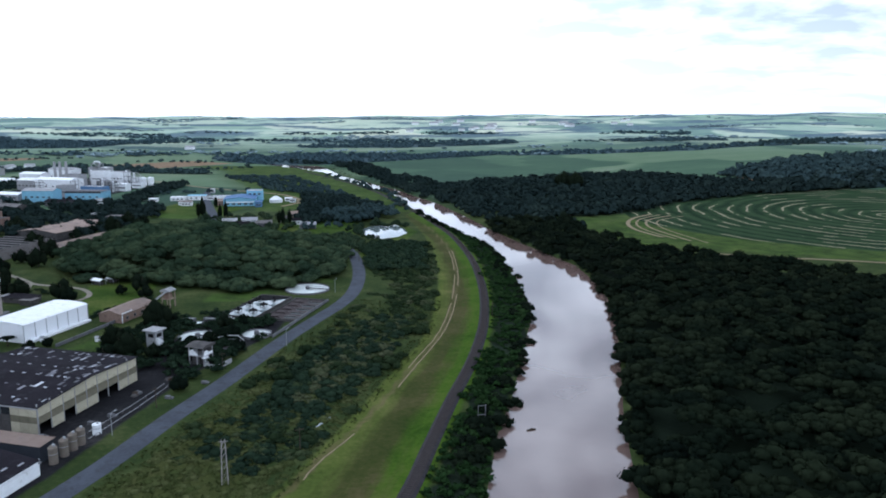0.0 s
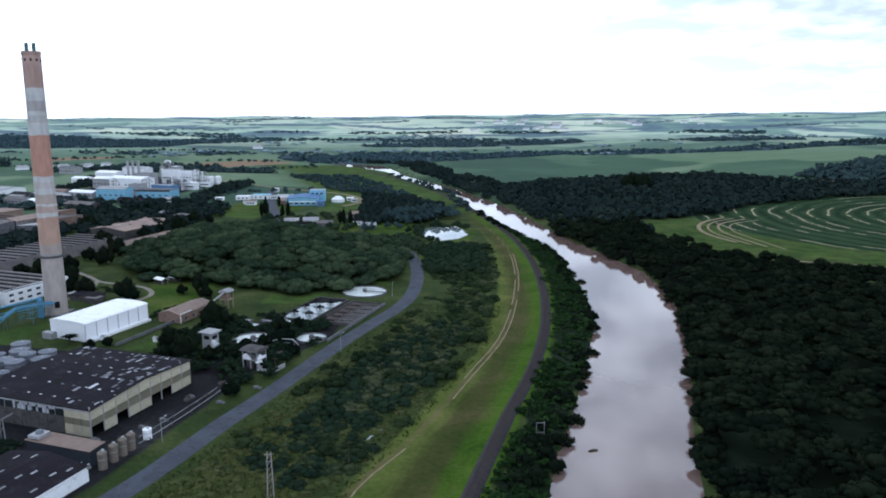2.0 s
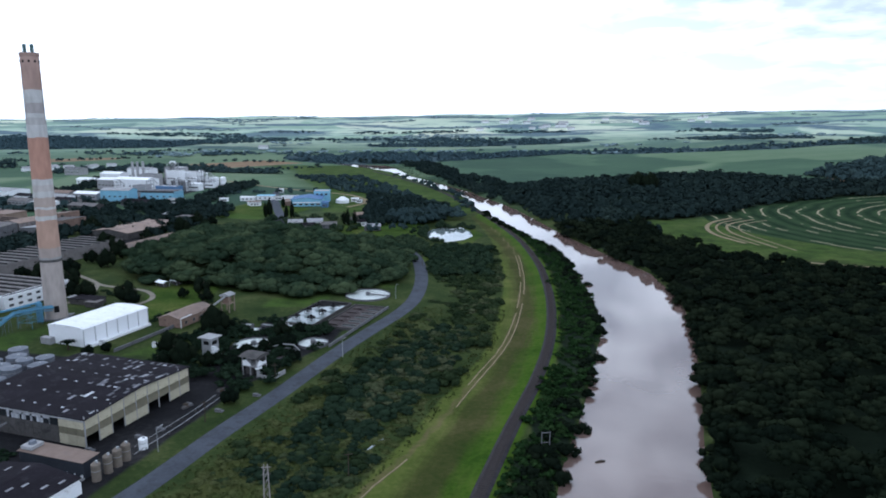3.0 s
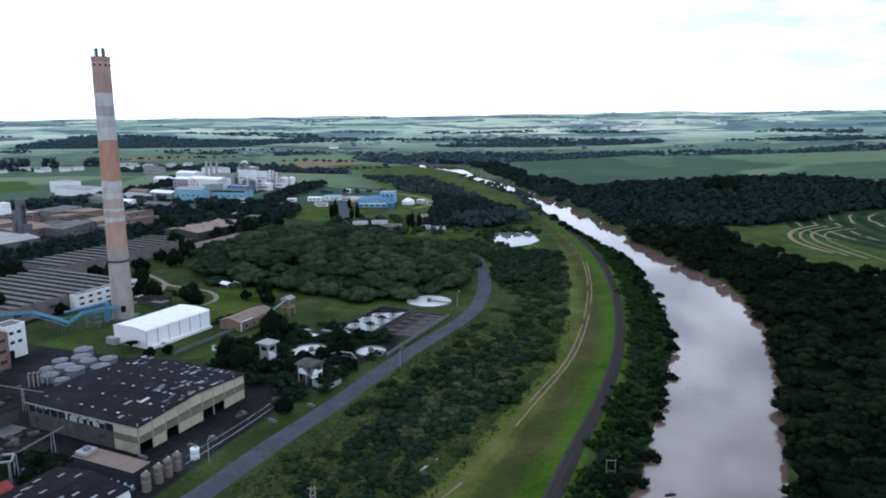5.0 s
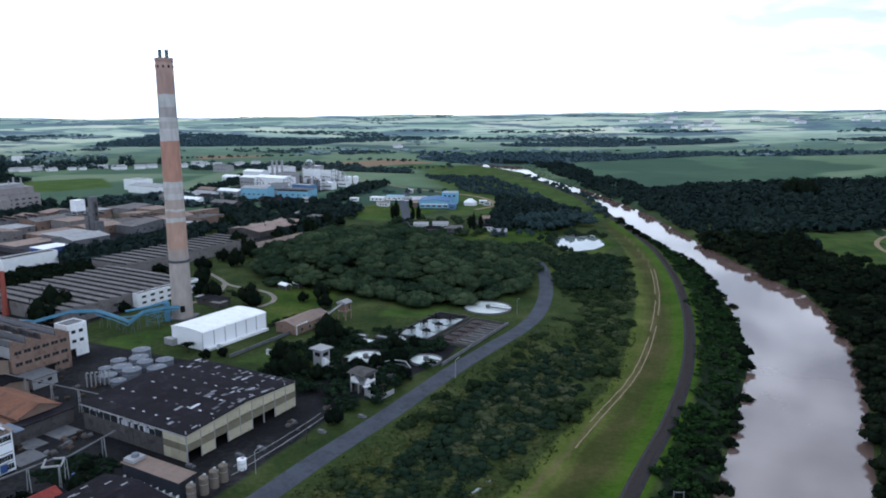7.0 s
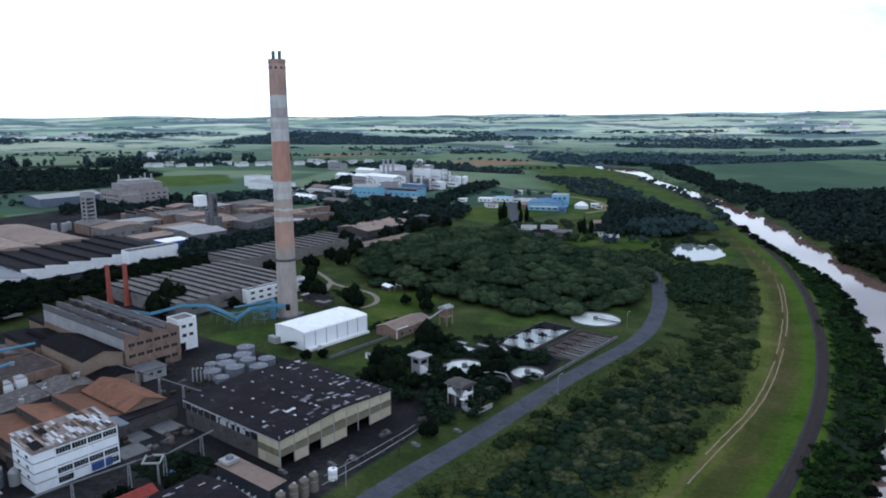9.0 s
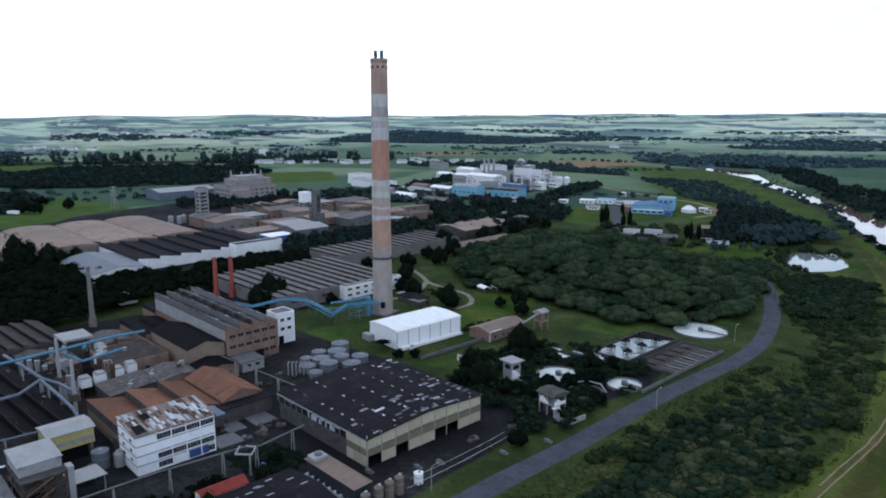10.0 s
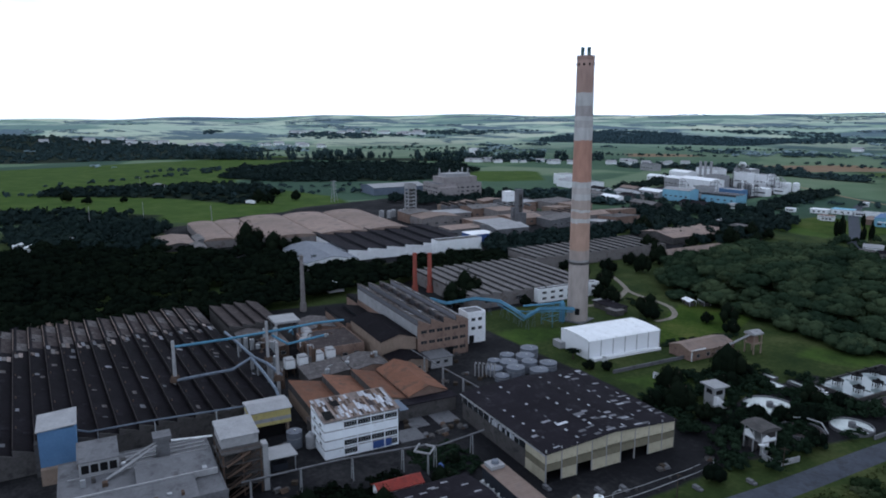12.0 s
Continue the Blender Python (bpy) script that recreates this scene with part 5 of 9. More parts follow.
    keep = np.array([noise.noise((p / 520, q / 210, 6.0)) + 0.45 * noise.noise((p / 120, q / 80, 4.0)) > 0.2 for p, q in zip(x, y)])
    thicket("far_wood", np.column_stack([x, y])[keep][:2600], (7, 13), (0.4, 0.7), THIN, M["farwood"], "long wooded ridges beyond the fields, blued by painted haze", "wood", sink=0.15)
    # hedges and copses over the hills
    r, a = np.sqrt(RNG.uniform(1.6e6, 1.7e7, 60000)), RNG.uniform(-1.35, 1.0, 60000)
    x, y = r * np.sin(a), r * np.cos(a)
    keep = np.array([noise.noise((p / 420, q / 230, 2.0)) + 0.5 * noise.noise((p / 110, q / 90, 4.0)) > 0.42 for p, q in zip(x, y)])
    pts = np.column_stack([x, y])[keep][:2800]
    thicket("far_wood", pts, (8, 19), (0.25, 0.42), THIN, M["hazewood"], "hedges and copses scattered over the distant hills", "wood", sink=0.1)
    # tufts of rough grass
    pts = scatter([(-110, 105), (30, 105), (30, 330), (-110, 330)], 5000, 0.9, lambda x, y: (x > rx(y) + 5) & (x < lx(y) + 3))
    tuft = [crown(14, 2, 120 + i, 0.34, core=False, flat=0.8) for i in range(4)]
    thicket("grass_tufts", pts, (0.35, 0.9), (0.5, 0.9), tuft, M["tuft"], "tufts of rough yellow-green grass", "grass", tone=(0.0, 0.8), sink=0.2, tone_scale=12)


build_plants()


# ---- buildings ----
def walls_box(w, d, h, t=0.3):
    """Four walls with thickness, standing from -w/2 to w/2 and -d/2 to d/2."""
    b = B()
    b.box(-w / 2, w / 2, -d / 2, -d / 2 + t, 0, h)
    b.box(-w / 2, w / 2, d / 2 - t, d / 2, 0, h)
    b.box(-w / 2, -w / 2 + t, -d / 2 + t, d / 2 - t, 0, h)
    b.box(w / 2 - t, w / 2, -d / 2 + t, d / 2 - t, 0, h)
    return b


def slab_roof(w, d, h, over=0.4, thick=0.25):
    return B().box(-w / 2 - over, w / 2 + over, -d / 2 - over, d / 2 + over, h + 0.004, h + thick)


def gable_profile(half, h, rise, over=0.4, t=0.18):
    s = rise / half
    return [(-half - over, h - over * s), (0, h + rise), (half + over, h - over * s), (half + over, h - over * s + t), (0, h + rise + t), (-half - over, h - over * s + t)]


def add_windows(parent, face, w, d, rows, n, size, margin=1.0, glass=None, frame_mat=None, proud=0.05):
    """Rows of framed windows on one face: each a window with its pane."""
    glass, frame_mat = glass or M["glass"], frame_mat or M["palecon"]
    ww, wh = size
    span = (d if face in "ew" else w) - 2 * margin
    fb = B()
    fr = 0.09
    fb.box(-ww / 2 - fr, ww / 2 + fr, -proud, 0.02, -fr, 0)
    fb.box(-ww / 2 - fr, ww / 2 + fr, -proud, 0.02, wh, wh + fr)
    fb.box(-ww / 2 - fr, -ww / 2, -proud, 0.02, 0, wh)
    fb.box(ww / 2, ww / 2 + fr, -proud, 0.02, 0, wh)
    k = max(1, round(ww / 1.3))
    for i in range(1, k):
        x = -ww / 2 + ww * i / k
        fb.box(x - 0.04, x + 0.04, -proud, 0.02, 0, wh)
    fm = mesh("window", fb.v, fb.f, frame_mat)
    pb = B().box(-ww / 2, ww / 2, -0.015, 0.02, 0, wh)
    pm = mesh("pane", pb.v, pb.f, glass)
    for z in rows:
        for i in range(n):
            u = -span / 2 + span * (i + 0.5) / n
            o = new("window", fm)
            o.parent = parent
            x, y, rz = {"s": (u, -d / 2, 0), "n": (u, d / 2, 180), "e": (w / 2, u, 90), "w": (-w / 2, u, -90)}[face]
            o.location, o.rotation_euler = (x, y, z), (0, 0, radians(rz))
            q = new("pane", pm)
            q.parent = o


def building(name, x0, x1, y0, y1, h, wall, roof, kind, label, category, group="", rise=1.5, bays=1, axis="x", wins=(), where="works", rot=0.0, rlabel="", glaze=None):
    """A plain building on the works grid (or in the world): walls, a roof of its kind, windows."""
    cx, cy, w, d = (x0 + x1) / 2, (y0 + y1) / 2, x1 - x0, y1 - y0
    if where == "works":
        ob = works(name, cx, cy, label, category, group, rot)
    else:
        ob = thing(name, cx, cy, label, category, group, rot, float(height(cx, cy)))
    part("wall", walls_box(w, d, h), wall, ob)
    if kind == "flat":
        part("roof", B().box(-w / 2 + 0.3, w / 2 - 0.3, -d / 2 + 0.3, d / 2 - 0.3, h - 0.6, h - 0.25), roof, ob, rlabel)
    elif kind == "slab":
        part("roof", slab_roof(w, d, h), roof, ob, rlabel)
    elif kind == "gable":
        half = (d if axis == "x" else w) / 2
        ln = (w if axis == "x" else d) / 2
        part("roof", B().prism(gable_profile(half, h, rise), axis, -ln - 0.4, ln + 0.4), roof, ob, rlabel)
        for e in (-1, 1):
            a = e * (ln - 0.15)
            part("gable_wall", B().prism([(-half, h), (half, h), (0, h + rise - 0.02)], axis, a - 0.15, a + 0.15), wall, ob)
    elif kind == "mono":
        prof = [(-d / 2 - 0.3, h), (d / 2 + 0.3, h + rise), (d / 2 + 0.3, h + rise + 0.18), (-d / 2 - 0.3, h + 0.18)] if axis == "x" else [(-w / 2 - 0.3, h), (w / 2 + 0.3, h + rise), (w / 2 + 0.3, h + rise + 0.18), (-w / 2 - 0.3, h + 0.18)]
        ln = (w if axis == "x" else d) / 2
        part("roof", B().prism(prof, axis, -ln - 0.3, ln + 0.3), roof, ob, rlabel)
        g = B()
        for e in (-1, 1):
            a = e * (ln - 0.15)
            hw = (d if axis == "x" else w) / 2
            g.prism([(-hw, h - 0.01), (hw, h - 0.01), (hw, h + rise - 0.05)], axis, a - 0.15, a + 0.15)
        hw = (d if axis == "x" else w) / 2
        g.box(-ln, ln, hw - 0.3, hw, h, h + rise - 0.05) if axis == "x" else g.box(hw - 0.3, hw, -ln, ln, h, h + rise - 0.05)
        part("upper_wall", g, wall, ob)
    elif kind == "step":
        hw, ln = d / 2, w / 2
        part("roof", B().prism([(-hw, h + rise), (hw + 0.3, h), (hw + 0.3, h + 0.16), (-hw - 0.1, h + rise + 0.16)], "x", -ln - 0.3, ln + 0.3), roof, ob, rlabel)
        part("step_wall", B().box(-ln, ln, -hw - 0.02, -hw + 0.25, h - 0.2, h + rise - 0.05), M["darkcon"], ob, "dark clerestory step")
        for e in (-1, 1):
            a = e * (ln - 0.15)
            part("gable_wall", B().prism([(-hw, h - 0.01), (hw, h - 0.01), (-hw, h + rise - 0.05)], "x", a - 0.15, a + 0.15), wall, ob)
    elif kind in ("saw", "vault"):
        span = d if axis == "x" else w
        ln = (w if axis == "x" else d) / 2
        p = span / bays
        if kind == "saw":
            prof = [(-p / 2, h), (p / 2, h), (p / 2, h + 0.14), (-p / 2 + 0.25, h + rise + 0.12), (-p / 2, h + rise)]
        else:
            k = 10
            prof = [(-p / 2, h), (p / 2, h)] + [(p / 2 * math.cos(math.pi * i / k), h + 0.1 + rise * math.sin(math.pi * i / k)) for i in range(k + 1)]
        b = B().prism(prof, axis, -ln - 0.2, ln + 0.2)
        me = mesh("roof_bay", b.v, b.f, roof, kind == "vault" and False)
        if kind == "saw":
            gb = B()
            if axis == "x":
                gb.box(-ln + 0.4, ln - 0.4, -p / 2 - 0.05, -p / 2 - 0.01, h + 0.35, h + rise - 0.25)
            else:
                gb.box(-p / 2 - 0.05, -p / 2 - 0.01, -ln + 0.4, ln - 0.4, h + 0.35, h + rise - 0.25)
            gm = mesh("glazing", gb.v, gb.f, glaze or M["glass"])
        if kind == "saw":
            eb = B().prism([(q[0], q[1] - 0.03) for q in prof[1:]] + [(-p / 2, h - 0.3), (p / 2, h - 0.3)][:1], axis, ln + 0.2, ln + 0.42)
            em = mesh("gable_wall", eb.v, eb.f, wall)
        for i in range(bays):
            o = new("roof_bay", me)
            o.parent = ob
            u = -span / 2 + p * (i + 0.5)
            o.location = (0, u, 0) if axis == "x" else (u, 0, 0)
            if kind == "saw":
                q = new("glazing", gm)
                q.parent = o
                q = new("gable_wall", em)
                q.parent = o
    for face, rows, n, size in wins:
        add_windows(ob, face, w, d, rows, n, size)
    return ob


def build_chimney():
    o = thing("chimney", -190.3, 302.9, "tall tapering concrete chimney with faded orange and white bands", "chimney", rot=10)
    grey, org, wht, dk = (0.36, 0.315, 0.29), (0.42, 0.24, 0.18), (0.50, 0.49, 0.48), (0.30, 0.29, 0.29)
    bands = [(25.2, grey), (27.0, dk), (31.5, (0.36, 0.30, 0.27)), (43, (0.42, 0.28, 0.215)), (45, wht), (47.5, (0.42, 0.32, 0.27)), (48.6, wht), (53, (0.40, 0.33, 0.29)), (55, wht), (58, (0.46, 0.42, 0.4)),
             (60.5, wht), (77.5, org), (83, wht), (85.5, (0.42, 0.40, 0.39)), (87.5, wht), (92, (0.36, 0.33, 0.32)), (94, (0.47, 0.46, 0.45)), (97, wht), (120, (0.37, 0.255, 0.215))]
    m = band_mat("chimney_paint", [(t, c) for t, c in bands], 0.09)
    b = B()
    n = 28
    zs = [0, 4, 15, 30, 50, 70, 90, 105, 111.2]
    rr = lambda z: 4.5 - 0.95 * (z / 112) ** 0.85
    for z in zs:
        b.v += [(rr(z) * math.cos(2 * math.pi * i / n), rr(z) * math.sin(2 * math.pi * i / n), z) for i in range(n)]
    for k in range(len(zs) - 1):
        b.f += [(k * n + i, k * n + (i + 1) % n, (k + 1) * n + (i + 1) % n, (k + 1) * n + i) for i in range(n)]
    b.f.append(tuple((len(zs) - 1) * n + i for i in range(n)))
    part("shaft", b, m, o, "", True)
    r = B().tube(0, 0, 110.6, 112, 3.75, 3.75, n)
    part("rim", r, m, o)
    part("collar", B().tube(0, 0, 25.4, 26.4, rr(26) + 0.25, rr(26) + 0.25, n), M["darkcon"], o, "dark concrete collar")
    for dx in (-1.7, 1.2):
        part("flue", B().tube(dx, 0.3, 111.9, 115.4, 0.75, 0.75, 12), mat("flue_copper", (0.09, 0.14, 0.145), 0.6, 0.8, 0.2), o, "green-grey metal flue")
    for i in range(10):
        a = 2 * math.pi * i / 10
        v = B().box(-0.35, 0.35, -0.12, 0.12, 108.0, 109.0)
        q = part("vent", v, M["dark"], o)
        q.location, q.rotation_euler = (3.62 * math.cos(a), 3.62 * math.sin(a), 0), (0, 0, a + math.pi / 2)
    # no hole is cut; a dark block paints the opening's shade
    q = part("opening", B().box(-1.0, 1.0, -0.4, 0.4, 3.5, 6.3), M["dark"], o, "square dark block for the flue opening")
    a = math.atan2(50 - 303, 0 + 190) - radians(10)
    q.location, q.rotation_euler = (4.3 * math.cos(a), 4.3 * math.sin(a), 0), (0, 0, a + math.pi / 2)
    part("plinth", B().box(-5.4, 5.4, -5.4, 5.4, 0, 0.5), M["concrete"], o)


build_chimney()


def build_hall():
    """The big dark-roofed hall with its cream panel front."""
    w, d, h, rise = 43.0, 42.5, 7.9, 1.4
    o = works("factory_hall", -21.3, 20, "wide factory hall, patched dark roof, cream and olive panel front", "factory hall")
    part("roof", B().prism(gable_profile(d / 2, h, rise, 0.5), "x", -w / 2 - 0.5, w / 2 + 0.5), M["darkroof"], o, "dark weathered sheet roof")
    for e in (-1, 1):
        a = e * (w / 2 - 0.2)
        part("gable_wall", B().prism([(-d / 2, h - 0.02), (d / 2, h - 0.02), (0, h + rise - 0.04)], "x", a - 0.15, a + 0.15), M["cream"], o)
    part("wall", B().box(-w / 2, w / 2, d / 2 - 0.3, d / 2, 0, h).box(-w / 2, -w / 2 + 0.3, -d / 2, d / 2 - 0.3, 0, h), M["darkcon"], o, "sooty rear walls")
    # front: panels between posts, three bands, doorways left open
    n = 9
    bay = d / n
    pan = B().box(0, 0.25, -bay / 2 + 0.09, bay / 2 - 0.09, 0, 1)
    hi, lo, band = (mesh("panel", [(x, y, z * k) for x, y, z in pan.v], pan.f, mt) for k, mt in ((3.0, M["cream"]), (2.9, M["cream"]), (1.9, M["olive"])))
    post = B().box(-0.05, 0.33, -0.09, 0.09, 0, h + 1.0)
    pm = mesh("post", post.v, post.f, M["palecon"])
    open_bays = {0, 2, 5, 6}
    for i in range(n):
        y = -d / 2 + bay * (i + 0.5)
        top = rise * (1 - abs(y) / (d / 2))
        for me, z in ((hi, 5.0 + top * 0.6), (band, 3.05), (lo, 0.1)):
            if z < 4 and i in open_bays and z < 1:
                continue
            if i in open_bays and z > 3 and z < 4:
                k = new("panel", band)
            else:
                k = new("panel", me)
            k.parent = o
            k.location = (w / 2 - 0.28, y, z)
        k = new("post", pm)
        k.parent = o
        k.location = (w / 2 - 0.28, y - bay / 2 + 0.05, 0)
    part("lintel", B().box(w / 2 - 0.5, w / 2 - 0.3, -d / 2, d / 2, 4.9, h), M["olive"], o)
    part("inner_floor", B().box(-w / 2 + 0.4, w / 2, -d / 2 + 0.4, d / 2 - 0.4, 0.0, 0.08), M["dark"], o, "near-black floor inside the hall")
    # side: two cream bays, then grimy windows with broken panes
    sb = 14
    sw = w / sb
    for i in range(sb):
        x = w / 2 - sw * (i + 0.5)
        mt = M["cream"] if i < 3 else M["darkcon"]
        for z0, z1, m2 in ((0.05, 3.0, mt), (3.05, 4.95, M["olive"] if i < 3 else M["darkcon"])):
            part("panel", B().box(x - sw / 2 + 0.06, x + sw / 2 - 0.06, -d / 2, -d / 2 + 0.25, z0, z1), m2, o)
        if i < 3:
            part("panel", B().box(x - sw / 2 + 0.06, x + sw / 2 - 0.06, -d / 2, -d / 2 + 0.25, 5.0, h - 0.05), mt, o)
        else:
            for k in range(4):
                for r2 in range(2):
                    px = x - sw / 2 + sw * (k + 0.5) / 4
                    pz = 5.05 + 1.45 * r2
                    lit = RNG.uniform() < (0.62 if 3 < i < 9 else 0.12)
                    part("pane", B().box(px - sw / 8 + 0.04, px + sw / 8 - 0.04, -d / 2 + 0.05, -d / 2 + 0.12, pz, pz + 1.38), M["bright"] if lit else M["glass"], o)
            part("mullion", B().box(x - sw / 2 - 0.04, x - sw / 2 + 0.06, -d / 2 - 0.02, -d / 2 + 0.2, 4.95, h), M["steel"], o)
    part("gutter", B().box(-w / 2 - 0.3, w / 2 + 0.3, -d / 2 - 0.75, -d / 2 - 0.45, h - 0.35, h - 0.1), M["palecon"], o)
    # skylights and patches on the roof
    s = rise / (d / 2)
    tilt = math.atan(s)

    def on_roof(nm, x, y, sx, sy, mt):
        q = part(nm, B().box(-sx / 2, sx / 2, -sy / 2, sy / 2, 0, 0.06), mt, o)
        q.location = (x, y, h + 0.2 + rise * (1 - abs(y) / (d / 2)))
        q.rotation_euler = (tilt if y < 0 else -tilt, 0, 0)

    for i in range(9):
        for j in range(6):
            if RNG.random() < 0.8:
                on_roof("skylight", -w / 2 + 3 + i * 4.7 + RNG.uniform(-0.4, 0.4), -d / 2 + 4 + j * 7.3, RNG.uniform(0.8, 1.3), RNG.uniform(0.35, 0.6), M["bright"] if RNG.random() < 0.7 else M["patch"])
    for i in range(46):
        near = i < 34
        x = RNG.normal(15, 4.5) if near else RNG.uniform(-20, 12)
        y = RNG.normal(2, 10) if near else RNG.normal(16, 3)
        on_roof("roof_patch", float(np.clip(x, -20, 20.3)), float(np.clip(y, -20, 20)), RNG.uniform(0.5, 1.1), RNG.uniform(1.0, 3.4), M["bright"] if i % 6 == 0 else M["patch"])


build_hall()


def build_white_hall():
    w, d, h = 18.0, 33.0, 7.0
    o = thing("storage_tent", -159.2, 283.5, "long white sheet-clad storage hall with shallow curved roof", "storage hall", rot=-17)
    part("wall", walls_box(w, d, h), M["whitemetal"], o)
    k = 8
    prof = [(-w / 2 - 0.15, h - 0.05), (w / 2 + 0.15, h - 0.05)] + [(w / 2 * 1.02 * math.cos(math.pi * i / k), h + 0.1 + 0.9 * math.sin(math.pi * i / k)) for i in range(k + 1)]
    part("roof", B().prism(prof, "y", -d / 2 - 0.2, d / 2 + 0.2), M["white"], o, "white membrane roof")
    for i in range(7):
        y = -d / 2 + d * i / 6
        part("rib", B().box(w / 2, w / 2 + 0.12, y - 0.12, y + 0.12, 0.2, h - 0.1), M["palecon"], o)
        part("seam", B().prism([(w / 2 * 1.03 * math.cos(math.pi * i2 / k), h + 0.12 + 0.91 * math.sin(math.pi * i2 / k)) for i2 in range(k + 1)] + [(0, h)], "y", y - 0.06, y + 0.06), M["white"], o)
    part("apron", B().box(w / 2, w / 2 + 2.4, -d / 2 + 1, d / 2 - 1, 0, 0.9), M["white"], o, "low white loading kerb")
    part("lean_to", B().box(-w / 2 - 2, -w / 2 + 3, -d / 2 - 2.4, -d / 2, 0, 2.6), M["palecon"], o)


build_white_hall()


def build_office():
    """The white four-storey block with its broken sheet roof."""
    w, d, h = 12.0, 21.0, 10.6
    o = works("office_block", -42.3, -35.5, "white four-storey works office under a broken sheet roof", "office building")
    part("wall", walls_box(w, d, h), M["chalk"], o, "white painted walls")
    part("roof", B().prism([(-w / 2 - 0.5, h + 1.5), (w / 2 + 0.6, h + 0.1), (w / 2 + 0.6, h + 0.25), (-w / 2 - 0.5, h + 1.65)], "y", -d / 2 - 0.4, d / 2 + 0.4), M["roofsheet"], o, "rusty broken sheet roof")
    g = B()
    for e in (-1, 1):
        a = e * (d / 2 - 0.2)
        g.prism([(-w / 2, h - 0.02), (w / 2, h - 0.02), (-w / 2, h + 1.4)], "y", a - 0.14, a + 0.14)
    g.box(-w / 2, -w / 2 + 0.3, -d / 2, d / 2, h, h + 1.4)
    part("upper_wall", g, M["chalk"], o)
    tilt = math.atan(1.4 / (w + 1.1))
    strips = ("roofsheet", "bright", "tanroof", "oldroof", "roofsheet", "bright", "rust")
    for i in range(31):
        y, x = -d / 2 + 0.1 + i * 0.68, -w / 2
        while x < w / 2 - 0.6:
            ln = min(RNG.uniform(1.2, 4.2), w / 2 + 0.5 - x)
            if RNG.random() < 0.86:
                q = part("roof_sheet", B().box(0, ln - 0.08, -0.31, 0.31, 0, 0.05), M[strips[int(RNG.integers(7))]], o)
                q.location = (x, y, h + 0.32 + 1.4 * (w / 2 - x) / (w + 1.1) + RNG.uniform(0, 0.08))
                q.rotation_euler = (RNG.uniform(-0.04, 0.04), tilt + RNG.uniform(-0.02, 0.02), RNG.uniform(-0.03, 0.03))
            x += ln
    for x, y, sx, sy in ((-2, -5, 1.6, 1.2), (3.4, -8.6, 2.2, 1.3)):
        # dark sheet on the roof, shade of a hole put into colour
        q = part("roof_hole", B().box(-sx, sx, -sy, sy, 0, 0.04), M["dark"], o, "dark sheet for a hole in the roof")
        q.location = (x, y, h + 0.42 + 1.4 * (w / 2 - x) / (w + 1.1))
        q.rotation_euler = (0, tilt, 0)
    for z, hh in ((8.3, 1.45), (3.1, 1.45), (0.6, 1.5)):
        for i in range(4):
            y0 = -d / 2 + 5.2 + i * 3.9
            if z < 1 and i in (1, 2):
                continue
            q = part("window", B().box(w / 2 - 0.02, w / 2 + 0.05, y0 + 0.2, y0 + 3.75, z, z + hh), M["glass"], o, "dark ribbon window")
            for k in range(1, 5):
                part("mullion", B().box(w / 2 + 0.05, w / 2 + 0.09, y0 + 0.2 + 0.71 * k - 0.02, y0 + 0.2 + 0.71 * k + 0.02, z, z + hh), M["chalk"], q)
    add_windows(o, "s", w, d, (8.2, 5.6, 3.0), 2, (1.6, 0.9), 1.0, frame_mat=M["chalk"])
    for z in (2.6, 5.2, 7.8, 10.3):
        part("string_course", B().box(w / 2, w / 2 + 0.12, -d / 2, d / 2, z - 0.12, z + 0.12).box(-w / 2, w / 2 + 0.12, -d / 2 - 0.12, -d / 2, z - 0.12, z + 0.12), M["palecon"], o)
    for i in range(5):
        y = -d / 2 + 5.2 + i * 3.9
        part("pilaster", B().box(w / 2, w / 2 + 0.2, y - 0.14, y + 0.14, 0, h), M["chalk"], o)
    part("blue_panel", B().box(w / 2 + 0.02, w / 2 + 0.14, 3.0, 8.4, 0.3, 2.4), M["bluebanner"], o, "blue painted ground-floor panel")
    part("canopy", B().box(-w / 2 + 6, w / 2 + 1.6, d / 2, d / 2 + 2.6, h - 0.4, h - 0.2), M["slate"], o, "pale blue roof canopy")


build_office()


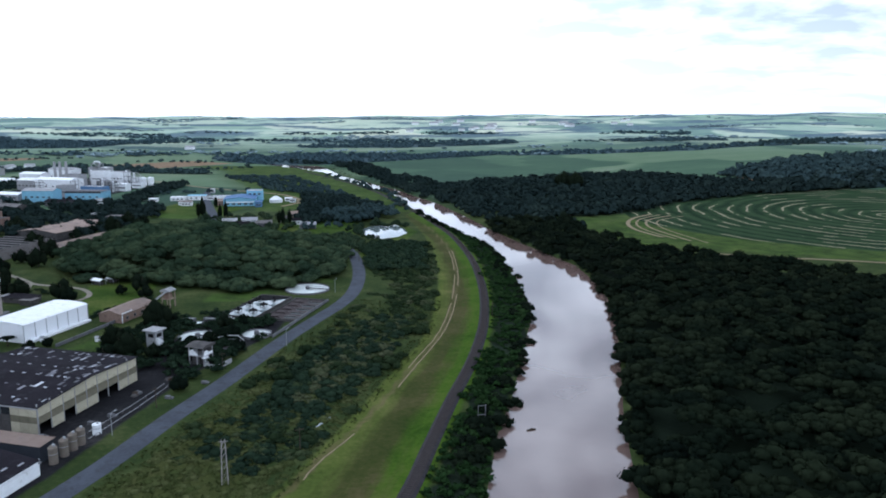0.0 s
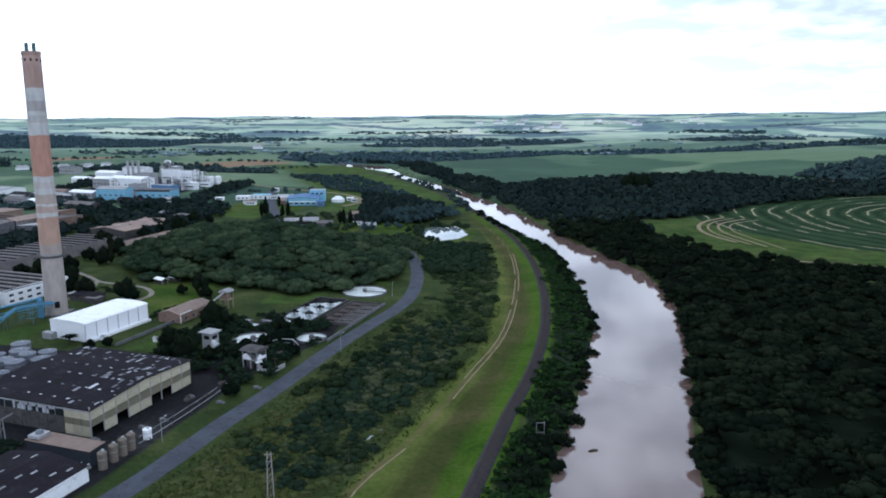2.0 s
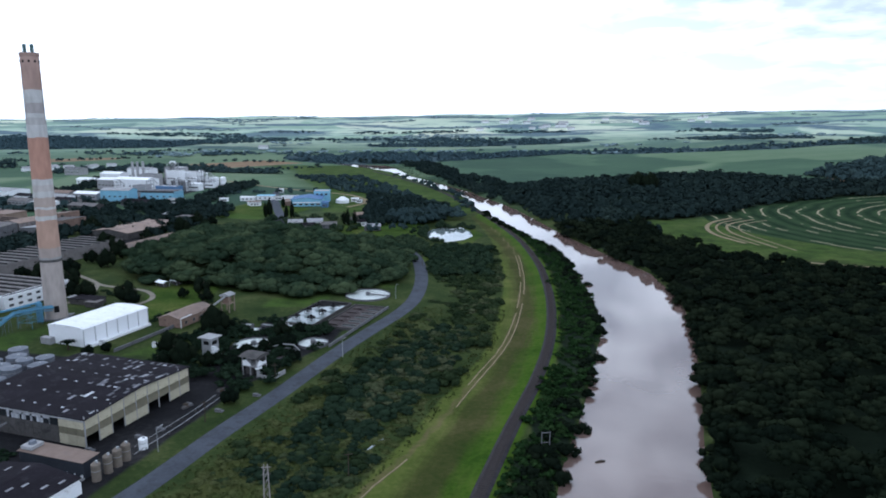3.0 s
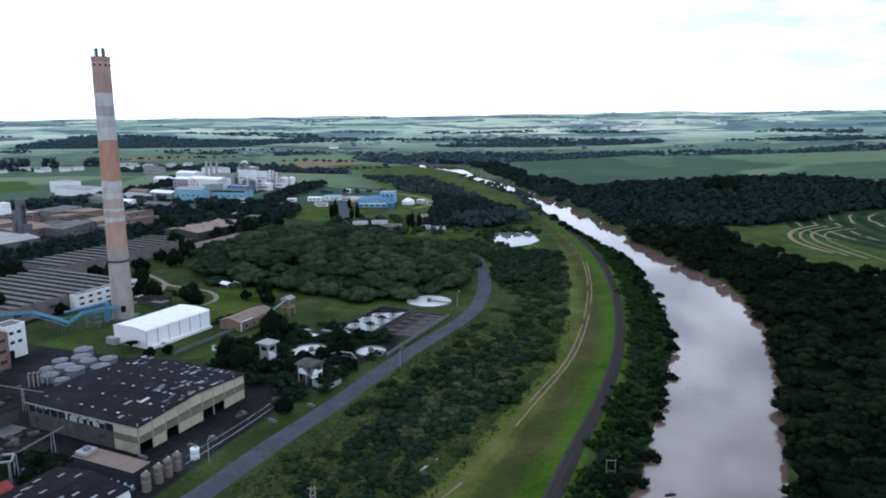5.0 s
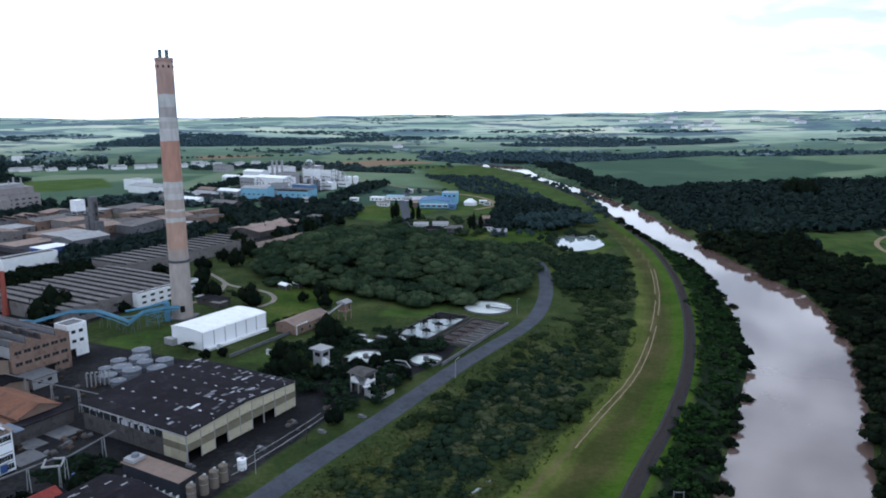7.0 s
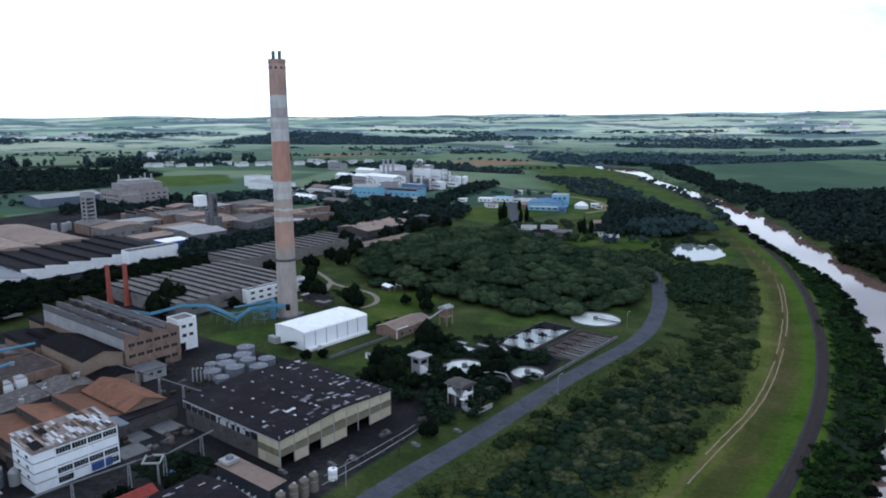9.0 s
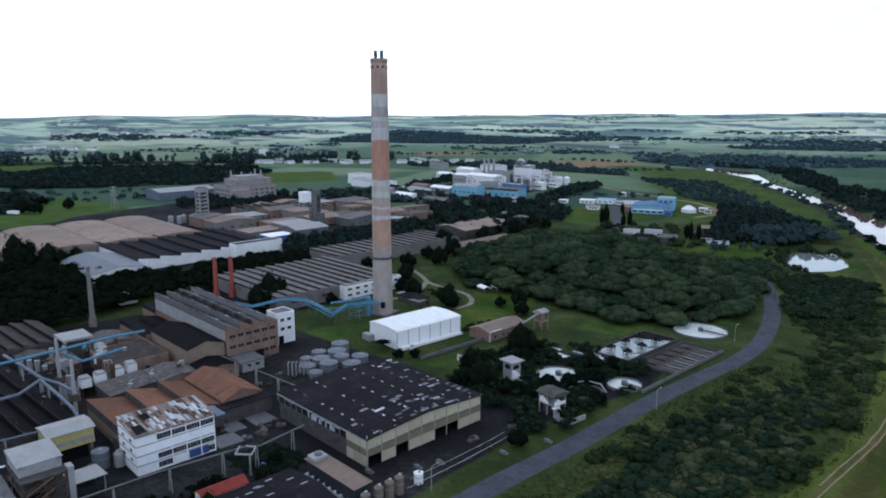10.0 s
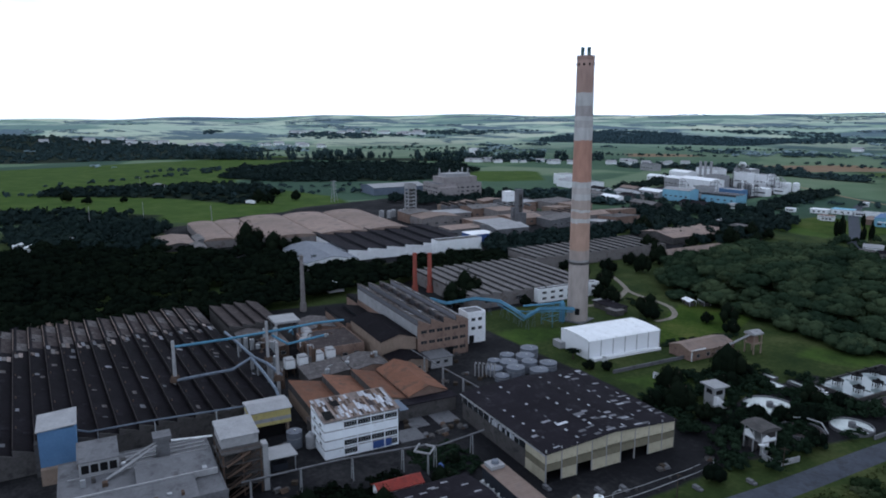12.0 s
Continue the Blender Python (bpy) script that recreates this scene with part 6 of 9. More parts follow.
def build_brick_works():
    o = building("brick_mill", -157, -94, 8, 29, 13.0, M["brick"], M["millroof"], "saw", "sooty brick mill with sawtooth roof and window rows", "mill", rise=2.3, bays=4, axis="x", rlabel="sawtooth roof bay", glaze=M["patch"])
    add_windows(o, "e", 63, 21, (2.2, 6.0, 10.0), 6, (2.4, 1.2), 0.8, frame_mat=M["tanwall"])
    # gateway shade as a dark slab on the closed wall
    part("gatehole", B().box(31.5, 31.62, 1.5, 4.0, 0.05, 3.4), M["dark"], o, "dark slab for an open gateway")
    add_windows(o, "s", 63, 21, (9.6,), 14, (2.6, 1.3), 1.0)
    part("side_render", B().box(-31, 31, -10.62, -10.52, 8.4, 13.0), M["palecon"], o, "pale rendered upper wall")
    for k in range(170):
        bay, v, x = int(RNG.integers(4)), RNG.uniform(-1.9, 1.9), RNG.uniform(-30, 30)
        q = part("roof_sheet", B().box(-RNG.uniform(0.4, 1.6), RNG.uniform(0.4, 1.6), -0.7, 0.7, 0, 0.05), (M["patch"], M["sawdark"], M["sawroof"], M["rust"], M["sawdark"], M["bright"])[k % 6], o)
        q.location, q.rotation_euler = (x, -10.5 + 5.25 * (bay + 0.5) + v, 14.42 - v * 0.47), (-math.atan(2.5 / 5.0), 0, 0)
    for i in range(7):
        part("ridge_vent", B().box(-26 + i * 9, -23.6 + i * 9, -2.0, -1.0, 14.4, 15.7), M["oldroof"], o)
    building("brick_annex", -127, -95, -6, 7.6, 9.0, M["tanwall"], M["sawdark"], "gable", "low tan annex with dark sheet roofs", "annex", rise=2.0, axis="x", wins=(("e", (3.4,), 2, (2.0, 1.2)),))
    building("brick_annex", -154, -127.5, -8, 7.6, 6.0, M["brick"], M["sawdark"], "saw", "low sooty annex beside the mill", "annex", rise=1.6, bays=2, axis="x")
    t = building("stair_tower", -110, -102.5, 33.5, 41.5, 12.6, M["white"], M["concrete"], "flat", "white concrete stair tower with a dark slab for a doorway", "tower", wins=(("s", (5.4, 9.0), 1, (2.2, 1.2)), ("e", (5.4, 9.0), 2, (1.6, 1.1))))
    # doorway shade as a dark slab on the closed wall
    part("doorway", B().box(3.75, 3.85, -3.4, -1.2, 0.05, 3.2), M["dark"], t, "dark slab for a doorway")
    building("tan_store", -128, -106, -28, -8.4, 6.2, M["brick"], M["oldroof"], "flat", "low tan rendered store with a flat roof", "store", wins=(("e", (2.2,), 4, (1.8, 1.0)),))
    for i, (y0, y1) in enumerate(((-44, -33), (-32.9, -23), (-22.9, -14))):
        building("ochre_shed", -80, -55, y0, y1, 4.2, M["tanwall"], M["orange"], "step", "long shed with a sloping ochre tile roof", "shed", "ochre sheds", rise=2.4, axis="x")
    building("ochre_shed", -80, -54, -13.7, -1, 5.2, M["brick"], M["orange"], "gable", "brick shed with a ridged ochre tile roof", "shed", "ochre sheds", rise=2.4, axis="x", wins=(("e", (2.0,), 2, (2.0, 1.4)),))
    building("dark_store", -53.6, -49.5, -19, 0, 4.4, M["darkcon"], M["darkroof"], "slab", "dark low store beside the ochre sheds", "store")

    for x0, x1, y0, y1, h, wm, rm, kd in ((-97, -83.5, -36, -22, 4.2, "darkcon", "millroof", "mono"), (-96.5, -83, -20.5, -8, 5.0, "brick", "millroof", "gable"), (-93, -82.5, -6, 6.5, 4.6, "tanwall", "sawdark", "gable"), (-118, -107, -52, -41, 5.2, "darkcon", "sawdark", "slab"),
                                          (-150, -134, -22, -10, 4.6, "brick", "millroof", "gable"), (-172, -158, 8, 24, 6.0, "brick", "sawdark", "saw"), (-92, -84, 8.5, 17, 3.6, "palecon", "concrete", "slab"), (-135, -120, -40, -33, 4.0, "rust", "roofsheet", "mono"), (-150, -138, -48, -38, 4.4, "darkcon", "millroof", "gable")):
        building("lean_to", x0, x1, y0, y1, h, M[wm], M[rm], kd, "low sooty lean-to shed between the mill and the tanks", "shed", "works sheds", rise=1.2, bays=2, axis="x", wins=(("e", (1.6,), 2, (1.6, 1.0)),))
    for i in range(26):
        x, y = RNG.uniform(-136, -84), RNG.uniform(-50, -8)
        q = works("roof_vent", x, y, "small grey process vessel with a bent pipe", "vessel", "works vessels")
        h = RNG.uniform(5.5, 8.5)
        part("shell", B().tube(0, 0, 0, h, 0.8, 0.8, 10), M["steel"] if i % 3 else M["rust"], q)
        part("pipe", B().pipe([(0, 0, h), (0, 0, h + 0.8), (RNG.uniform(-3, 3), RNG.uniform(-3, 3), h + 0.6)], 0.18, 6), M["palecon"] if i % 2 else M["rust"], q)


build_brick_works()


def build_sheds():
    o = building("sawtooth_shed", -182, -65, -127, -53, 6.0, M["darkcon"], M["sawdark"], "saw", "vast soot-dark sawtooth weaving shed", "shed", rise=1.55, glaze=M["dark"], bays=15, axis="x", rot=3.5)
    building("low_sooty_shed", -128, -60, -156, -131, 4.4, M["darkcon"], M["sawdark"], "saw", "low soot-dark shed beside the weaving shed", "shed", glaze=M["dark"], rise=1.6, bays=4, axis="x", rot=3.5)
    pitch = 74 / 15
    slope = math.atan(1.43 / (pitch - 0.1))
    for i in range(15):
        y = -37 + pitch * (i + 0.5)

        def sheet(x, v, sx, sy, mt, lift=0.0):
            q = part("roof_sheet", B().box(-sx, sx, -sy, sy, 0, 0.05), M[mt], o)
            q.location, q.rotation_euler = (x, y + v, 6.93 + lift - v * 1.43 / pitch), (-slope, 0, 0)

        for k in range(3):
            sheet(-53 + 9.2 * k, 0.12, 4.5, 2.05, ("millroof", "oldroof", "oldroof")[(i + k) % 3])
        for k in range(int(RNG.integers(2, 4))):
            sheet(-24.5 + RNG.normal(0, 1.6) + k, -1.3 + 1.3 * k, RNG.uniform(1.6, 3.0), 0.62, ("patch", "sawroof", "roofsheet")[(i + k) % 3], 0.07)
        for k in range(7):
            sy = RNG.uniform(0.4, 1.1)
            sheet(RNG.uniform(-52, 54), RNG.uniform(-2.0 + sy, 2.0 - sy), RNG.uniform(0.4, 1.5), sy, ("darkroof", "millroof", "darkroof", "patch")[k % 4], 0.07)
        part("ridge_cap", B().box(-58, -29, y - 2.46, y - 2.26, 7.5, 7.68), M["tanroof"], o, "bleached ridge capping")
        part("ridge_cap", B().box(-29, 58, y - 2.46, y - 2.33, 7.5, 7.67), M["oldroof"], o, "worn ridge capping")
        for k in range(4):
            part("roof_vent", B().tube(-20 + 22 * k + RNG.uniform(-6, 6), y - 1.6, 7.2, 8.1, 0.2, 0.16, 8), M["rust"], o)
    building("weaving_annex", -180, -146, -51, -30, 6.0, M["darkcon"], M["oldroof"], "saw", "older brown-roofed bays beside the weaving shed", "shed", glaze=M["dark"], rise=1.5, bays=4, axis="x", rot=3.5)
    building("mill_shed", -204, -143, 57, 128, 6.2, M["greybrick"], M["sawroof"], "saw", "grey sawtooth-roofed mill shed behind the blue ducts", "shed", rise=1.25, bays=12, axis="x", wins=(("e", (2.4,), 4, (3.4, 1.6)),))
    building("mill_shed", -230, -199, 132, 230, 6.2, M["greybrick"], M["sawroof"], "saw", "long grey sawtooth-roofed shed among trees", "shed", rise=1.25, bays=15, axis="x")
    building("white_office", -142.8, -139, 92, 128, 6.6, M["white"], M["concrete"], "flat", "white stepped office front of the mill shed", "office", wins=(("e", (1.4, 4.2), 7, (2.2, 1.0)),))
    building("low_store", -252, -219, 256, 302, 4.6, M["darkcon"], M["tanroof"], "gable", "low grey-roofed store among trees", "store", rise=2.2, axis="y")
    building("long_store", -192, -179, 213, 262, 4.4, M["darkcon"], M["tanroof"], "gable", "long low pale-roofed store among trees", "store", rise=1.8, axis="y")
    building("white_factory", -345, -271, 44, 132, 5.4, M["white"], M["darkroof"], "saw", "white-walled factory under dark sawtooth roofs", "factory", rise=1.6, bays=7, axis="x")
    building("white_factory", -308, -254, 13, 43.5, 5.2, M["white"], M["tank"], "gable", "white-walled factory wing with a blue-grey roof", "factory", rise=2.6, axis="x")
    building("white_factory", -270.8, -262, 100, 132, 9.0, M["white"], M["darkcon"], "flat", "taller white factory block", "factory")
    building("vaulted_warehouse", -436, -336, 12, 114, 5.6, M["greybrick"], M["tanroof"], "vault", "broad warehouse under three tan barrel vaults", "warehouse", rise=2.4, bays=3, axis="x")
    building("vaulted_warehouse", -434, -352, -27, 11.8, 5.0, M["greybrick"], M["tanroof"], "vault", "lower warehouse under two tan barrel vaults", "warehouse", rise=1.7, bays=2, axis="x")
    building("low_store", -391, -352, -54, -33, 4.0, M["darkcon"], M["tanroof"], "gable", "low tan-roofed store at the wood's edge", "store", rise=1.6, axis="x")


build_sheds()


def stack(x, y, h, r0, r1, material, label, name="stack"):
    o = thing(name, x, y, label, "stack", rot=0)
    part("shaft", B().tube(0, 0, 0, h, r0, r1, 16), material, o, "", False)
    part("rim", B().tube(0, 0, h - 0.7, h + 0.1, r1 + 0.18, r1 + 0.18, 16), material, o)
    part("plinth", B().tube(0, 0, 0, 0.16 * h, r0 + 0.4, r0 + 0.25, 12), material, o)
    return o


stack(-275.5, 281, 20, 1.25, 0.9, M["redstack"], "slim red brick stack, one of a pair")
stack(-270.5, 286.5, 20, 1.3, 0.95, M["redstack"], "slim red brick stack, one of a pair")
stack(-283, 221, 26, 1.15, 0.75, M["greybrick"], "slim weathered concrete stack on a broad base")


# ---- tanks, silos, pipes of the old works ----
def tank(lx, ly, r, h, material, label, name="storage_tank", group="", where="works", dome=0.4):
    o = works(name, lx, ly, label, "tank", group) if where == "works" else thing(name, lx, ly, label, "tank", group, 0, float(height(lx, ly)))
    part("shell", B().tube(0, 0, 0, h, r, r, 20), material, o)
    part("lid", B().tube(0, 0, h + 0.002, h + dome, r + 0.06, r * 0.3, 20), material, o)
    part("hoop", B().tube(0, 0, h * 0.62, h * 0.62 + 0.15, r + 0.05, r + 0.05, 20, False), M["steel"], o)
    part("manhole", B().tube(r * 0.3, 0, h + dome * 0.6, h + dome + 0.25, 0.35, 0.35, 8), M["steel"], o)
    return o


for lx, ly, r, h in ((-70, 26, 3.2, 3.0), (-71.5, 33, 3.4, 3.9), (-64.6, 31.5, 3.3, 4.6), (-63.2, 25.2, 2.6, 2.6), (-72.5, 40.6, 3.5, 5.0), (-60.6, 38.5, 3.4, 3.6), (-78, 46, 3.4, 5.4), (-65, 45.5, 3.2, 3.4), (-66.4, 38.4, 2.9, 5.2), (-79, 37, 2.8, 3.4), (-77.4, 30.5, 2.4, 2.6)):
    tank(lx, ly, r * 0.96, h * 0.74, M["tank"], "weathered blue-grey steel storage tank in a cluster", group="tank cluster")
for lx, ly in ((16, -14), (15.6, -9.8), (15.4, -6.4), (15.2, -3.2)):
    tank(lx, ly, 1.1, 4.3, M["tansilo"], "stained tan upright silo beside the hall", "silo", "silos by the hall", dome=0.7)
tank(14.8, 3.4, 1.15, 2.8, M["white"], "small white upright tank beside the hall", "water_tank")
tank(-48, -51, 2.1, 4.6, M["tank"], "pale grey round tank beside the yellow building", "water_tank")
tank(-45.6, -47.2, 1.3, 3.4, M["palecon"], "small pale sphere-topped tank", "water_tank", dome=1.1)
for lx, ly, z in ((-101, -38, 6), (-102, -33, 6), (-103, -27, 6), (-105, -22, 6), (-124, -25, 6), (-128, -23.5, 6), (-132, -23, 6), (-120, -27, 6)):
    o = works("cube_tank", lx, ly, "white square process tank on a steel stand", "tank", "white cube tanks")
    part("body", B().box(-1.6, 1.6, -1.6, 1.6, 3.0, 6.0), M["white"], o)
    part("lid", B().prism([(-1.75, 6.0), (1.75, 6.0), (1.2, 6.5), (-1.2, 6.5)], "x", -1.7, 1.7), M["palecon"], o)
    for sx in (-1.3, 1.3):
        for sy in (-1.3, 1.3):
            part("leg", B().box(sx - 0.12, sx + 0.12, sy - 0.12, sy + 0.12, 0, 3.0), M["rust"], o)
o = works("stand", -104, -31, "dark steel and concrete process deck below the cube tanks", "deck")
part("deck", B().box(-5, 3, -11, 13, 2.4, 2.9), M["darkcon"], o)
for y in (-10, -4, 2, 8, 12):
    part("column", B().box(2.2, 2.7, y - 0.25, y + 0.25, 0, 2.4), M["darkcon"], o)
    part("column", B().box(-4.7, -4.2, y - 0.25, y + 0.25, 0, 2.4), M["darkcon"], o)
for i in range(6):
    o = works("vent_pipe", -71 + i * 0.9, 19 + i * 1.0, "slim pale upright vent pipe behind the hall", "pipe", "vent pipes")
    part("pipe", B().pipe([(0, 0, 0), (0, 0, 4.6), (0.4, 0, 5.1), (1.2, 0, 5.0)], 0.22, 8), M["palecon"], o)
    part("flange", B().tube(0, 0, 3.2, 3.4, 0.34, 0.34, 10), M["steel"], o)


def trestle(parent, x, y, z, wide=1.2, material=None):
    b = B()
    for s in (-1, 1):
        b.bar((x + s * wide, y, 0), (x + s * wide * 0.55, y, z), 0.22)
    b.bar((x - wide * 0.6, y, z - 0.1), (x + wide * 0.6, y, z - 0.1), 0.24)
    b.bar((x - wide * 0.9, y, z * 0.35), (x + wide * 0.7, y, z * 0.7), 0.12)
    part("trestle", b, material or M["steel"], parent)


def build_pipes():
    """Blue ducts over the weaving shed, their pale risers, and the twin duct to the chimney."""
    o = works("main_duct", -98, -52, "long sky-blue overhead duct on pale risers above the shed", "duct")
    part("duct", B().pipe([(-1, -24, 17), (0, -7, 17.4), (-1, 8, 17.6), (-2, 24, 18), (-2.6, 34, 17.5)], 0.42, 10), M["bluepipe"], o)
    part("duct", B().pipe([(-12, 18, 12), (-6, 16, 15.6), (-1.6, 14, 16.4)], 0.4, 10), M["bluepipe"], o)
    part("duct", B().pipe([(-1, 8, 16.2), (4, 12, 14.0), (-1, 26, 13.5)], 0.4, 10), M["bluepipe"], o)
    for x, y, h in ((3.6, -24, 20.5), (-0.6, 6.2, 21.5), (17, 5.2, 19.5)):
        part("riser", B().tube(x, y, 0, h, 0.6, 0.5, 12), M["palecon"], o, "pale upright riser pipe")
        part("collar", B().tube(x, y, 7.2, 9.0, 1.7, 1.2, 12), M["rust"], o)
    d = works("branch_duct", -90, -60, "grey-blue branch duct bending across the shed roof", "duct")
    part("duct", B().pipe([(1.5, -16, 9.6), (1, -8, 9.8), (1.5, 0.5, 10.2), (-6, 8, 10.4)], 0.45, 10), M["ductgrey"], d)
    part("duct", B().pipe([(-35, 5, 11.5), (-20, 6.5, 11.8), (-9, 8, 11.2), (-6.5, 9, 10.4), (-1, 12, 9.6), (10, 14, 9)], 0.5, 10), M["ductgrey"], d, "grey metal duct")
    part("duct", B().pipe([(-6, 8.2, 10.4), (8, 9, 9.8), (21, 9.4, 9.2), (24, 9.6, 7.5)], 0.48, 10), M["ductgrey"], d, "grey metal duct")
    for x, y in ((-6, 8), (-8, 9), (0, 8.7), (-20, 6.6)):
        trestle(d, x, y, 9.8, 0.8)
    e = works("edge_pipe", -62, -77, "slim grey-blue pipe along the shed's edge", "pipe")
    part("pipe", B().pipe([(-5, -33, 8), (-3, -27, 9.3), (-2.2, -24, 8.4), (-2, -10, 8.5), (1, 24, 8.6)], 0.26, 8), M["ductgrey"], e)
    for y in (-22, -8, 8, 22):
        trestle(e, -1.5 + (y + 10) * 0.07, y, 8.2, 0.5)
    c = thing("chimney_duct", 0, 0, "twin sky-blue flue ducts on trestles running to the chimney", "duct", rot=0)
    pts = [(-242, 262, 6.2), (-232, 263, 6.0), (-227.5, 277, 6.6), (-217, 281.5, 6.6), (-206.5, 279, 5.8), (-195.5, 274.5, 5.4), (-197, 285, 6.6), (-192.5, 292, 6.6), (-188, 298, 6.0)]
    for off, dz in ((0.0, 0.0), (1.3, 0.3)):
        part("duct", B().pipe([(x - off * 0.6, y + off, z + dz) for x, y, z in pts], 0.42, 10), M["bluepipe"], c)
    part("walkway", B().pipe([(x, y - 0.9, z - 0.9) for x, y, z in pts[3:]], 0.22, 4), M["bluepipe"], c, "blue lattice walkway under the ducts")
    for a, b2 in zip(pts[:-1], pts[1:]):
        for u in (0.15, 0.6):
            x, y, z = (p0 + (p1 - p0) * u for p0, p1 in zip(a, b2))
            b = B()
            for s2 in (-0.8, 0.8):
                b.bar((x + s2, y + 0.4, 0), (x + s2 * 0.5, y + 0.6, z - 0.3), 0.09)
            b.bar((x - 0.7, y + 0.4, 0.8), (x + 0.6, y + 0.5, z - 1.0), 0.07)
            part("support", b, M["ductgrey"], c)
            part("handrail", B().pipe([(a[0], a[1] - 0.9, a[2] + 1.0), (b2[0], b2[1] - 0.9, b2[2] + 1.0)], 0.06, 4), M["bluepipe"], c)
    part("spur", B().pipe([(-206, 279, 5.6), (-203, 284, 4.6), (-197, 286, 6.2)], 0.3, 8), M["bluepipe"], c)
    # scrubber by the chimney in its lattice frame
    part("scrubber", B().tube(-193.5, 296.5, 0, 8.0, 1.3, 1.3, 14).tube(-193.5, 296.5, 8.0, 9.2, 1.3, 0.5, 14), M["bluepipe"], c, "blue scrubber drum")
    frame_x, frame_y = (-196.5, -190.5), (286.5, 293.5)
    t = B()
    for u in frame_x:
        for v in frame_y:
            t.bar((u, v, 0), (u, v, 7.6), 0.14)
        for z in (2.4, 5.0, 7.5):
            t.bar((u, frame_y[0], z), (u, frame_y[1], z), 0.12)
        t.bar((u, frame_y[0], 2.4), (u, frame_y[1], 5.0), 0.09)
        t.bar((u, frame_y[1], 5.0), (u, frame_y[0], 7.5), 0.09)
    for v in frame_y:
        for z in (2.4, 5.0, 7.5):
            t.bar((frame_x[0], v, z), (frame_x[1], v, z), 0.12)
        t.bar((frame_x[0], v, 2.4), (frame_x[1], v, 5.0), 0.09)
        t.bar((frame_x[1], v, 5.0), (frame_x[0], v, 7.5), 0.09)
    part("lattice_frame", t, M["bluepipe"], c, "blue lattice frame round the ducts")
    part("duct", B().pipe([(-203, 282, 7.6), (-197, 288, 8.4), (-193.5, 296, 8.6)], 0.45, 10), M["bluepipe"], c)
    # pipe bridges of the yard
    g = works("pipe_bridge", -23, -40, "pale pipe bridge crossing the yard on steel trestles", "pipe bridge")
    part("pipe", B().pipe([(-1, -30, 6), (-1, -6, 6), (1.5, 16, 6), (3.6, 19, 6), (1, 34, 6)], 0.24, 8), M["concrete"], g)
    part("walkway", B().pipe([(-1.6, -30, 5.6), (-1.6, -6, 5.6), (0.9, 16, 5.6)], 0.34, 4), M["darkcon"], g)
    for x, y in ((-1, -28), (-1, -16), (-0.6, -3), (1, 10), (3.6, 18), (1.4, 30)):
        trestle(g, x, y, 5.8, 0.8)
    part("loop", B().pipe([(0.4, 15, 6), (3.4, 12.2, 6), (6.6, 15, 6), (3.6, 17.8, 6), (1.4, 16.2, 6)], 0.3, 6), M["palecon"], g, "square expansion loop of the pipe")
    trestle(g, 5.6, 15, 5.8, 0.4)
    part("blue_sheet", B().box(4.6, 6.4, 18.4, 19.2, 0.0, 1.8), M["bluebanner"], g, "bright blue tarpaulin at the trestle foot")
    k = works("pipe_bridge", -68, 1.5, "thin pale pipe crossing from the mill to the hall", "pipe bridge")
    part("pipe", B().pipe([(-19, 0.5, 7.4), (4, 2.6, 7.4), (26, 4.8, 7.4)], 0.2, 8), M["concrete"], k)
    for x in (-10, 2, 14):
        trestle(k, x, 1.4 + (x + 10) * 0.09, 7.1, 0.6)


build_pipes()


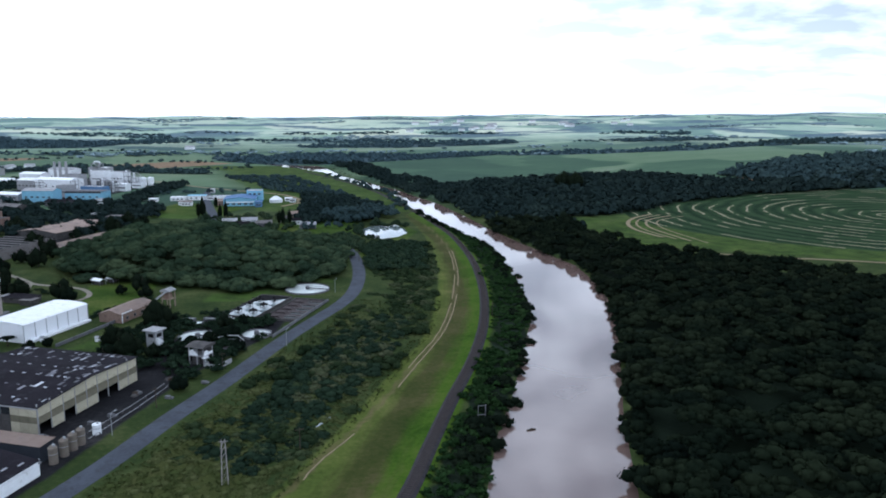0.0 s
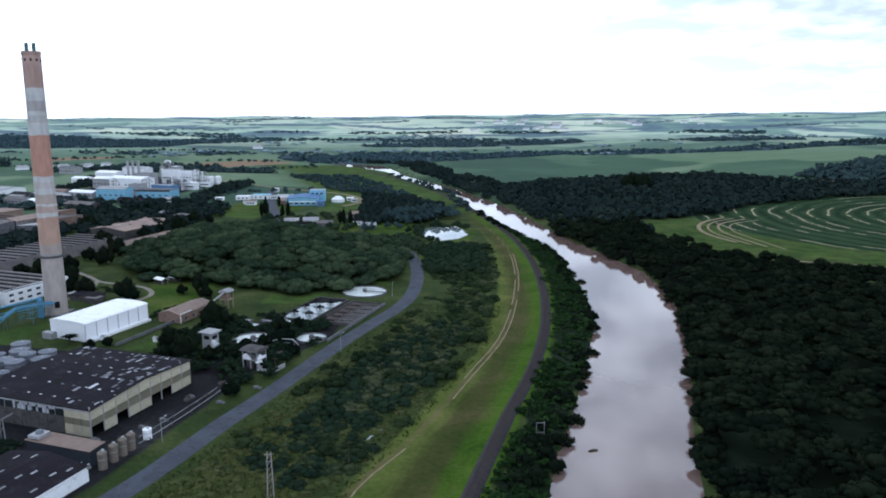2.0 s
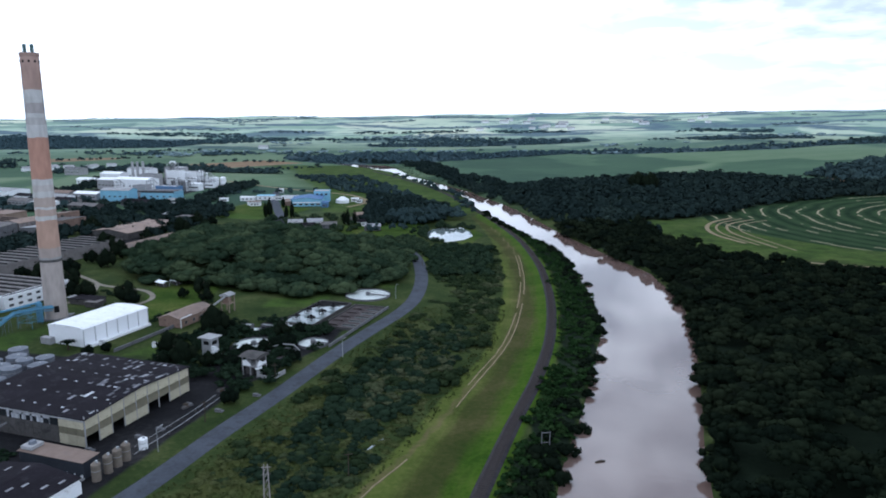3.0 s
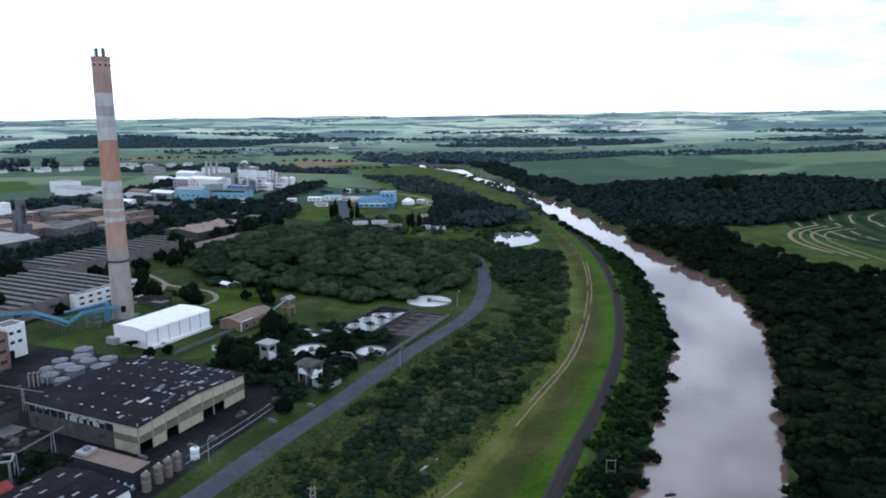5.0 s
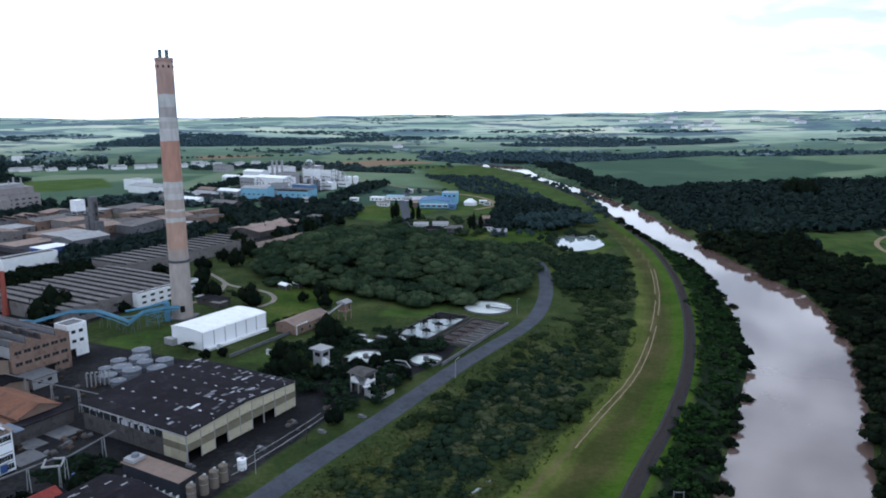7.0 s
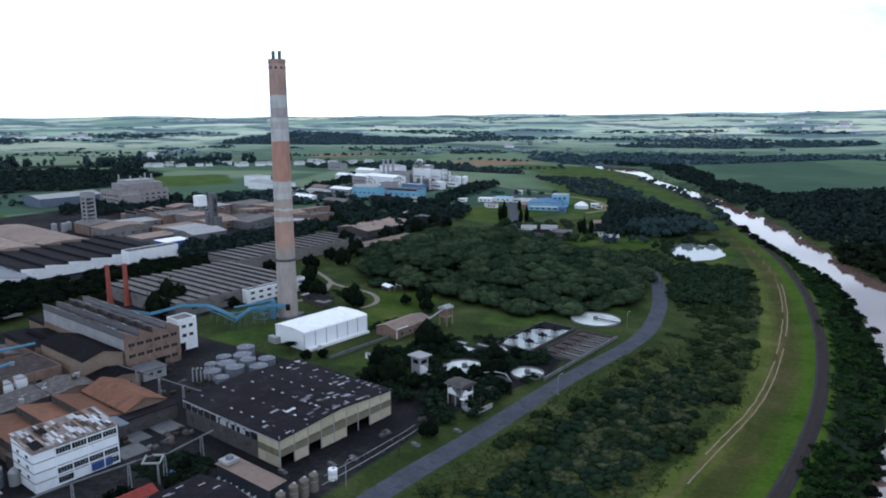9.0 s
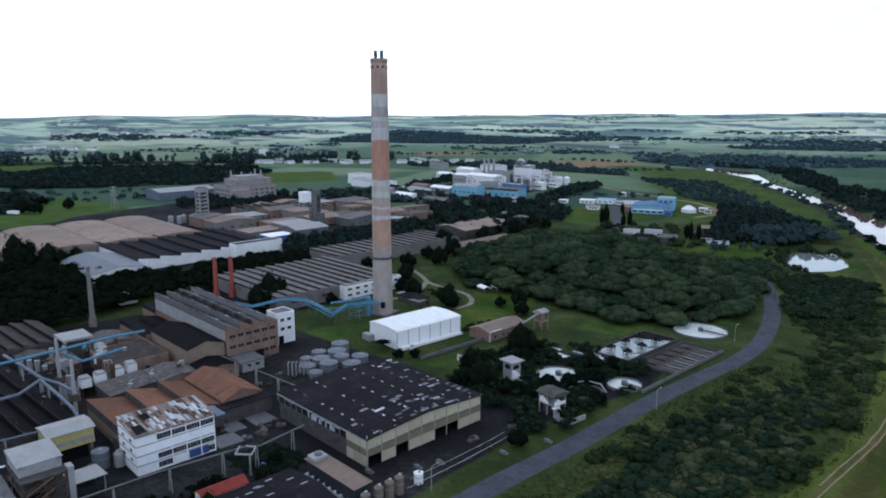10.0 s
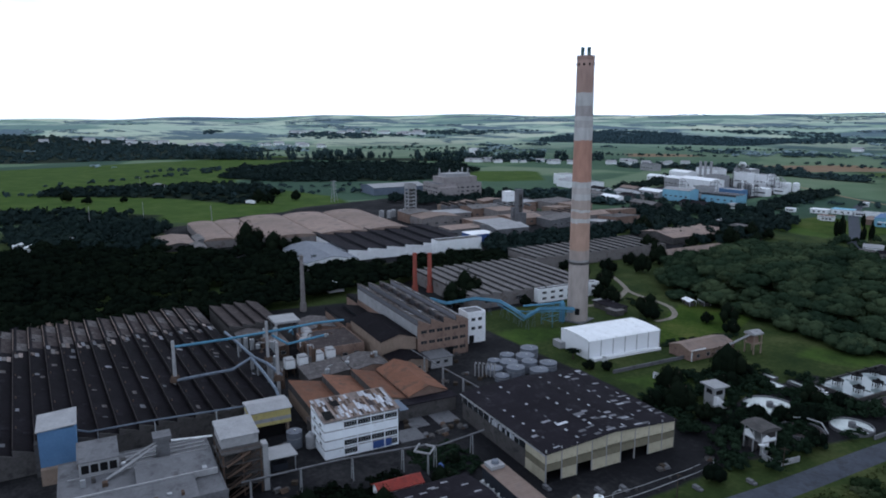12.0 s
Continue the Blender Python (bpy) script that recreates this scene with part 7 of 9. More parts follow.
def build_near_complex():
    """Grey flat-roofed block, its penthouse, the scaffold, the blue and the yellow houses."""
    o = works("process_block", -33.5, -91, "grey concrete process block with cluttered flat roofs", "factory block")
    part("wall", walls_box(31, 34, 8.0), M["concrete"], o)
    part("roof", B().box(-15.2, 15.2, -16.7, 16.7, 7.2, 7.8), M["concrete"], o, "stained flat concrete roof")
    part("upper_roof", B().prism([(-4, 8.0), (6, 8.0), (6, 9.2), (-4, 9.8)], "y", -1, 16.4), M["concrete"], o, "raised grey roof deck")
    part("upper_roof", B().prism([(6.4, 7.85), (15.4, 7.85), (15.4, 8.4), (6.4, 9.2)], "y", -15, 11), M["concrete"], o)
    for i in range(5):
        part("roof_seam", B().box(-14.4 + i * 2.1, -14.15 + i * 2.1, -2.5 if i < 4 else -15, 16.2, 7.8, 8.05), M["palecon"], o, "pale joint strip of the flat roof")
    part("roof_edge", B().box(5.9, 6.3, -15, 16.4, 8.0, 9.5), M["palecon"], o)
    p = part("penthouse", B().box(-15, -6.6, -12.5, -4, 7.8, 11.2), M["palecon"], o, "roof house with dark openings")
    for i in range(4):
        # openings are dark slabs, their inner shade painted
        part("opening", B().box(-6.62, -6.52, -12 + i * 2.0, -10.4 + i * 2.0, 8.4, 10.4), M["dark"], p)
    part("cap", B().prism([(-15.5, 11.22), (-6.2, 11.22), (-6.2, 11.4), (-15.5, 12.6)], "y", -12.8, -3.8), M["concrete"], o)
    part("hopper", B().box(-11, -8, 4.5, 7.5, 7.8, 12.4).box(-11.6, -7.4, 3.9, 8.1, 12.4, 13.4), M["concrete"], o, "concrete hopper house")
    part("conveyor", B().bar((-9, 6, 11.6), (-2, -7, 8.2), 0.5), M["palecon"], o, "sloping white conveyor")
    part("conveyor", B().bar((-9.4, 6, 12.2), (-7, -5, 8.2), 0.4), M["palecon"], o)
    part("conveyor", B().bar((-9.4, 5, 11.0), (-4, -4, 8.2), 0.35), M["palecon"], o)
    part("roof_pipe", B().pipe([(-9, 8, 11.4), (-8, 17, 11.0), (-7.6, 20, 11.2)], 0.25, 6), M["white"], o)
    for i in range(16):
        x, y = RNG.uniform(-14, 14), RNG.uniform(-14, 14)
        part("roof_box", B().box(x, x + RNG.uniform(0.5, 1.4), y, y + RNG.uniform(0.5, 1.4), 7.7, 8.6 + RNG.uniform(0, 1)), (M["steel"], M["rust"], M["darkcon"])[i % 3], o)
    for i in range(4):
        part("parapet", B().box(15.5, 15.8, -17 + i * 8.6, -17 + i * 8.6 + 8.3, 7.4, 8.6), M["concrete"], o)
    add_windows(o, "e", 31.0, 34, (2.6, 5.0), 6, (2.6, 1.2), 1.0)
    add_windows(o, "n", 31.0, 34, (2.6, 5.0), 5, (2.6, 1.2), 1.0)
    s = works("scaffold_tower", -34.5, -68.5, "rusty steel frame tower with pale shaft and grey head house", "tower")
    for x in (-6, -2, 2, 6):
        for y in (-4.6, 0, 4.2):
            part("post", B().box(x - 0.2, x + 0.2, y - 0.2, y + 0.2, 0, 11.6), M["rust"], s)
    for z in (2.8, 5.6, 8.6, 11.4):
        part("floor", B().box(-6.4, 6.4, -5, 4.6, z, z + 0.2), M["darkcon"], s)
        part("handrail", B().bar((6.4, -5, z + 1.1), (6.4, 4.6, z + 1.1), 0.1), M["rust"], s)
        for y0, y1 in ((-4.6, 0), (0, 4.2)):
            part("brace", B().bar((6.2, y0, z - 2.6), (6.2, y1, z), 0.16), M["rust"], s)
        for x0, x1 in ((-6, -2), (-2, 2), (2, 6)):
            part("brace", B().bar((x0, 4.4, z - 2.6), (x1, 4.4, z), 0.16), M["rust"], s)
        part("stair", B().bar((6.9, -4, z - 2.7), (6.9, 1.6, z), 0.5), M["rust"], s, "rusty flight of stairs")
    part("shaft", B().box(3.6, 6.2, 4.65, 6.0, 0, 12.2), M["palecon"], s, "pale concrete shaft")
    for x, y in ((-1.6, -2), (2.2, 1.4)):
        part("vessel", B().tube(x, y, 5.8, 11.2, 1.4, 1.4, 12), M["rust"], s)
    part("head", B().box(-6.6, 3.0, -4.4, 4.4, 11.6, 14.0), M["palecon"], s, "grey clad head house")
    part("head_roof", B().prism([(-6.9, 14.0), (3.3, 14.0), (3.3, 14.2), (-6.9, 14.9)], "y", -4.7, 4.7), M["palecon"], s)
    b = works("blue_house", -62.5, -108, "tall blue corrugated process house with a pale roof", "process house")
    part("wall", walls_box(11, 8.4, 13.6), M["bluewall"], b, "blue corrugated walls")
    part("roof", B().prism([(-4.6, 13.6), (4.6, 14.2), (4.6, 14.4), (-4.6, 13.8)], "x", -5.9, 5.9), M["palecon"], b)
    part("base_wall", B().box(5.5, 7.0, -4.2, 4.2, 0, 4.2), M["tanwall"], b)
    part("side_stair", B().box(-1, 1.6, -5.5, -4.3, 0, 9), M["darkcon"], b)
    y = works("yellow_house", -59.5, -55.5, "yellow-banded pale house raised on concrete columns", "process house")
    for sx in (-3.8, 0, 3.8):
        for sy in (-4.8, 4.8):
            part("column", B().box(sx - 0.3, sx + 0.3, sy - 0.3, sy + 0.3, 0, 4.4), M["tanwall"], y)
    part("body", B().box(-4.5, 4.5, -5.6, 5.6, 4.4, 5.4).box(-4.45, 4.45, -5.55, 5.55, 6.5, 8.6), M["yellow"], y, "yellow painted bands")
    part("band", B().box(-4.48, 4.48, -5.58, 5.58, 5.402, 6.498), M["palecon"], y, "pale grey band")
    part("roof", B().prism([(-4.9, 8.6), (4.9, 8.602), (4.9, 8.8), (0, 9.6), (-4.9, 8.8)], "y", -6, 6), M["palecon"], y, "dirty white sheet roof")
    # near-black block filling the space between the columns
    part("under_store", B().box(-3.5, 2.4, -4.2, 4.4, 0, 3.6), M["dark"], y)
    w = works("open_shed", -39, -57.5, "small open shed with a pale sheet roof", "shed")
    part("roof", B().prism([(-4.2, 3.6), (4.2, 4.2), (4.2, 4.36), (-4.2, 3.76)], "y", -3.9, 3.9), M["palecon"], w)
    for sx in (-3.6, 3.6):
        for sy in (-3.3, 3.3):
            part("post", B().box(sx - 0.12, sx + 0.12, sy - 0.12, sy + 0.12, 0, 3.7 if sx < 0 else 4.15), M["steel"], w)
    part("crate", B().box(-2, 2.4, -2.5, 1.6, 0, 1.8), M["teal"], w)
    l = works("link_shed", -53, -38, "low rusty-roofed shed tucked behind the office", "shed")
    part("wall", walls_box(7, 14, 3.6), M["darkcon"], l)
    part("roof", B().prism([(-4, 3.6), (4, 4.6), (4, 4.75), (-4, 3.75)], "y", -7.3, 7.3), M["roofsheet"], l)
    t = works("deck_house", -138, -30, "square concrete deck on columns beside the slim stack", "tower")
    part("deck", B().box(-5.5, 5.5, -5, 5, 9.2, 10.0), M["palecon"], t)
    for sx in (-4.5, 4.5):
        for sy in (-4, 4):
            part("column", B().box(sx - 0.3, sx + 0.3, sy - 0.3, sy + 0.3, 0, 9.2), M["concrete"], t)
    part("core", B().box(-3, 3, -2.6, 2.6, 0, 9.2), M["darkcon"], t)
    for i, (x0, x1, y0, y1) in enumerate(((-197, -188, -135, -125), (-198, -186, -120, -107))):
        building("gate_house", x0, x1, y0, y1, 3.4 if i == 0 else 4.4, M["white"], M["tanroof"] if i else M["darkroof"], "gable", "small white house at the shed's corner", "house", rise=1.2, axis="y", wins=(("e", (1.0,), 3, (1.2, 1.2)),))
    r = works("red_roof_house", -10, -36.5, "long small white house under a dull red roof", "house")
    part("wall", walls_box(4.2, 11, 4.2), M["white"], r)
    part("roof", B().prism(gable_profile(2.1, 4.2, 1.1), "y", -5.9, 5.9), M["redroof"], r, "dull red sheet roof")
    for i in range(6):
        part("window", B().box(2.1, 2.16, -4.8 + i * 1.7, -3.8 + i * 1.7, 2.4, 3.4), M["glass"], r)
    part("gable_wall", B().prism([(-2.1, 4.2), (2.1, 4.2), (0, 5.26)], "y", -5.45, -5.2), M["white"], r)
    part("gable_wall", B().prism([(-2.1, 4.2), (2.1, 4.2), (0, 5.26)], "y", 5.2, 5.45), M["white"], r)
    f = works("filter_house", 2.6, -12.4, "long low store, tan roof and dark slate cladding", "store")
    part("wall", walls_box(20.5, 4.6, 4.4), M["teal"], f, "dark slate cladding")
    part("roof", B().prism([(-2.7, 4.4), (2.7, 4.7), (2.7, 4.85), (-2.7, 4.55)], "x", -10.6, 10.6), M["tanroof"], f)
    for i in range(9):
        part("bracket", B().box(-9.5 + i * 2.4, -9.3 + i * 2.4, -3.0, -2.3, 0, 1.2), M["white"], f)
    part("plinth", B().box(-10.4, 10.4, -3.1, -2.3, 0, 0.5), M["palecon"], f)
    part("roof_unit", B().box(-10, -6.5, -2, 1.8, 4.75, 5.6), M["palecon"], f)
    part("roof_drum", B().tube(-8.2, 0, 5.4, 6.4, 1.1, 0.8, 12), M["tank"], f)
    d = building("dark_shed", -7, 17, -41, -20, 3.8, M["white"], M["darkroof"], "gable", "low white-walled shed under a dark patched roof", "shed", rise=1.6, axis="y")
    for i in range(16):
        x, yy = RNG.uniform(-11, 11), RNG.uniform(-9, 9)
        q = part("skylight", B().box(-0.3, 0.3, -0.9, 0.9, 0, 0.05), M["skylight"], d)
        q.location, q.rotation_euler = (x, yy, 4.02 + 1.6 * (1 - abs(x) / 12)), (0, math.copysign(math.atan(1.6 / 12), x), 0)
    part("parapet", B().box(12.1, 12.4, -10.5, 10.5, 0, 3.0), M["white"], d)
    # stores and slabs of the yard
    for x0, x1, y0, y1, m2 in ((-53, -43, -17.5, -12, "concrete"), (-43.5, -36, -24, -16.5, "concrete"), (-50, -42, -9.5, -2.5, "concrete")):
        s2 = works("concrete_slab", (x0 + x1) / 2, (y0 + y1) / 2, "bare grey concrete slab in the yard", "slab", "yard slabs")
        part("slab", B().box(-(x1 - x0) / 2, (x1 - x0) / 2, -(y1 - y0) / 2, (y1 - y0) / 2, 0, 0.15), M[m2], s2)
    for i, (x, yy) in enumerate(((2, -2.5), (9, 8), (11, 14), (19, 30), (23, 44))):
        s3 = works("rubble_block", x, yy, "broken grey concrete block lying on the ground", "rubble", "yard rubble")
        part("block", B().box(-0.8, 0.9, -0.5, 0.5, 0, 0.9).box(-0.2, 1.6, -0.3, 0.8, 0, 0.5), M["concrete"], s3)


build_near_complex()


def build_yard_clutter():
    rg = np.random.default_rng(23)
    spots = [(-52 + rg.uniform(-4, 24), -26 + rg.uniform(-3, 26)) for _ in range(12)] + [(rg.uniform(-100, -58), rg.uniform(2, 46)) for _ in range(20)] + [(rg.uniform(-52, -20), rg.uniform(-66, -48)) for _ in range(8)] + [(rg.uniform(2, 14), rg.uniform(2, 44)) for _ in range(3)]
    for i, (x, y) in enumerate(spots):
        if i % 2:
            o = works("pallet_stack", x, y, "small weathered stack of timber pallets in the yard", "pallets", "yard clutter", rg.uniform(0, 90))
            for k in range(3):
                part("pallet", B().box(-0.7, 0.7, -0.6, 0.6, 0.02 + 0.32 * k, 0.26 + 0.32 * k), M["bark"], o)
        else:
            o = works("scrap_heap", x, y, "low heap of rusty scrap and grey rubble in the yard", "scrap", "yard clutter", rg.uniform(0, 90))
            for k in range(4):
                a, b2, c = rg.uniform(-1.2, 1.2), rg.uniform(-1.2, 1.2), rg.uniform(0.4, 1.0)
                part("slab", B().prism([(a - c, 0), (a + c, 0), (a + 0.5 * c, 0.9 * c), (a - 0.7 * c, 0.6 * c)], "y", b2 - c, b2 + c), (M["rust"], M["darkcon"], M["darkcon"], M["concrete"])[k], o)


build_yard_clutter()


# ---- treatment works ----
def basin_water(name, w, d, z, parent):
    return part(name, B().box(-w / 2, w / 2, -d / 2, d / 2, z - 0.1, z), M["clearwater"], parent, "still water mirroring the sky")


def clear_water():
    m = bpy.data.materials.new("still_water")
    m.use_nodes = True
    n, l = m.node_tree.nodes, m.node_tree.links
    p = n["Principled BSDF"]
    p.inputs["Base Color"].default_value = (0.16, 0.19, 0.19, 1)
    p.inputs["Roughness"].default_value = 0.03
    p.inputs["IOR"].default_value = 1.6
    t = n.new("ShaderNodeTexNoise")
    t.inputs["Scale"].default_value = 0.8
    b = n.new("ShaderNodeBump")
    b.inputs["Strength"].default_value = 0.02
    l.new(t.outputs["Fac"], b.inputs["Height"])
    l.new(b.outputs[0], p.inputs["Normal"])
    return m


M["clearwater"] = clear_water()
# pale foam and crust colour, also used as painted sky reflection on water
M["foam_and_sky"] = mat("foamy_pale_water", (0.50, 0.54, 0.52), 0.35, 0.4, 0.2, spec=0.5, stain=(0.25, 0.3, 0.28), stain_amt=0.2)


def round_tank(name, x, y, r, h, label, water="clearwater", bridge=True):
    o = thing(name, x, y, label, "settling tank", rot=ROT)
    n = 32
    b = B()
    for rr, z in ((r + 0.35, -0.5), (r + 0.35, h), (r, h), (r, h - 0.9)):
        b.v += [(rr * math.cos(2 * math.pi * i / n), rr * math.sin(2 * math.pi * i / n), z) for i in range(n)]
    for k in range(3):
        b.f += [(k * n + i, k * n + (i + 1) % n, (k + 1) * n + (i + 1) % n, (k + 1) * n + i) for i in range(n)]
    part("wall", b, M["concrete"], o)
    part("water", B().tube(0, 0, h - 0.6, h - 0.45, r, r, n), M[water], o, "pale still water")
    if bridge:
        part("bridge", B().box(-0.6, r + 0.6, -0.7, 0.7, h + 0.1, h + 0.35), M["concrete"], o, "scraper bridge")
        part("hub", B().tube(0, 0, h - 0.5, h + 1.0, 1.0, 1.0, 12), M["concrete"], o)
        for s in (-0.65, 0.65):
            part("handrail", B().pipe([(-0.6, s, h + 1.3), (r + 0.6, s, h + 1.3)], 0.06, 4), M["steel"], o)
    return o


def build_treatment():
    round_tank("settling_tank", -61.5, 350.5, 10.6, 0.8, "large round settling tank with pale foamy water", "foam_and_sky")
    # in the next two tanks the pale colour stands for reflected sky
    round_tank("settling_tank", -91.8, 272, 7.4, 1.0, "round tank with bright water half hidden by trees", "foam_and_sky")
    round_tank("settling_tank", -69.5, 275.5, 5.6, 0.9, "smaller round tank with bright water by the road", "foam_and_sky")
    o = round_tank("ruined_tank", -77.5, 261, 5.6, 1.5, "ruined round tank with a pale rim and dark silt", "silt", False)
    part("pipe", B().pipe([(-6, 1, 2.4), (-3, 4.6, 3.0), (2, 5.4, 3.0), (6, 2.6, 2.2)], 0.22, 6), M["palecon"], o, "curved pale pipe along the rim")
    for x, y, w, d, h, rm in ((-190, 327, 14, 7, 2.6, "darkroof"), (-197, 331, 7, 6, 2.0, "palecon"), (-184, 322, 6, 5, 2.4, "sawroof")):
        building("low_ruin", x - w / 2, x + w / 2, y - d / 2, y + d / 2, h, M["darkcon"], M[rm], "slab", "low ruined shed beside the driveway", "shed", "driveway ruins", where="world", rot=-10)
    o = works("aeration_basin", -3.5, 133, "rectangular concrete aeration basin full of bright still water", "basin")
    w, d = 15, 36
    for x0, x1, y0, y1 in ((-w / 2 - 0.4, w / 2 + 0.4, -d / 2 - 0.4, -d / 2), (-w / 2 - 0.4, w / 2 + 0.4, d / 2, d / 2 + 0.4), (-w / 2 - 0.4, -w / 2, -d / 2, d / 2), (w / 2, w / 2 + 0.4, -d / 2, d / 2)):
        part("wall", B().box(x0, x1, y0, y1, -0.5, 1.3), M["darkcon"], o)
    basin_water("water", w, d, 0.8, o)
    mat_edge = [(-w / 2, d / 2), (-w / 2, 2.0), (-5.8, 6.5), (-4.6, 9.6), (-2.0, 9.0), (0.4, 11.2), (2.2, 10.2), (4.0, 13.6), (w / 2, 14.6), (w / 2, d / 2)]
    k = len(mat_edge)
    part("weed_mat", B().add([(x, y, 0.82) for x, y in mat_edge] + [(x, y, 0.92) for x, y in mat_edge], [tuple(range(k, 2 * k))[::-1]] + [(i, (i + 1) % k, k + (i + 1) % k, k + i) for i in range(k)]), M["dark"], o, "dark weed mat on the water")
    for i in range(3):
        for j in range(2):
            x, y = -3.6 + 7.2 * j, -12 + 10 * i
            a = part("aerator", B().tube(x, y, 2.4, 2.7, 1.9, 1.7, 12).tube(x, y, 2.7, 3.5, 0.5, 0.4, 8), M["dark"], o, "dark round aerator platform")
            for sx in (-0.9, 0, 0.9):
                for sy in (-1.2, 1.2):
                    part("leg", B().box(x + sx - 0.1, x + sx + 0.1, y + sy - 0.1, y + sy + 0.1, 0.5, 2.2), M["dark"], a)
            part("gangway", B().box(x if j else -w / 2, w / 2 if j else x, y - 0.3, y + 0.3, 2.1, 2.25), M["dark"], o)
    s = works("sludge_basin", 14.5, 133, "second concrete basin, half silted, with dark channels", "basin")
    w2, d2 = 15, 34
    for x0, x1, y0, y1 in ((-w2 / 2 - 0.3, w2 / 2 + 0.3, -d2 / 2 - 0.3, -d2 / 2), (-w2 / 2 - 0.3, w2 / 2 + 0.3, d2 / 2, d2 / 2 + 0.3), (-w2 / 2 - 0.3, -w2 / 2, -d2 / 2, d2 / 2), (w2 / 2, w2 / 2 + 0.3, -d2 / 2, d2 / 2)):
        part("wall", B().box(x0, x1, y0, y1, -0.5, 1.2), M["darkcon"], s)
    part("silt", B().box(-w2 / 2, w2 / 2, -d2 / 2, d2 / 2, 0.1, 0.4), M["silt"], s, "brown silt floor")
    for i in range(5):
        y = -13 + i * 6.2
        part("channel_water", B().box(0.5, 6.6, y, y + 2.9, 0.4, 0.46), M["clearwater"], s)
        for k in range(2):
            part("baffle", B().box(0.4, 6.8, y + 0.7 + k * 0.9, y + 0.8 + k * 0.9, 0.3, 0.8), M["darkcon"], s)
        part("foam", B().box(-6.4, -1.2, y + 2.7, y + 3.2, 0.4, 0.5), M["foam_and_sky"], s)
        part("mound", B().prism([(-6.8, 0.4), (-0.6, 0.4), (-2, 1.2), (-5.5, 1.0)], "y", y - 0.8, y + 2.6), M["silt"], s)
    wl = works("boundary_wall", 22.6, 118, "long low concrete wall between basins and road", "wall")
    part("wall", B().box(-0.2, 0.2, -24, 34, 0, 1.2), M["concrete"], wl)
    # ruined two-storey control house with outside stair
    h = thing("control_house", -81.5, 243, "ruined two-storey concrete control house with open frame", "house", rot=-20)
    for sx in (-3, 0.2, 3):
        for sy in (-2.4, 2.4):
            part("column", B().box(sx - 0.17, sx + 0.17, sy - 0.17, sy + 0.17, 0, 6.6), M["palecon"], h)
    part("floor", B().box(-3.2, 3.2, -2.7, 2.7, 3.4, 3.7), M["palecon"], h)
    part("roof", B().box(-3.8, 3.9, -3.2, 3.2, 6.6, 6.9), M["darkcon"], h, "dark flat roof slab")
    part("wall", B().box(-3, 3, 2.2, 2.4, 0, 6.6), M["darkcon"], h)
    part("hip", B().prism([(-3.8, 6.9), (3.8, 6.9), (1.4, 7.6), (-1.4, 7.6)], "x", -3.6, 3.7), M["darkcon"], h, "low dark hipped roof")
    part("rail", B().box(3.1, 3.2, -2.4, 2.4, 3.7, 4.6), M["white"], h)
    part("yard_wall", B().box(4.4, 9.5, -3.4, -3.2, 0, 1.6).box(9.3, 9.5, -3.4, 4.5, 0, 1.6), M["palecon"], h)
    part("wall", B().box(-3.05, -2.85, -2.4, 2.4, 3.7, 5.0), M["palecon"], h)
    part("wall", B().box(2.85, 3.05, -2.4, 0.2, 0, 3.4), M["white"], h, "white lower wall")
    part("stair", B().prism([(-2.4, 3.5), (-2.0, 3.5), (3.4, 0.3), (3.4, 0)], "x", 3.1, 4.2), M["white"], h, "white outside stair")
    part("landing", B().box(3.0, 4.3, -3.6, -2.3, 3.3, 3.5), M["white"], h)
    # solid dark block gives the open ground floor its interior shade
    part("inner_wall", B().box(-2.6, 0.4, -1.2, 1.9, 0, 3.4), M["darkcon"], h, "dark block standing for the shaded ground-floor interior")
    part("broken_wall", B().prism([(-2.2, 3.7), (0.6, 3.7), (0.2, 4.9), (-0.8, 5.6), (-2.2, 4.7)], "x", 2.9, 3.05), M["white"], h, "broken white upper wall")
    part("broken_wall", B().prism([(-2.8, 3.7), (0.8, 3.7), (0.2, 4.6), (-1.4, 5.8), (-2.8, 5.2)], "y", -2.62, -2.47), M["white"], h, "broken white upper wall")
    k = thing("pump_tower", -104.5, 261.5, "small pale concrete pump tower with an overhanging roof", "tower", rot=-20)
    part("wall", walls_box(4.4, 4.0, 6.6), M["palecon"], k)
    part("roof", B().box(-3.2, 3.2, -3.0, 3.0, 6.6, 7.0), M["palecon"], k)
    # window shade painted as dark slabs on the tower walls
    part("window", B().box(2.2, 2.28, -1.4, 1.2, 4.2, 5.6), M["dark"], k)
    part("window", B().box(-1.2, 1.2, -2.08, -2.0, 4.2, 5.6), M["dark"], k)
    part("white_wall", B().prism([(-2.2, 0), (2.0, 0), (2.0, 1.2), (-1.2, 4.0), (-2.2, 4.0)], "x", 2.24, 3.6), M["white"], k, "white stair side")
    q = thing("pump_house", -86, 292, "small white pump house with a domed tank", "pump house", rot=-15)
    part("wall", walls_box(3.4, 3.0, 2.6), M["white"], q)
    part("roof", B().box(-1.9, 1.9, -1.7, 1.7, 2.6, 2.8), M["palecon"], q)
    part("dome", B().tube(2.8, 1, 0, 2.2, 1.4, 0.6, 14), M["white"], q)
    for x, y, w3, d3 in ((-99, 291, 7, 4), (-94, 297, 6, 2), (-103, 297, 5, 2.5)):
        u = thing("sludge_bed", x, y, "low concrete sludge bed with pale crust", "basin", "sludge beds", -15)
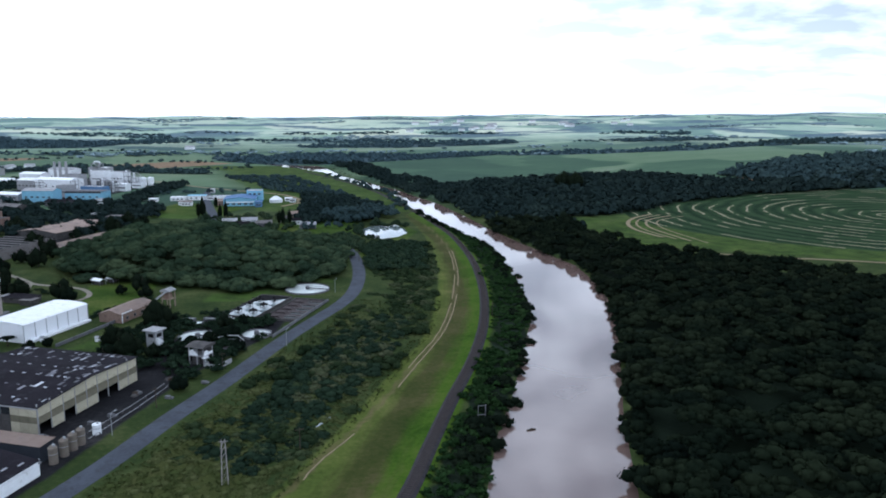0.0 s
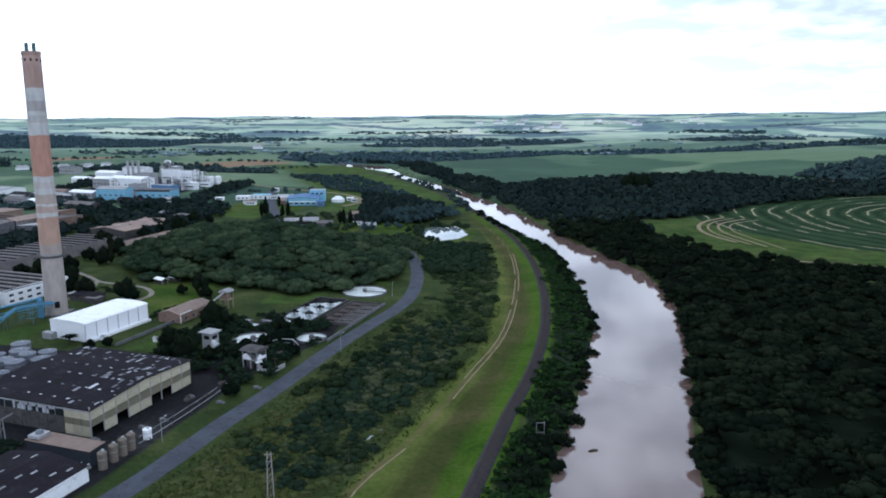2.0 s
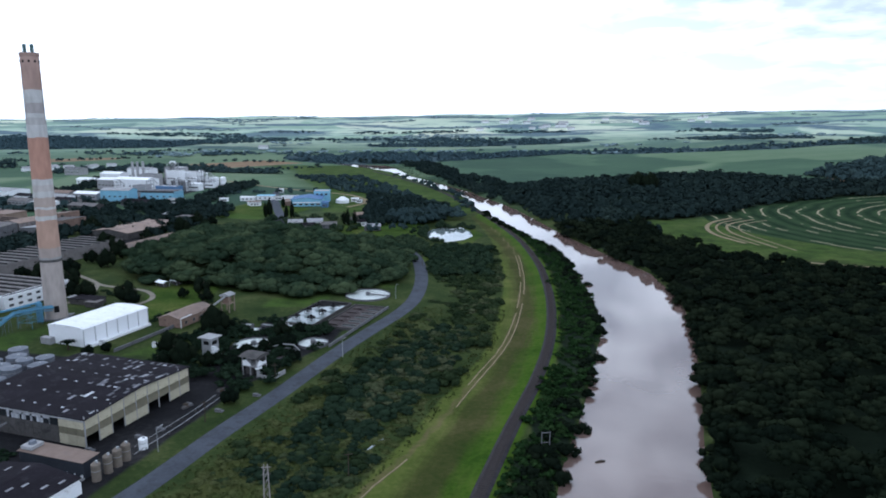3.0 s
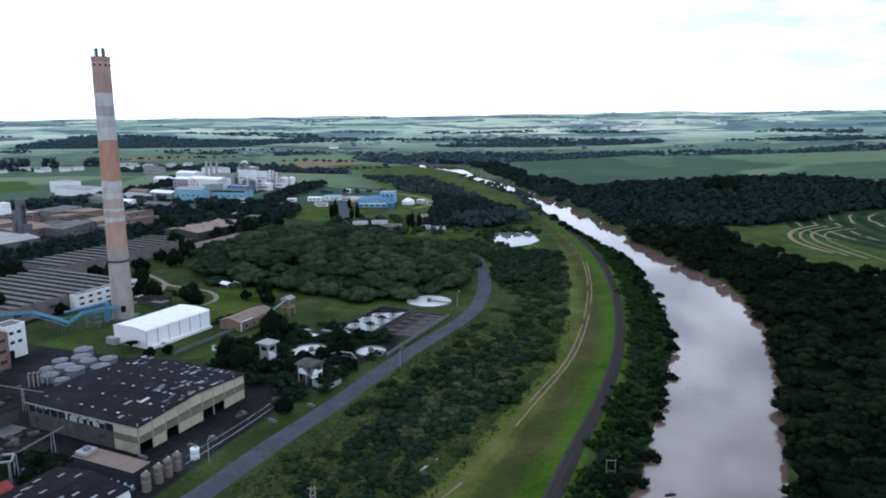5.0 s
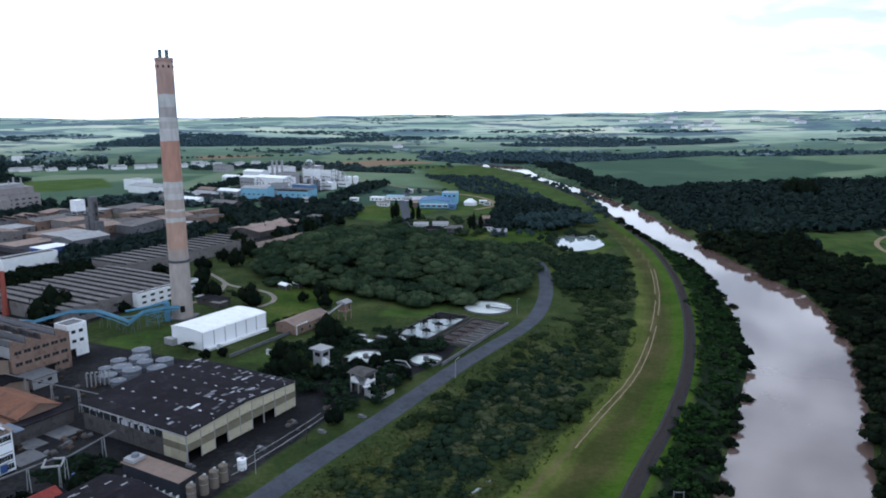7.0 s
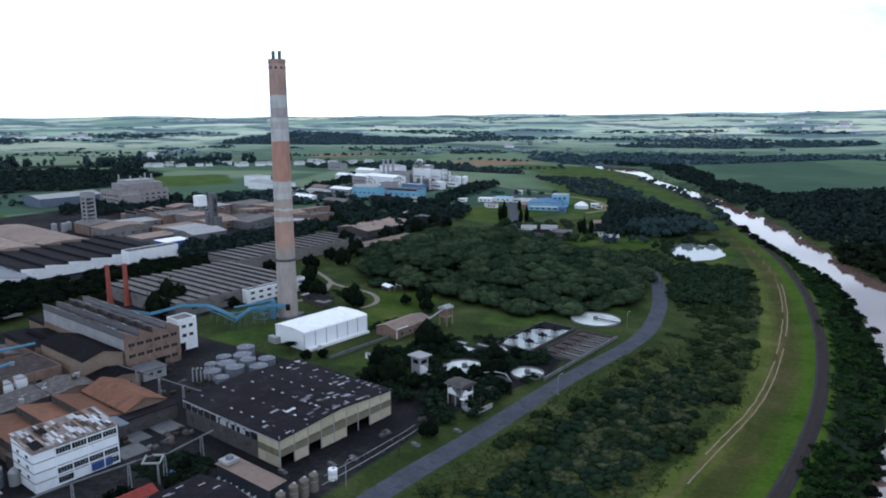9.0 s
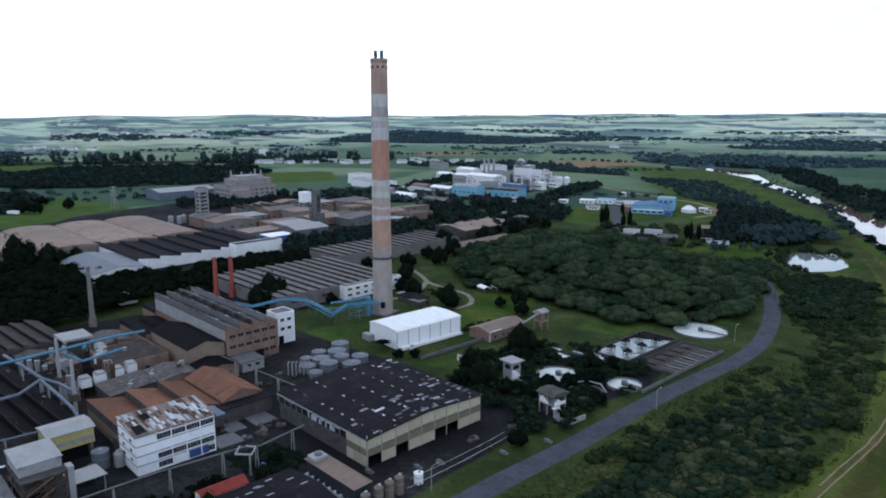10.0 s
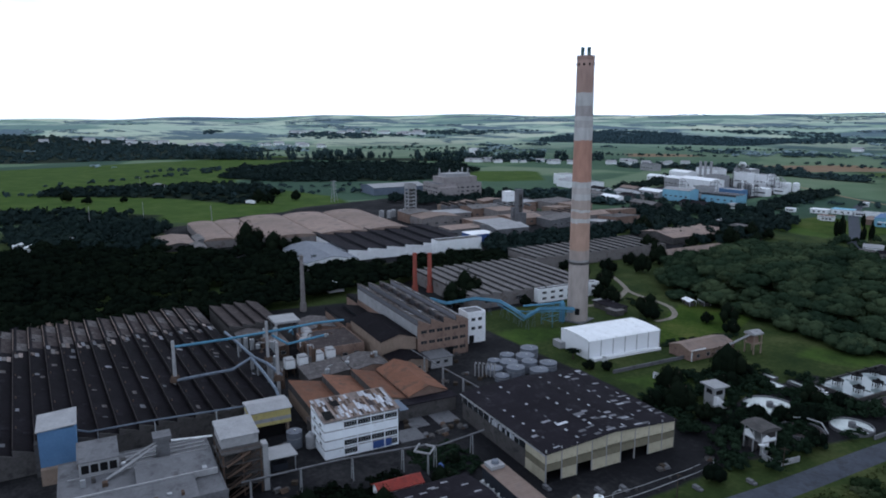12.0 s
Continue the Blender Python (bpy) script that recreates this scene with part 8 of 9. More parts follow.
        part("wall", walls_box(w3, d3, 0.9, 0.25), M["concrete"], u)
        part("crust", B().box(-w3 / 2 + 0.25, w3 / 2 - 0.25, -d3 / 2 + 0.25, d3 / 2 - 0.25, 0, 0.6), M["foam_and_sky"], u)
    b = building("brick_store", -58, -47, 96, 118, 3.6, M["brick"], M["tanroof"], "gable", "low brick store under a tan sheet roof", "store", rise=1.6, axis="y", wins=(("e", (1.0,), 4, (1.4, 1.2)),))
    part("white_frame", B().box(5.5, 5.7, -11, -10.6, 0, 4.2).box(5.5, 5.7, -11, -4, 3.9, 4.2), M["white"], b)
    c = thing("conveyor_gantry", -120, 316, "small elevated conveyor gantry on a concrete frame", "gantry", rot=-15)
    part("belt_housing", B().bar((-3, -8, 3.2), (1.2, 3, 8.6), 0.7), M["palecon"], c, "pale sloping conveyor")
    part("head", B().prism([(-2.4, 7.4), (2.4, 7.4), (2.4, 8.0), (0, 8.9), (-2.4, 8.0)], "y", 0, 5), M["palecon"], c)
    for sx in (-2, 2):
        for sy in (0.6, 4.4):
            part("leg", B().box(sx - 0.2, sx + 0.2, sy - 0.2, sy + 0.2, 0, 7.4), M["tanwall"], c)
    part("floor", B().box(-2.4, 2.4, 0.2, 4.8, 3.8, 4.05), M["tanwall"], c)
    part("box", B().box(-1.6, 1.2, 1.0, 4.0, 4.05, 6.4), M["brick"], c)
    fw = thing("garden_wall", -136.5, 279, "long low pale boundary wall across the lawn", "wall", rot=-15)
    part("wall", B().box(-0.2, 0.2, -19, 18, 0, 1.3), M["concrete"], fw)
    for x, y in ((-129, 268), (-150, 268)):
        g = thing("white_hut", x, y, "tiny white hut on the lawn", "hut", rot=-15)
        part("wall", B().box(-0.8, 0.8, -0.7, 0.7, 0, 1.7), M["white"], g)
        part("roof", B().prism(gable_profile(0.7, 1.7, 0.4, 0.15, 0.08), "x", -0.95, 0.95), M["palecon"], g)
    for x, y, w4 in ((-170, 361, 7), (-165, 366, 5.5)):
        v = thing("white_awning", x, y, "small white-roofed shelter at the wood's edge", "shelter", rot=-30)
        part("roof", B().prism(gable_profile(1.8, 2.4, 0.7), "x", -w4 / 2, w4 / 2), M["white"], v)
        for sx in (-w4 / 2 + 0.3, w4 / 2 - 0.3):
            for sy in (-1.6, 1.6):
                part("post", B().box(sx - 0.08, sx + 0.08, sy - 0.08, sy + 0.08, 0, 2.4), M["steel"], v)
        part("crate", B().box(-w4 / 3, w4 / 3, -1.2, 1.2, 0, 1.5), M["darkcon"], v)
    # twin pipeline along the yard
    p = thing("ground_pipe", 0, 0, "pale pipe on low sleepers along the yard's edge", "pipe", "yard pipes", 0)
    part("pipe", B().pipe([(-93, 182, 0.7), (-88.5, 201, 0.7), (-85.5, 217, 0.7), (-84.5, 224, 0.8), (-86, 227, 0.8)], 0.09, 8), M["palecon"], p)
    for x, y in ((-92, 186), (-90, 195), (-88, 204), (-86.4, 213), (-85, 221)):
        part("support", B().box(x - 0.3, x + 0.3, y - 0.12, y + 0.12, 0, 0.62), M["darkcon"], p)
    p = thing("ground_pipe", 0, 0, "pale pipe on low sleepers along the yard's edge", "pipe", "yard pipes", 0)
    part("pipe", B().pipe([(-95, 186, 0.7), (-91, 202, 0.7), (-88, 216, 0.7), (-87, 222, 0.8)], 0.07, 8), M["palecon"], p)
    for x, y in ((-94, 190), (-91.5, 200), (-89, 211)):
        part("support", B().box(x - 0.3, x + 0.3, y - 0.12, y + 0.12, 0, 0.62), M["darkcon"], p)


build_treatment()


def build_poles():
    o = thing("lattice_pylon", -50, 159, "slim pale grey lattice power pylon in the scrub", "pylon", rot=12)
    hh = 11.3
    for sx in (-1, 1):
        for sy in (-1, 1):
            part("leg", B().bar((sx * 0.75, sy * 0.75, 0), (sx * 0.42, sy * 0.42, hh), 0.11), M["ashlar"], o)
    for i in range(7):
        z0, z1 = hh * i / 7, hh * (i + 1) / 7
        a0, a1 = 0.75 - 0.33 * i / 7, 0.75 - 0.33 * (i + 1) / 7
        for s in (-1, 1):
            part("brace", B().bar((-a0, s * a0, z0), (a1, s * a1, z1), 0.06), M["ashlar"], o)
            part("brace", B().bar((s * a0, a0, z0), (s * a1, -a1, z1), 0.06), M["ashlar"], o)
    part("crossarm", B().bar((-1.1, 0, hh - 0.5), (1.1, 0, hh - 0.5), 0.12), M["ashlar"], o)
    part("crossarm", B().bar((-0.9, 0, hh - 2.2), (0.9, 0, hh - 2.2), 0.1), M["ashlar"], o)
    g = thing("signal_frame", 14.6, 195.5, "pale H-shaped signal frame between rails and river", "frame", rot=10)
    for s in (-1.1, 1.1):
        part("post", B().box(s - 0.1, s + 0.1, -0.1, 0.1, 0, 4.4), M["concrete"], g)
    for z in (1.2, 4.0):
        part("crossbar", B().box(-1.3, 1.3, -0.08, 0.08, z, z + 0.18), M["concrete"], g)
    for x, y in ((-88, 185), (-55, 262), (-47, 345), (-101, 140)):
        p = thing("street_lamp", x, y, "thin grey street lamp beside the road", "street lamp", "road lamps", 70)
        part("pole", B().tube(0, 0, 0, 6.4, 0.1, 0.07, 8), M["steel"], p)
        part("arm", B().pipe([(0, 0, 6.3), (0.8, 0, 6.7), (1.7, 0, 6.8)], 0.06, 6), M["steel"], p)
        part("lamp_head", B().box(1.5, 2.2, -0.14, 0.14, 6.72, 6.86), M["steel"], p)
    for x, y in ((-83, 204), (-72, 236), (-35, 176), (-42, 420), (27, 300)):
        p = thing("wooden_pole", x, y, "weathered wooden utility pole with a crossarm", "pole", "utility poles", 20)
        zz = float(height(x, y))
        p.location.z = zz
        part("pole", B().tube(0, 0, 0, 6.5, 0.15, 0.1, 8), M["bark"], p)
        part("crossarm", B().box(-1.1, 1.1, -0.07, 0.07, 5.8, 5.95), M["bark"], p)
    # driftwood in the river
    d = thing("driftwood", 28.5, 191, "dark floating driftwood on the river", "driftwood", rot=20, z=WATER_Z)
    part("trunk", B().pipe([(-1.3, 0, 0.05), (0, 0.15, 0.2), (1.4, 0, 0.08)], 0.28, 8), M["bark"], d)
    part("branch", B().pipe([(0.2, 0.1, 0.2), (0.7, 0.7, 0.45)], 0.1, 6), M["bark"], d)
    # stagnant pool in the scrub
    V = [(-36.6, 181, 0.12), (-36.1, 181.3, 0.12), (-33.9, 186.5, 0.12), (-31.6, 192, 0.12), (-29.2, 196, 0.12), (-29.8, 197.2, 0.12), (-31.2, 196, 0.12), (-32.4, 192, 0.12), (-34.6, 186.5, 0.12)]
    tagged(new("pool", mesh("pool", V, [tuple(range(len(V)))], M["clearwater"])), "narrow bright stagnant pool at the levee's foot", "pool", kind="structure")
    V = [(-52, 536, 0.2), (-46, 552, 0.2), (-36, 562, 0.2), (-26, 560, 0.2), (-18, 540, 0.2), (-16, 522, 0.2), (-22, 506, 0.2), (-33, 497, 0.2), (-43, 501, 0.2), (-48, 514, 0.2)]
    tagged(new("pond", mesh("pond", V, [tuple(range(len(V) - 1, -1, -1))], M["clearwater"])), "bright pond fringed by trees near the levee", "pond", kind="structure")


build_poles()


# ---- works in the middle distance ----
def build_mid_works():
    rg = np.random.default_rng(11)
    row = -446.0
    while row < -292:
        wide = rg.uniform(15, 27)
        col = 136.0 if row > -420 else 166.0
        while col < 282:
            deep = rg.uniform(15, 36)
            kd = ("gable", "saw", "gable", "slab", "mono")[rg.integers(5)]
            if rg.random() > 0.1 and not (row > -345 and 196 < col + deep / 2 < 226):
                building("works_building", row + 0.5, row + wide - 1.5, col, col + deep - 1.5, rg.uniform(4.5, 8.5), M[("greybrick", "concrete", "tanwall", "brick")[rg.integers(4)]], M[("tanroof", "sawroof", "tanroof", "millroof", "palecon", "tanroof")[rg.integers(6)]], kd,
                         "weathered tan and grey factory building in the far works", "factory", "far works", rise=rg.uniform(1.2, 2.4), bays=max(2, int(deep / 7)), axis="x" if kd == "saw" or rg.random() > 0.5 else "y", wins=(("e", (2.2,), 4, (2.4, 1.2)),))
            col += deep
        row += wide
    building("blue_warehouse", -300, -286, 138, 156, 6, M["bluebanner"], M["white"], "slab", "low blue warehouse with a white roof", "warehouse")
    t = building("grey_mill", -540, -505, 222, 272, 16, M["ashlar"], M["concrete"], "flat", "massive grey-brown stepped mill block with roof clutter", "mill", wins=(("e", (3, 7, 11), 8, (3.0, 1.4)), ("s", (3, 7, 11), 6, (3.0, 1.4))))
    part("upper_storey", B().box(-12, 13, -16, 22, 15.6, 22), M["ashlar"], t)
    part("roof_house", B().box(-8, 9, -12, 16, 22, 25), M["palecon"], t)
    for x, y in ((-7, -11), (-6, 0), (6, 4), (8, 14), (-4, 14)):
        part("roof_stack", B().tube(x, y, 24.9, 28 + (x % 3), 0.9, 0.7, 10), M["palecon"], t)
    part("stair_wing", B().box(17.6, 24, -25, -6, 0, 13), M["ashlar"], t)
    building("blue_grey_store", -612, -572, 180, 240, 8, M["slate"], M["palecon"], "gable", "long blue-grey warehouse beside the mill block", "warehouse", rise=2.4, axis="y")
    f = thing("frame_tower", -472, 437, "pale concrete frame tower with open storeys", "tower", rot=ROT)
    for sx in (-3.4, 3.4):
        for sy in (-3.4, 3.4):
            part("column", B().box(sx - 0.5, sx + 0.5, sy - 0.5, sy + 0.5, 0, 28), M["palecon"], f)
    for i in range(9):
        part("floor", B().box(-3.9, 3.9, -3.9, 3.9, 3 + i * 3.1, 3.8 + i * 3.1), M["palecon"], f)
    part("head", B().box(-3.6, 3.6, -3.6, 3.6, 24.6, 28.6), M["palecon"], f)
    part("core", B().box(-1.6, 1.6, -1.6, 1.6, 0, 27), M["darkcon"], f)
    for i in range(6):
        q = works("drum_tank", -424 + (i % 2) * 4, 128 + i * 5.4, "small pale grey drum tank in a row", "tank", "drum tanks")
        part("shell", B().tube(0, 0, 0, 6, 2.1, 2.1, 14), M["palecon"], q)
        part("lid", B().tube(0, 0, 6, 6.8, 2.1, 0.6, 14), M["palecon"], q)
    c = thing("concrete_tower", -376, 467, "slim grey concrete tower above the far works", "tower", rot=ROT)
    part("shaft", B().box(-2.3, 2.3, -2.3, 2.3, 0, 29.4), M["concrete"], c)
    part("side_rib", B().box(2.3, 3.2, -1.0, 1.0, 0, 26), M["darkcon"], c)
    part("side_rib", B().box(-3.2, -2.3, -1.0, 1.0, 0, 26), M["darkcon"], c)
    for i in range(4):
        # dark slab paints the shade of each window slot
        part("window", B().box(2.31 + 0.9, 2.4 + 0.9, -0.5, 0.5, 4 + i * 6, 6 + i * 6), M["dark"], c)
    part("shoulder", B().box(-7.5, -3.3, -2.5, 2.5, 0, 15), M["concrete"], c)
    part("shoulder", B().box(3.3, 7.0, -2.5, 2.5, 0, 12), M["concrete"], c)
    w = thing("water_tower", -439, 522, "white square water tower on legs", "water tower", rot=ROT)
    part("tank", B().box(-4, 4, -4, 4, 9.5, 18.5), M["white"], w)
    for sx in (-3.4, 3.4):
        for sy in (-3.4, 3.4):
            part("leg", B().box(sx - 0.35, sx + 0.35, sy - 0.35, sy + 0.35, 0, 9.5), M["palecon"], w)
    building("silo_house", -1030, -1014, 548, 560, 18, M["white"], M["palecon"], "flat", "tall white grain elevator far off", "elevator")
    building("far_mill", -585, -560, 420, 440, 12, M["white"], M["palecon"], "flat", "white far factory block among trees", "factory")
    building("far_mill", -558, -505, 405, 432, 8, M["white"], M["palecon"], "gable", "long white far warehouse among trees", "warehouse", rise=2, axis="x")


build_mid_works()


def build_chem_plant():
    lab = "white and pale blue process building of the far plant"
    # footprints in world metres, turned to the works' grid
    process = [(-377, 704, 30, 16, 11, "skyblue", "palecon", "gable"), (-341, 722, 36, 20, 7, "skyblue", "skylight", "saw"), (-398, 796, 46, 20, 13, "white", "white", "gable"), (-352, 764, 26, 12, 9, "bluewall", "palecon", "flat"), (-432, 810, 26, 16, 11, "palecon", "white", "gable"), (-392, 838, 22, 14, 15, "palecon", "concrete", "flat"), (-368, 866, 18, 12, 17, "white", "palecon", "flat"), (-352, 886, 26, 14, 14, "white", "palecon", "flat"), (-446, 866, 30, 16, 13, "white", "white", "gable"), (-420, 900, 34, 16, 16, "white", "palecon", "gable"), (-380, 920, 26, 14, 17, "palecon", "white", "flat"), (-330, 858, 16, 10, 10, "white", "palecon", "flat"), (-372, 742, 16, 10, 12, "palecon", "concrete", "flat"), (-330, 800, 14, 9, 8, "white", "white", "slab"), (-318, 832, 12, 8, 6, "white", "palecon", "flat"), (-352, 822, 20, 10, 9, "concrete", "palecon", "flat")]
    outbuildings = [(-417, 648, 26, 11, 5, "white", "white", "gable"), (-412, 672, 24, 12, 5, "greybrick", "darkroof", "gable"), (-430, 690, 26, 12, 6, "white", "palecon", "gable"), (-414, 714, 30, 12, 6, "palecon", "white", "gable"), (-372, 636, 30, 12, 4.5, "darkcon", "sawroof", "gable"), (-446, 722, 24, 12, 6, "greybrick", "tanroof", "gable"), (-470, 700, 24, 12, 5, "white", "darkroof", "gable"), (-452, 664, 24, 12, 5, "palecon", "sawroof", "gable"), (-338, 668, 34, 12, 4.5, "concrete", "darkroof", "gable"), (-312, 690, 14, 9, 4, "white", "palecon", "slab"), (-500, 860, 26, 12, 6, "white", "white", "gable"), (-590, 984, 26, 16, 9, "palecon", "concrete", "gable")]
    for i, (x, y, w, d, h, wm, rm, kd) in enumerate(process + outbuildings):
        x -= max(0, y - 760) * 0.22 if i < 16 else 0
        building("plant_building", x - w / 2, x + w / 2, y - d / 2, y + d / 2, h, M[wm], M[rm], kd, lab if i < 16 else "small pale outbuilding of the far plant", "factory", "far plant", rise=2.0, bays=5, axis="x", where="world", rot=-2 if i < 2 else -14.5, wins=(("s", (h * 0.4,), 5, (2.4, 1.2)),))
    for x, y in ((-431, 838), (-426, 840), (-420, 842)):
        stack(x, y, 29, 1.7, 1.4, M["palecon"], "pale slim stack of the far plant", "plant_stack")
    for x, y, h in ((-360, 800, 12), (-344, 790, 10), (-376, 768, 14), (-340, 838, 15), (-352, 846, 17), (-402, 866, 16), (-410, 762, 13)):
        q = thing("process_rack", x, y, "small grey pipe rack with vessels in the far plant", "pipe rack", "far plant racks", ROT)
        for sx in (-3, 3):
            for sy in (-2, 2):
                part("post", B().box(sx - 0.25, sx + 0.25, sy - 0.25, sy + 0.25, 0, h), M["steel"], q)
        for z in (h * 0.4, h * 0.7, h - 0.3):
            part("deck", B().box(-3.4, 3.4, -2.4, 2.4, z, z + 0.3), M["concrete"], q)
        part("vessel", B().tube(-1, 0, 0, h + 2, 1.2, 1.2, 10), M["white"], q)
        part("pipe", B().pipe([(-1, 0, h + 1.6), (3, 0, h + 2.4), (9, 1, h * 0.8)], 0.4, 6), M["palecon"], q)
    t = thing("process_tower", -404, 886, "grey steel process tower with platforms", "tower", rot=ROT)
    for sx in (-5, 5):
        for sy in (-4, 4):
            part("column", B().box(sx - 0.4, sx + 0.4, sy - 0.4, sy + 0.4, 0, 24), M["steel"], t)
    for i in range(6):
        part("platform", B().box(-5.6, 5.6, -4.6, 4.6, 3.6 + i * 4, 4.1 + i * 4), M["concrete"], t)
    for sx in (-2.6, 2.4):
        part("vessel", B().tube(sx, 0, 0, 22 + sx, 1.7, 1.7, 12), M["palecon"], t)
    part("hood", B().pipe([(-5, 0, 23), (-3, 0, 26), (3, 0, 26), (5, 0, 23)], 1.0, 8), M["white"], t)
    for x, y in ((-345, 852), (-338, 858), (-331, 862), (-360, 858), (-418, 866)):
        tank(x, y, 3.6, 9, M["white"], "white upright process tank of the far plant", "plant_tank", "far plant tanks", "world", 1.2)
    b = building("blue_plant", -195, -166, 674, 704, 6.4, M["skyblue"], M["blueroof"], "gable", "light blue workshop under a dark blue roof", "workshop", rise=1.8, axis="y", where="world", rot=9, wins=(("s", (1.2,), 5, (3.0, 1.4)),))
    part("fascia", B().box(-12, 13, -15.4, -15.1, 3.2, 4.1), M["white"], b)
    part("canopy", B().box(14.6, 20, -13, -3, 2.6, 2.9), M["white"], b)
    b = building("blue_plant", -180, -165, 706, 722, 11, M["skyblue"], M["palecon"], "flat", "taller light blue block behind the workshop", "workshop", where="world", rot=9, wins=(("s", (7,), 3, (2.4, 1.6)),))
    building("blue_plant", -163, -157, 668, 680, 4.5, M["bluewall"], M["blueroof"], "slab", "small blue store beside the workshop", "store", where="world", rot=9, wins=(("s", (1.2,), 2, (1.4, 1.4)),))
    building("white_annex", -214, -198, 712, 720, 5, M["white"], M["palecon"], "flat", "low white annex behind the blue workshop", "annex", where="world", rot=9)
    building("brick_annex", -203, -196, 676, 698, 4, M["brick"], M["tanroof"], "slab", "narrow brown lean-to beside the blue workshop", "annex", where="world", rot=9)
    tank(-150, 704, 6.4, 3, M["white"], "white dome tent beside the blue workshop", "white_dome", "", "world", 3.0)
    for x, y, w, d, h, rm in ((-249, 716, 14, 9, 3.4, "white"), (-233, 724, 17, 10, 4.2, "skyblue"), (-219, 722, 8, 6, 3.5, "palecon"), (-288, 716, 9, 5, 3.2, "skyblue"), (-270, 706, 8, 5, 3, "white"), (-231, 682, 12, 6, 3.4, "brick"), (-228, 676, 10, 5, 3, "palecon"), (-236, 786, 5, 4, 4, "white"), (-140, 716, 7, 5, 3, "white"), (-134, 706, 6, 4, 3, "palecon")):
        building("white_office", x - w / 2, x + w / 2, y - d / 2, y + d / 2, h, M["white"], M[rm], "slab", "small white office by the far lane", "office", "far offices", where="world", rot=5, wins=(("s", (h * 0.35,), 3, (1.6, 1.1)),))
    for x, y, w, d, wm, rm in ((-157, 562, 11, 8, "white", "palecon"), (-143, 568, 12, 8, "white", "skylight"), (-154, 541, 8, 6, "white", "sawroof"), (-143, 546, 10, 7, "greybrick", "darkroof"), (-128, 552, 12, 7, "concrete", "sawroof"), (-93, 545, 12, 8, "concrete", "skylight"), (-113, 606, 12, 9, "tanwall", "tanroof"), (-104, 566, 9, 6, "white", "darkroof"), (-116, 578, 8, 6, "palecon", "millroof")):
        building("village_house", x - w / 2, x + w / 2, y - d / 2, y + d / 2, 3.2, M[wm], M[rm], "gable", "low house with a pitched roof among trees", "house", "lane houses", rise=1.6, axis="x", where="world", rot=14, wins=(("s", (1.0,), 3, (1.2, 1.1)),))
    for x, y, w, d, rm in ((-262, 548, 26, 10, "tanroof"), (-250, 574, 16, 8, "sawroof"), (-272, 590, 10, 6, "palecon"), (-258, 606, 12, 7, "darkroof")):
        building("yard_shed", x - w / 2, x + w / 2, y - d / 2, y + d / 2, 4, M["concrete"], M[rm], "mono", "low shed in the yard before the far plant", "shed", "far yard sheds", rise=0.8, axis="x", where="world", rot=-14.5)
    for x, y, w in ((-535, 157, 9), (-522, 161, 7), (-536, 188, 8), (-531, 219, 8), (-375, 200, 10), (-305, 252, 7), (-470, 252, 22), (-444, 240, 20), (-476, 268, 9)):
        building("wood_house", x - w / 2, x + w / 2, y - 4, y + 4, 3.2 if w < 15 else 5, M["white"] if w < 15 else M["concrete"], M["white"] if w < 10 else M["sawroof"], "gable", "small pale house among the dark trees", "house", "wood houses", rise=1.4, axis="x", where="world", rot=-14.5)
    for x, y in ((-621, 224), (-619, 266), (-853, 344), (-560, 300)):
        q = thing("meadow_pole", x, y, "thin pale pole standing in the meadow", "pole", "meadow poles", 0, float(height(x, y)))
        part("pole", B().tube(0, 0, 0, 14, 0.22, 0.16, 6), M["palecon"], q)
        part("crossarm", B().box(-1.6, 1.6, -0.1, 0.1, 13, 13.2), M["palecon"], q)
    v = thing("white_trailer", -644, 377, "long white trailer parked in the meadow", "trailer", rot=12, z=float(height(-644, 377)))
    part("body", B().box(-5, 5, -1.3, 1.3, 0.9, 3.6), M["white"], v)
    part("cab", B().box(-7.6, -5.3, -1.2, 1.2, 0.7, 2.9), M["white"], v)
    for x in (-6.6, -3, 2.6, 3.9):
        for s in (-1.05, 1.05):
            part("wheel", B().pipe([(x, s - 0.15, 0.5), (x, s + 0.15, 0.5)], 0.5, 10), M["dark"], v)
    o = thing("transmission_tower", -602, 445, "thin grey lattice transmission tower in the meadow", "pylon", rot=20, z=float(height(-602, 445)))
    for sx in (-1, 1):
        for sy in (-1, 1):
            part("leg", B().bar((sx * 2.4, sy * 2.4, 0), (sx * 0.5, sy * 0.5, 21), 0.35), M["steel"], o)
    for i in range(6):
        z0, z1 = 3.5 * i, 3.5 * (i + 1)
        a0, a1 = 2.4 - 1.9 * i / 6, 2.4 - 1.9 * (i + 1) / 6
        for s in (-1, 1):
            part("brace", B().bar((-a0, s * a0, z0), (a1, s * a1, z1), 0.2), M["steel"], o)
    for z in (13, 17, 20.5):
        part("crossarm", B().bar((-4, 0, z), (4, 0, z), 0.3), M["steel"], o)


build_chem_plant()


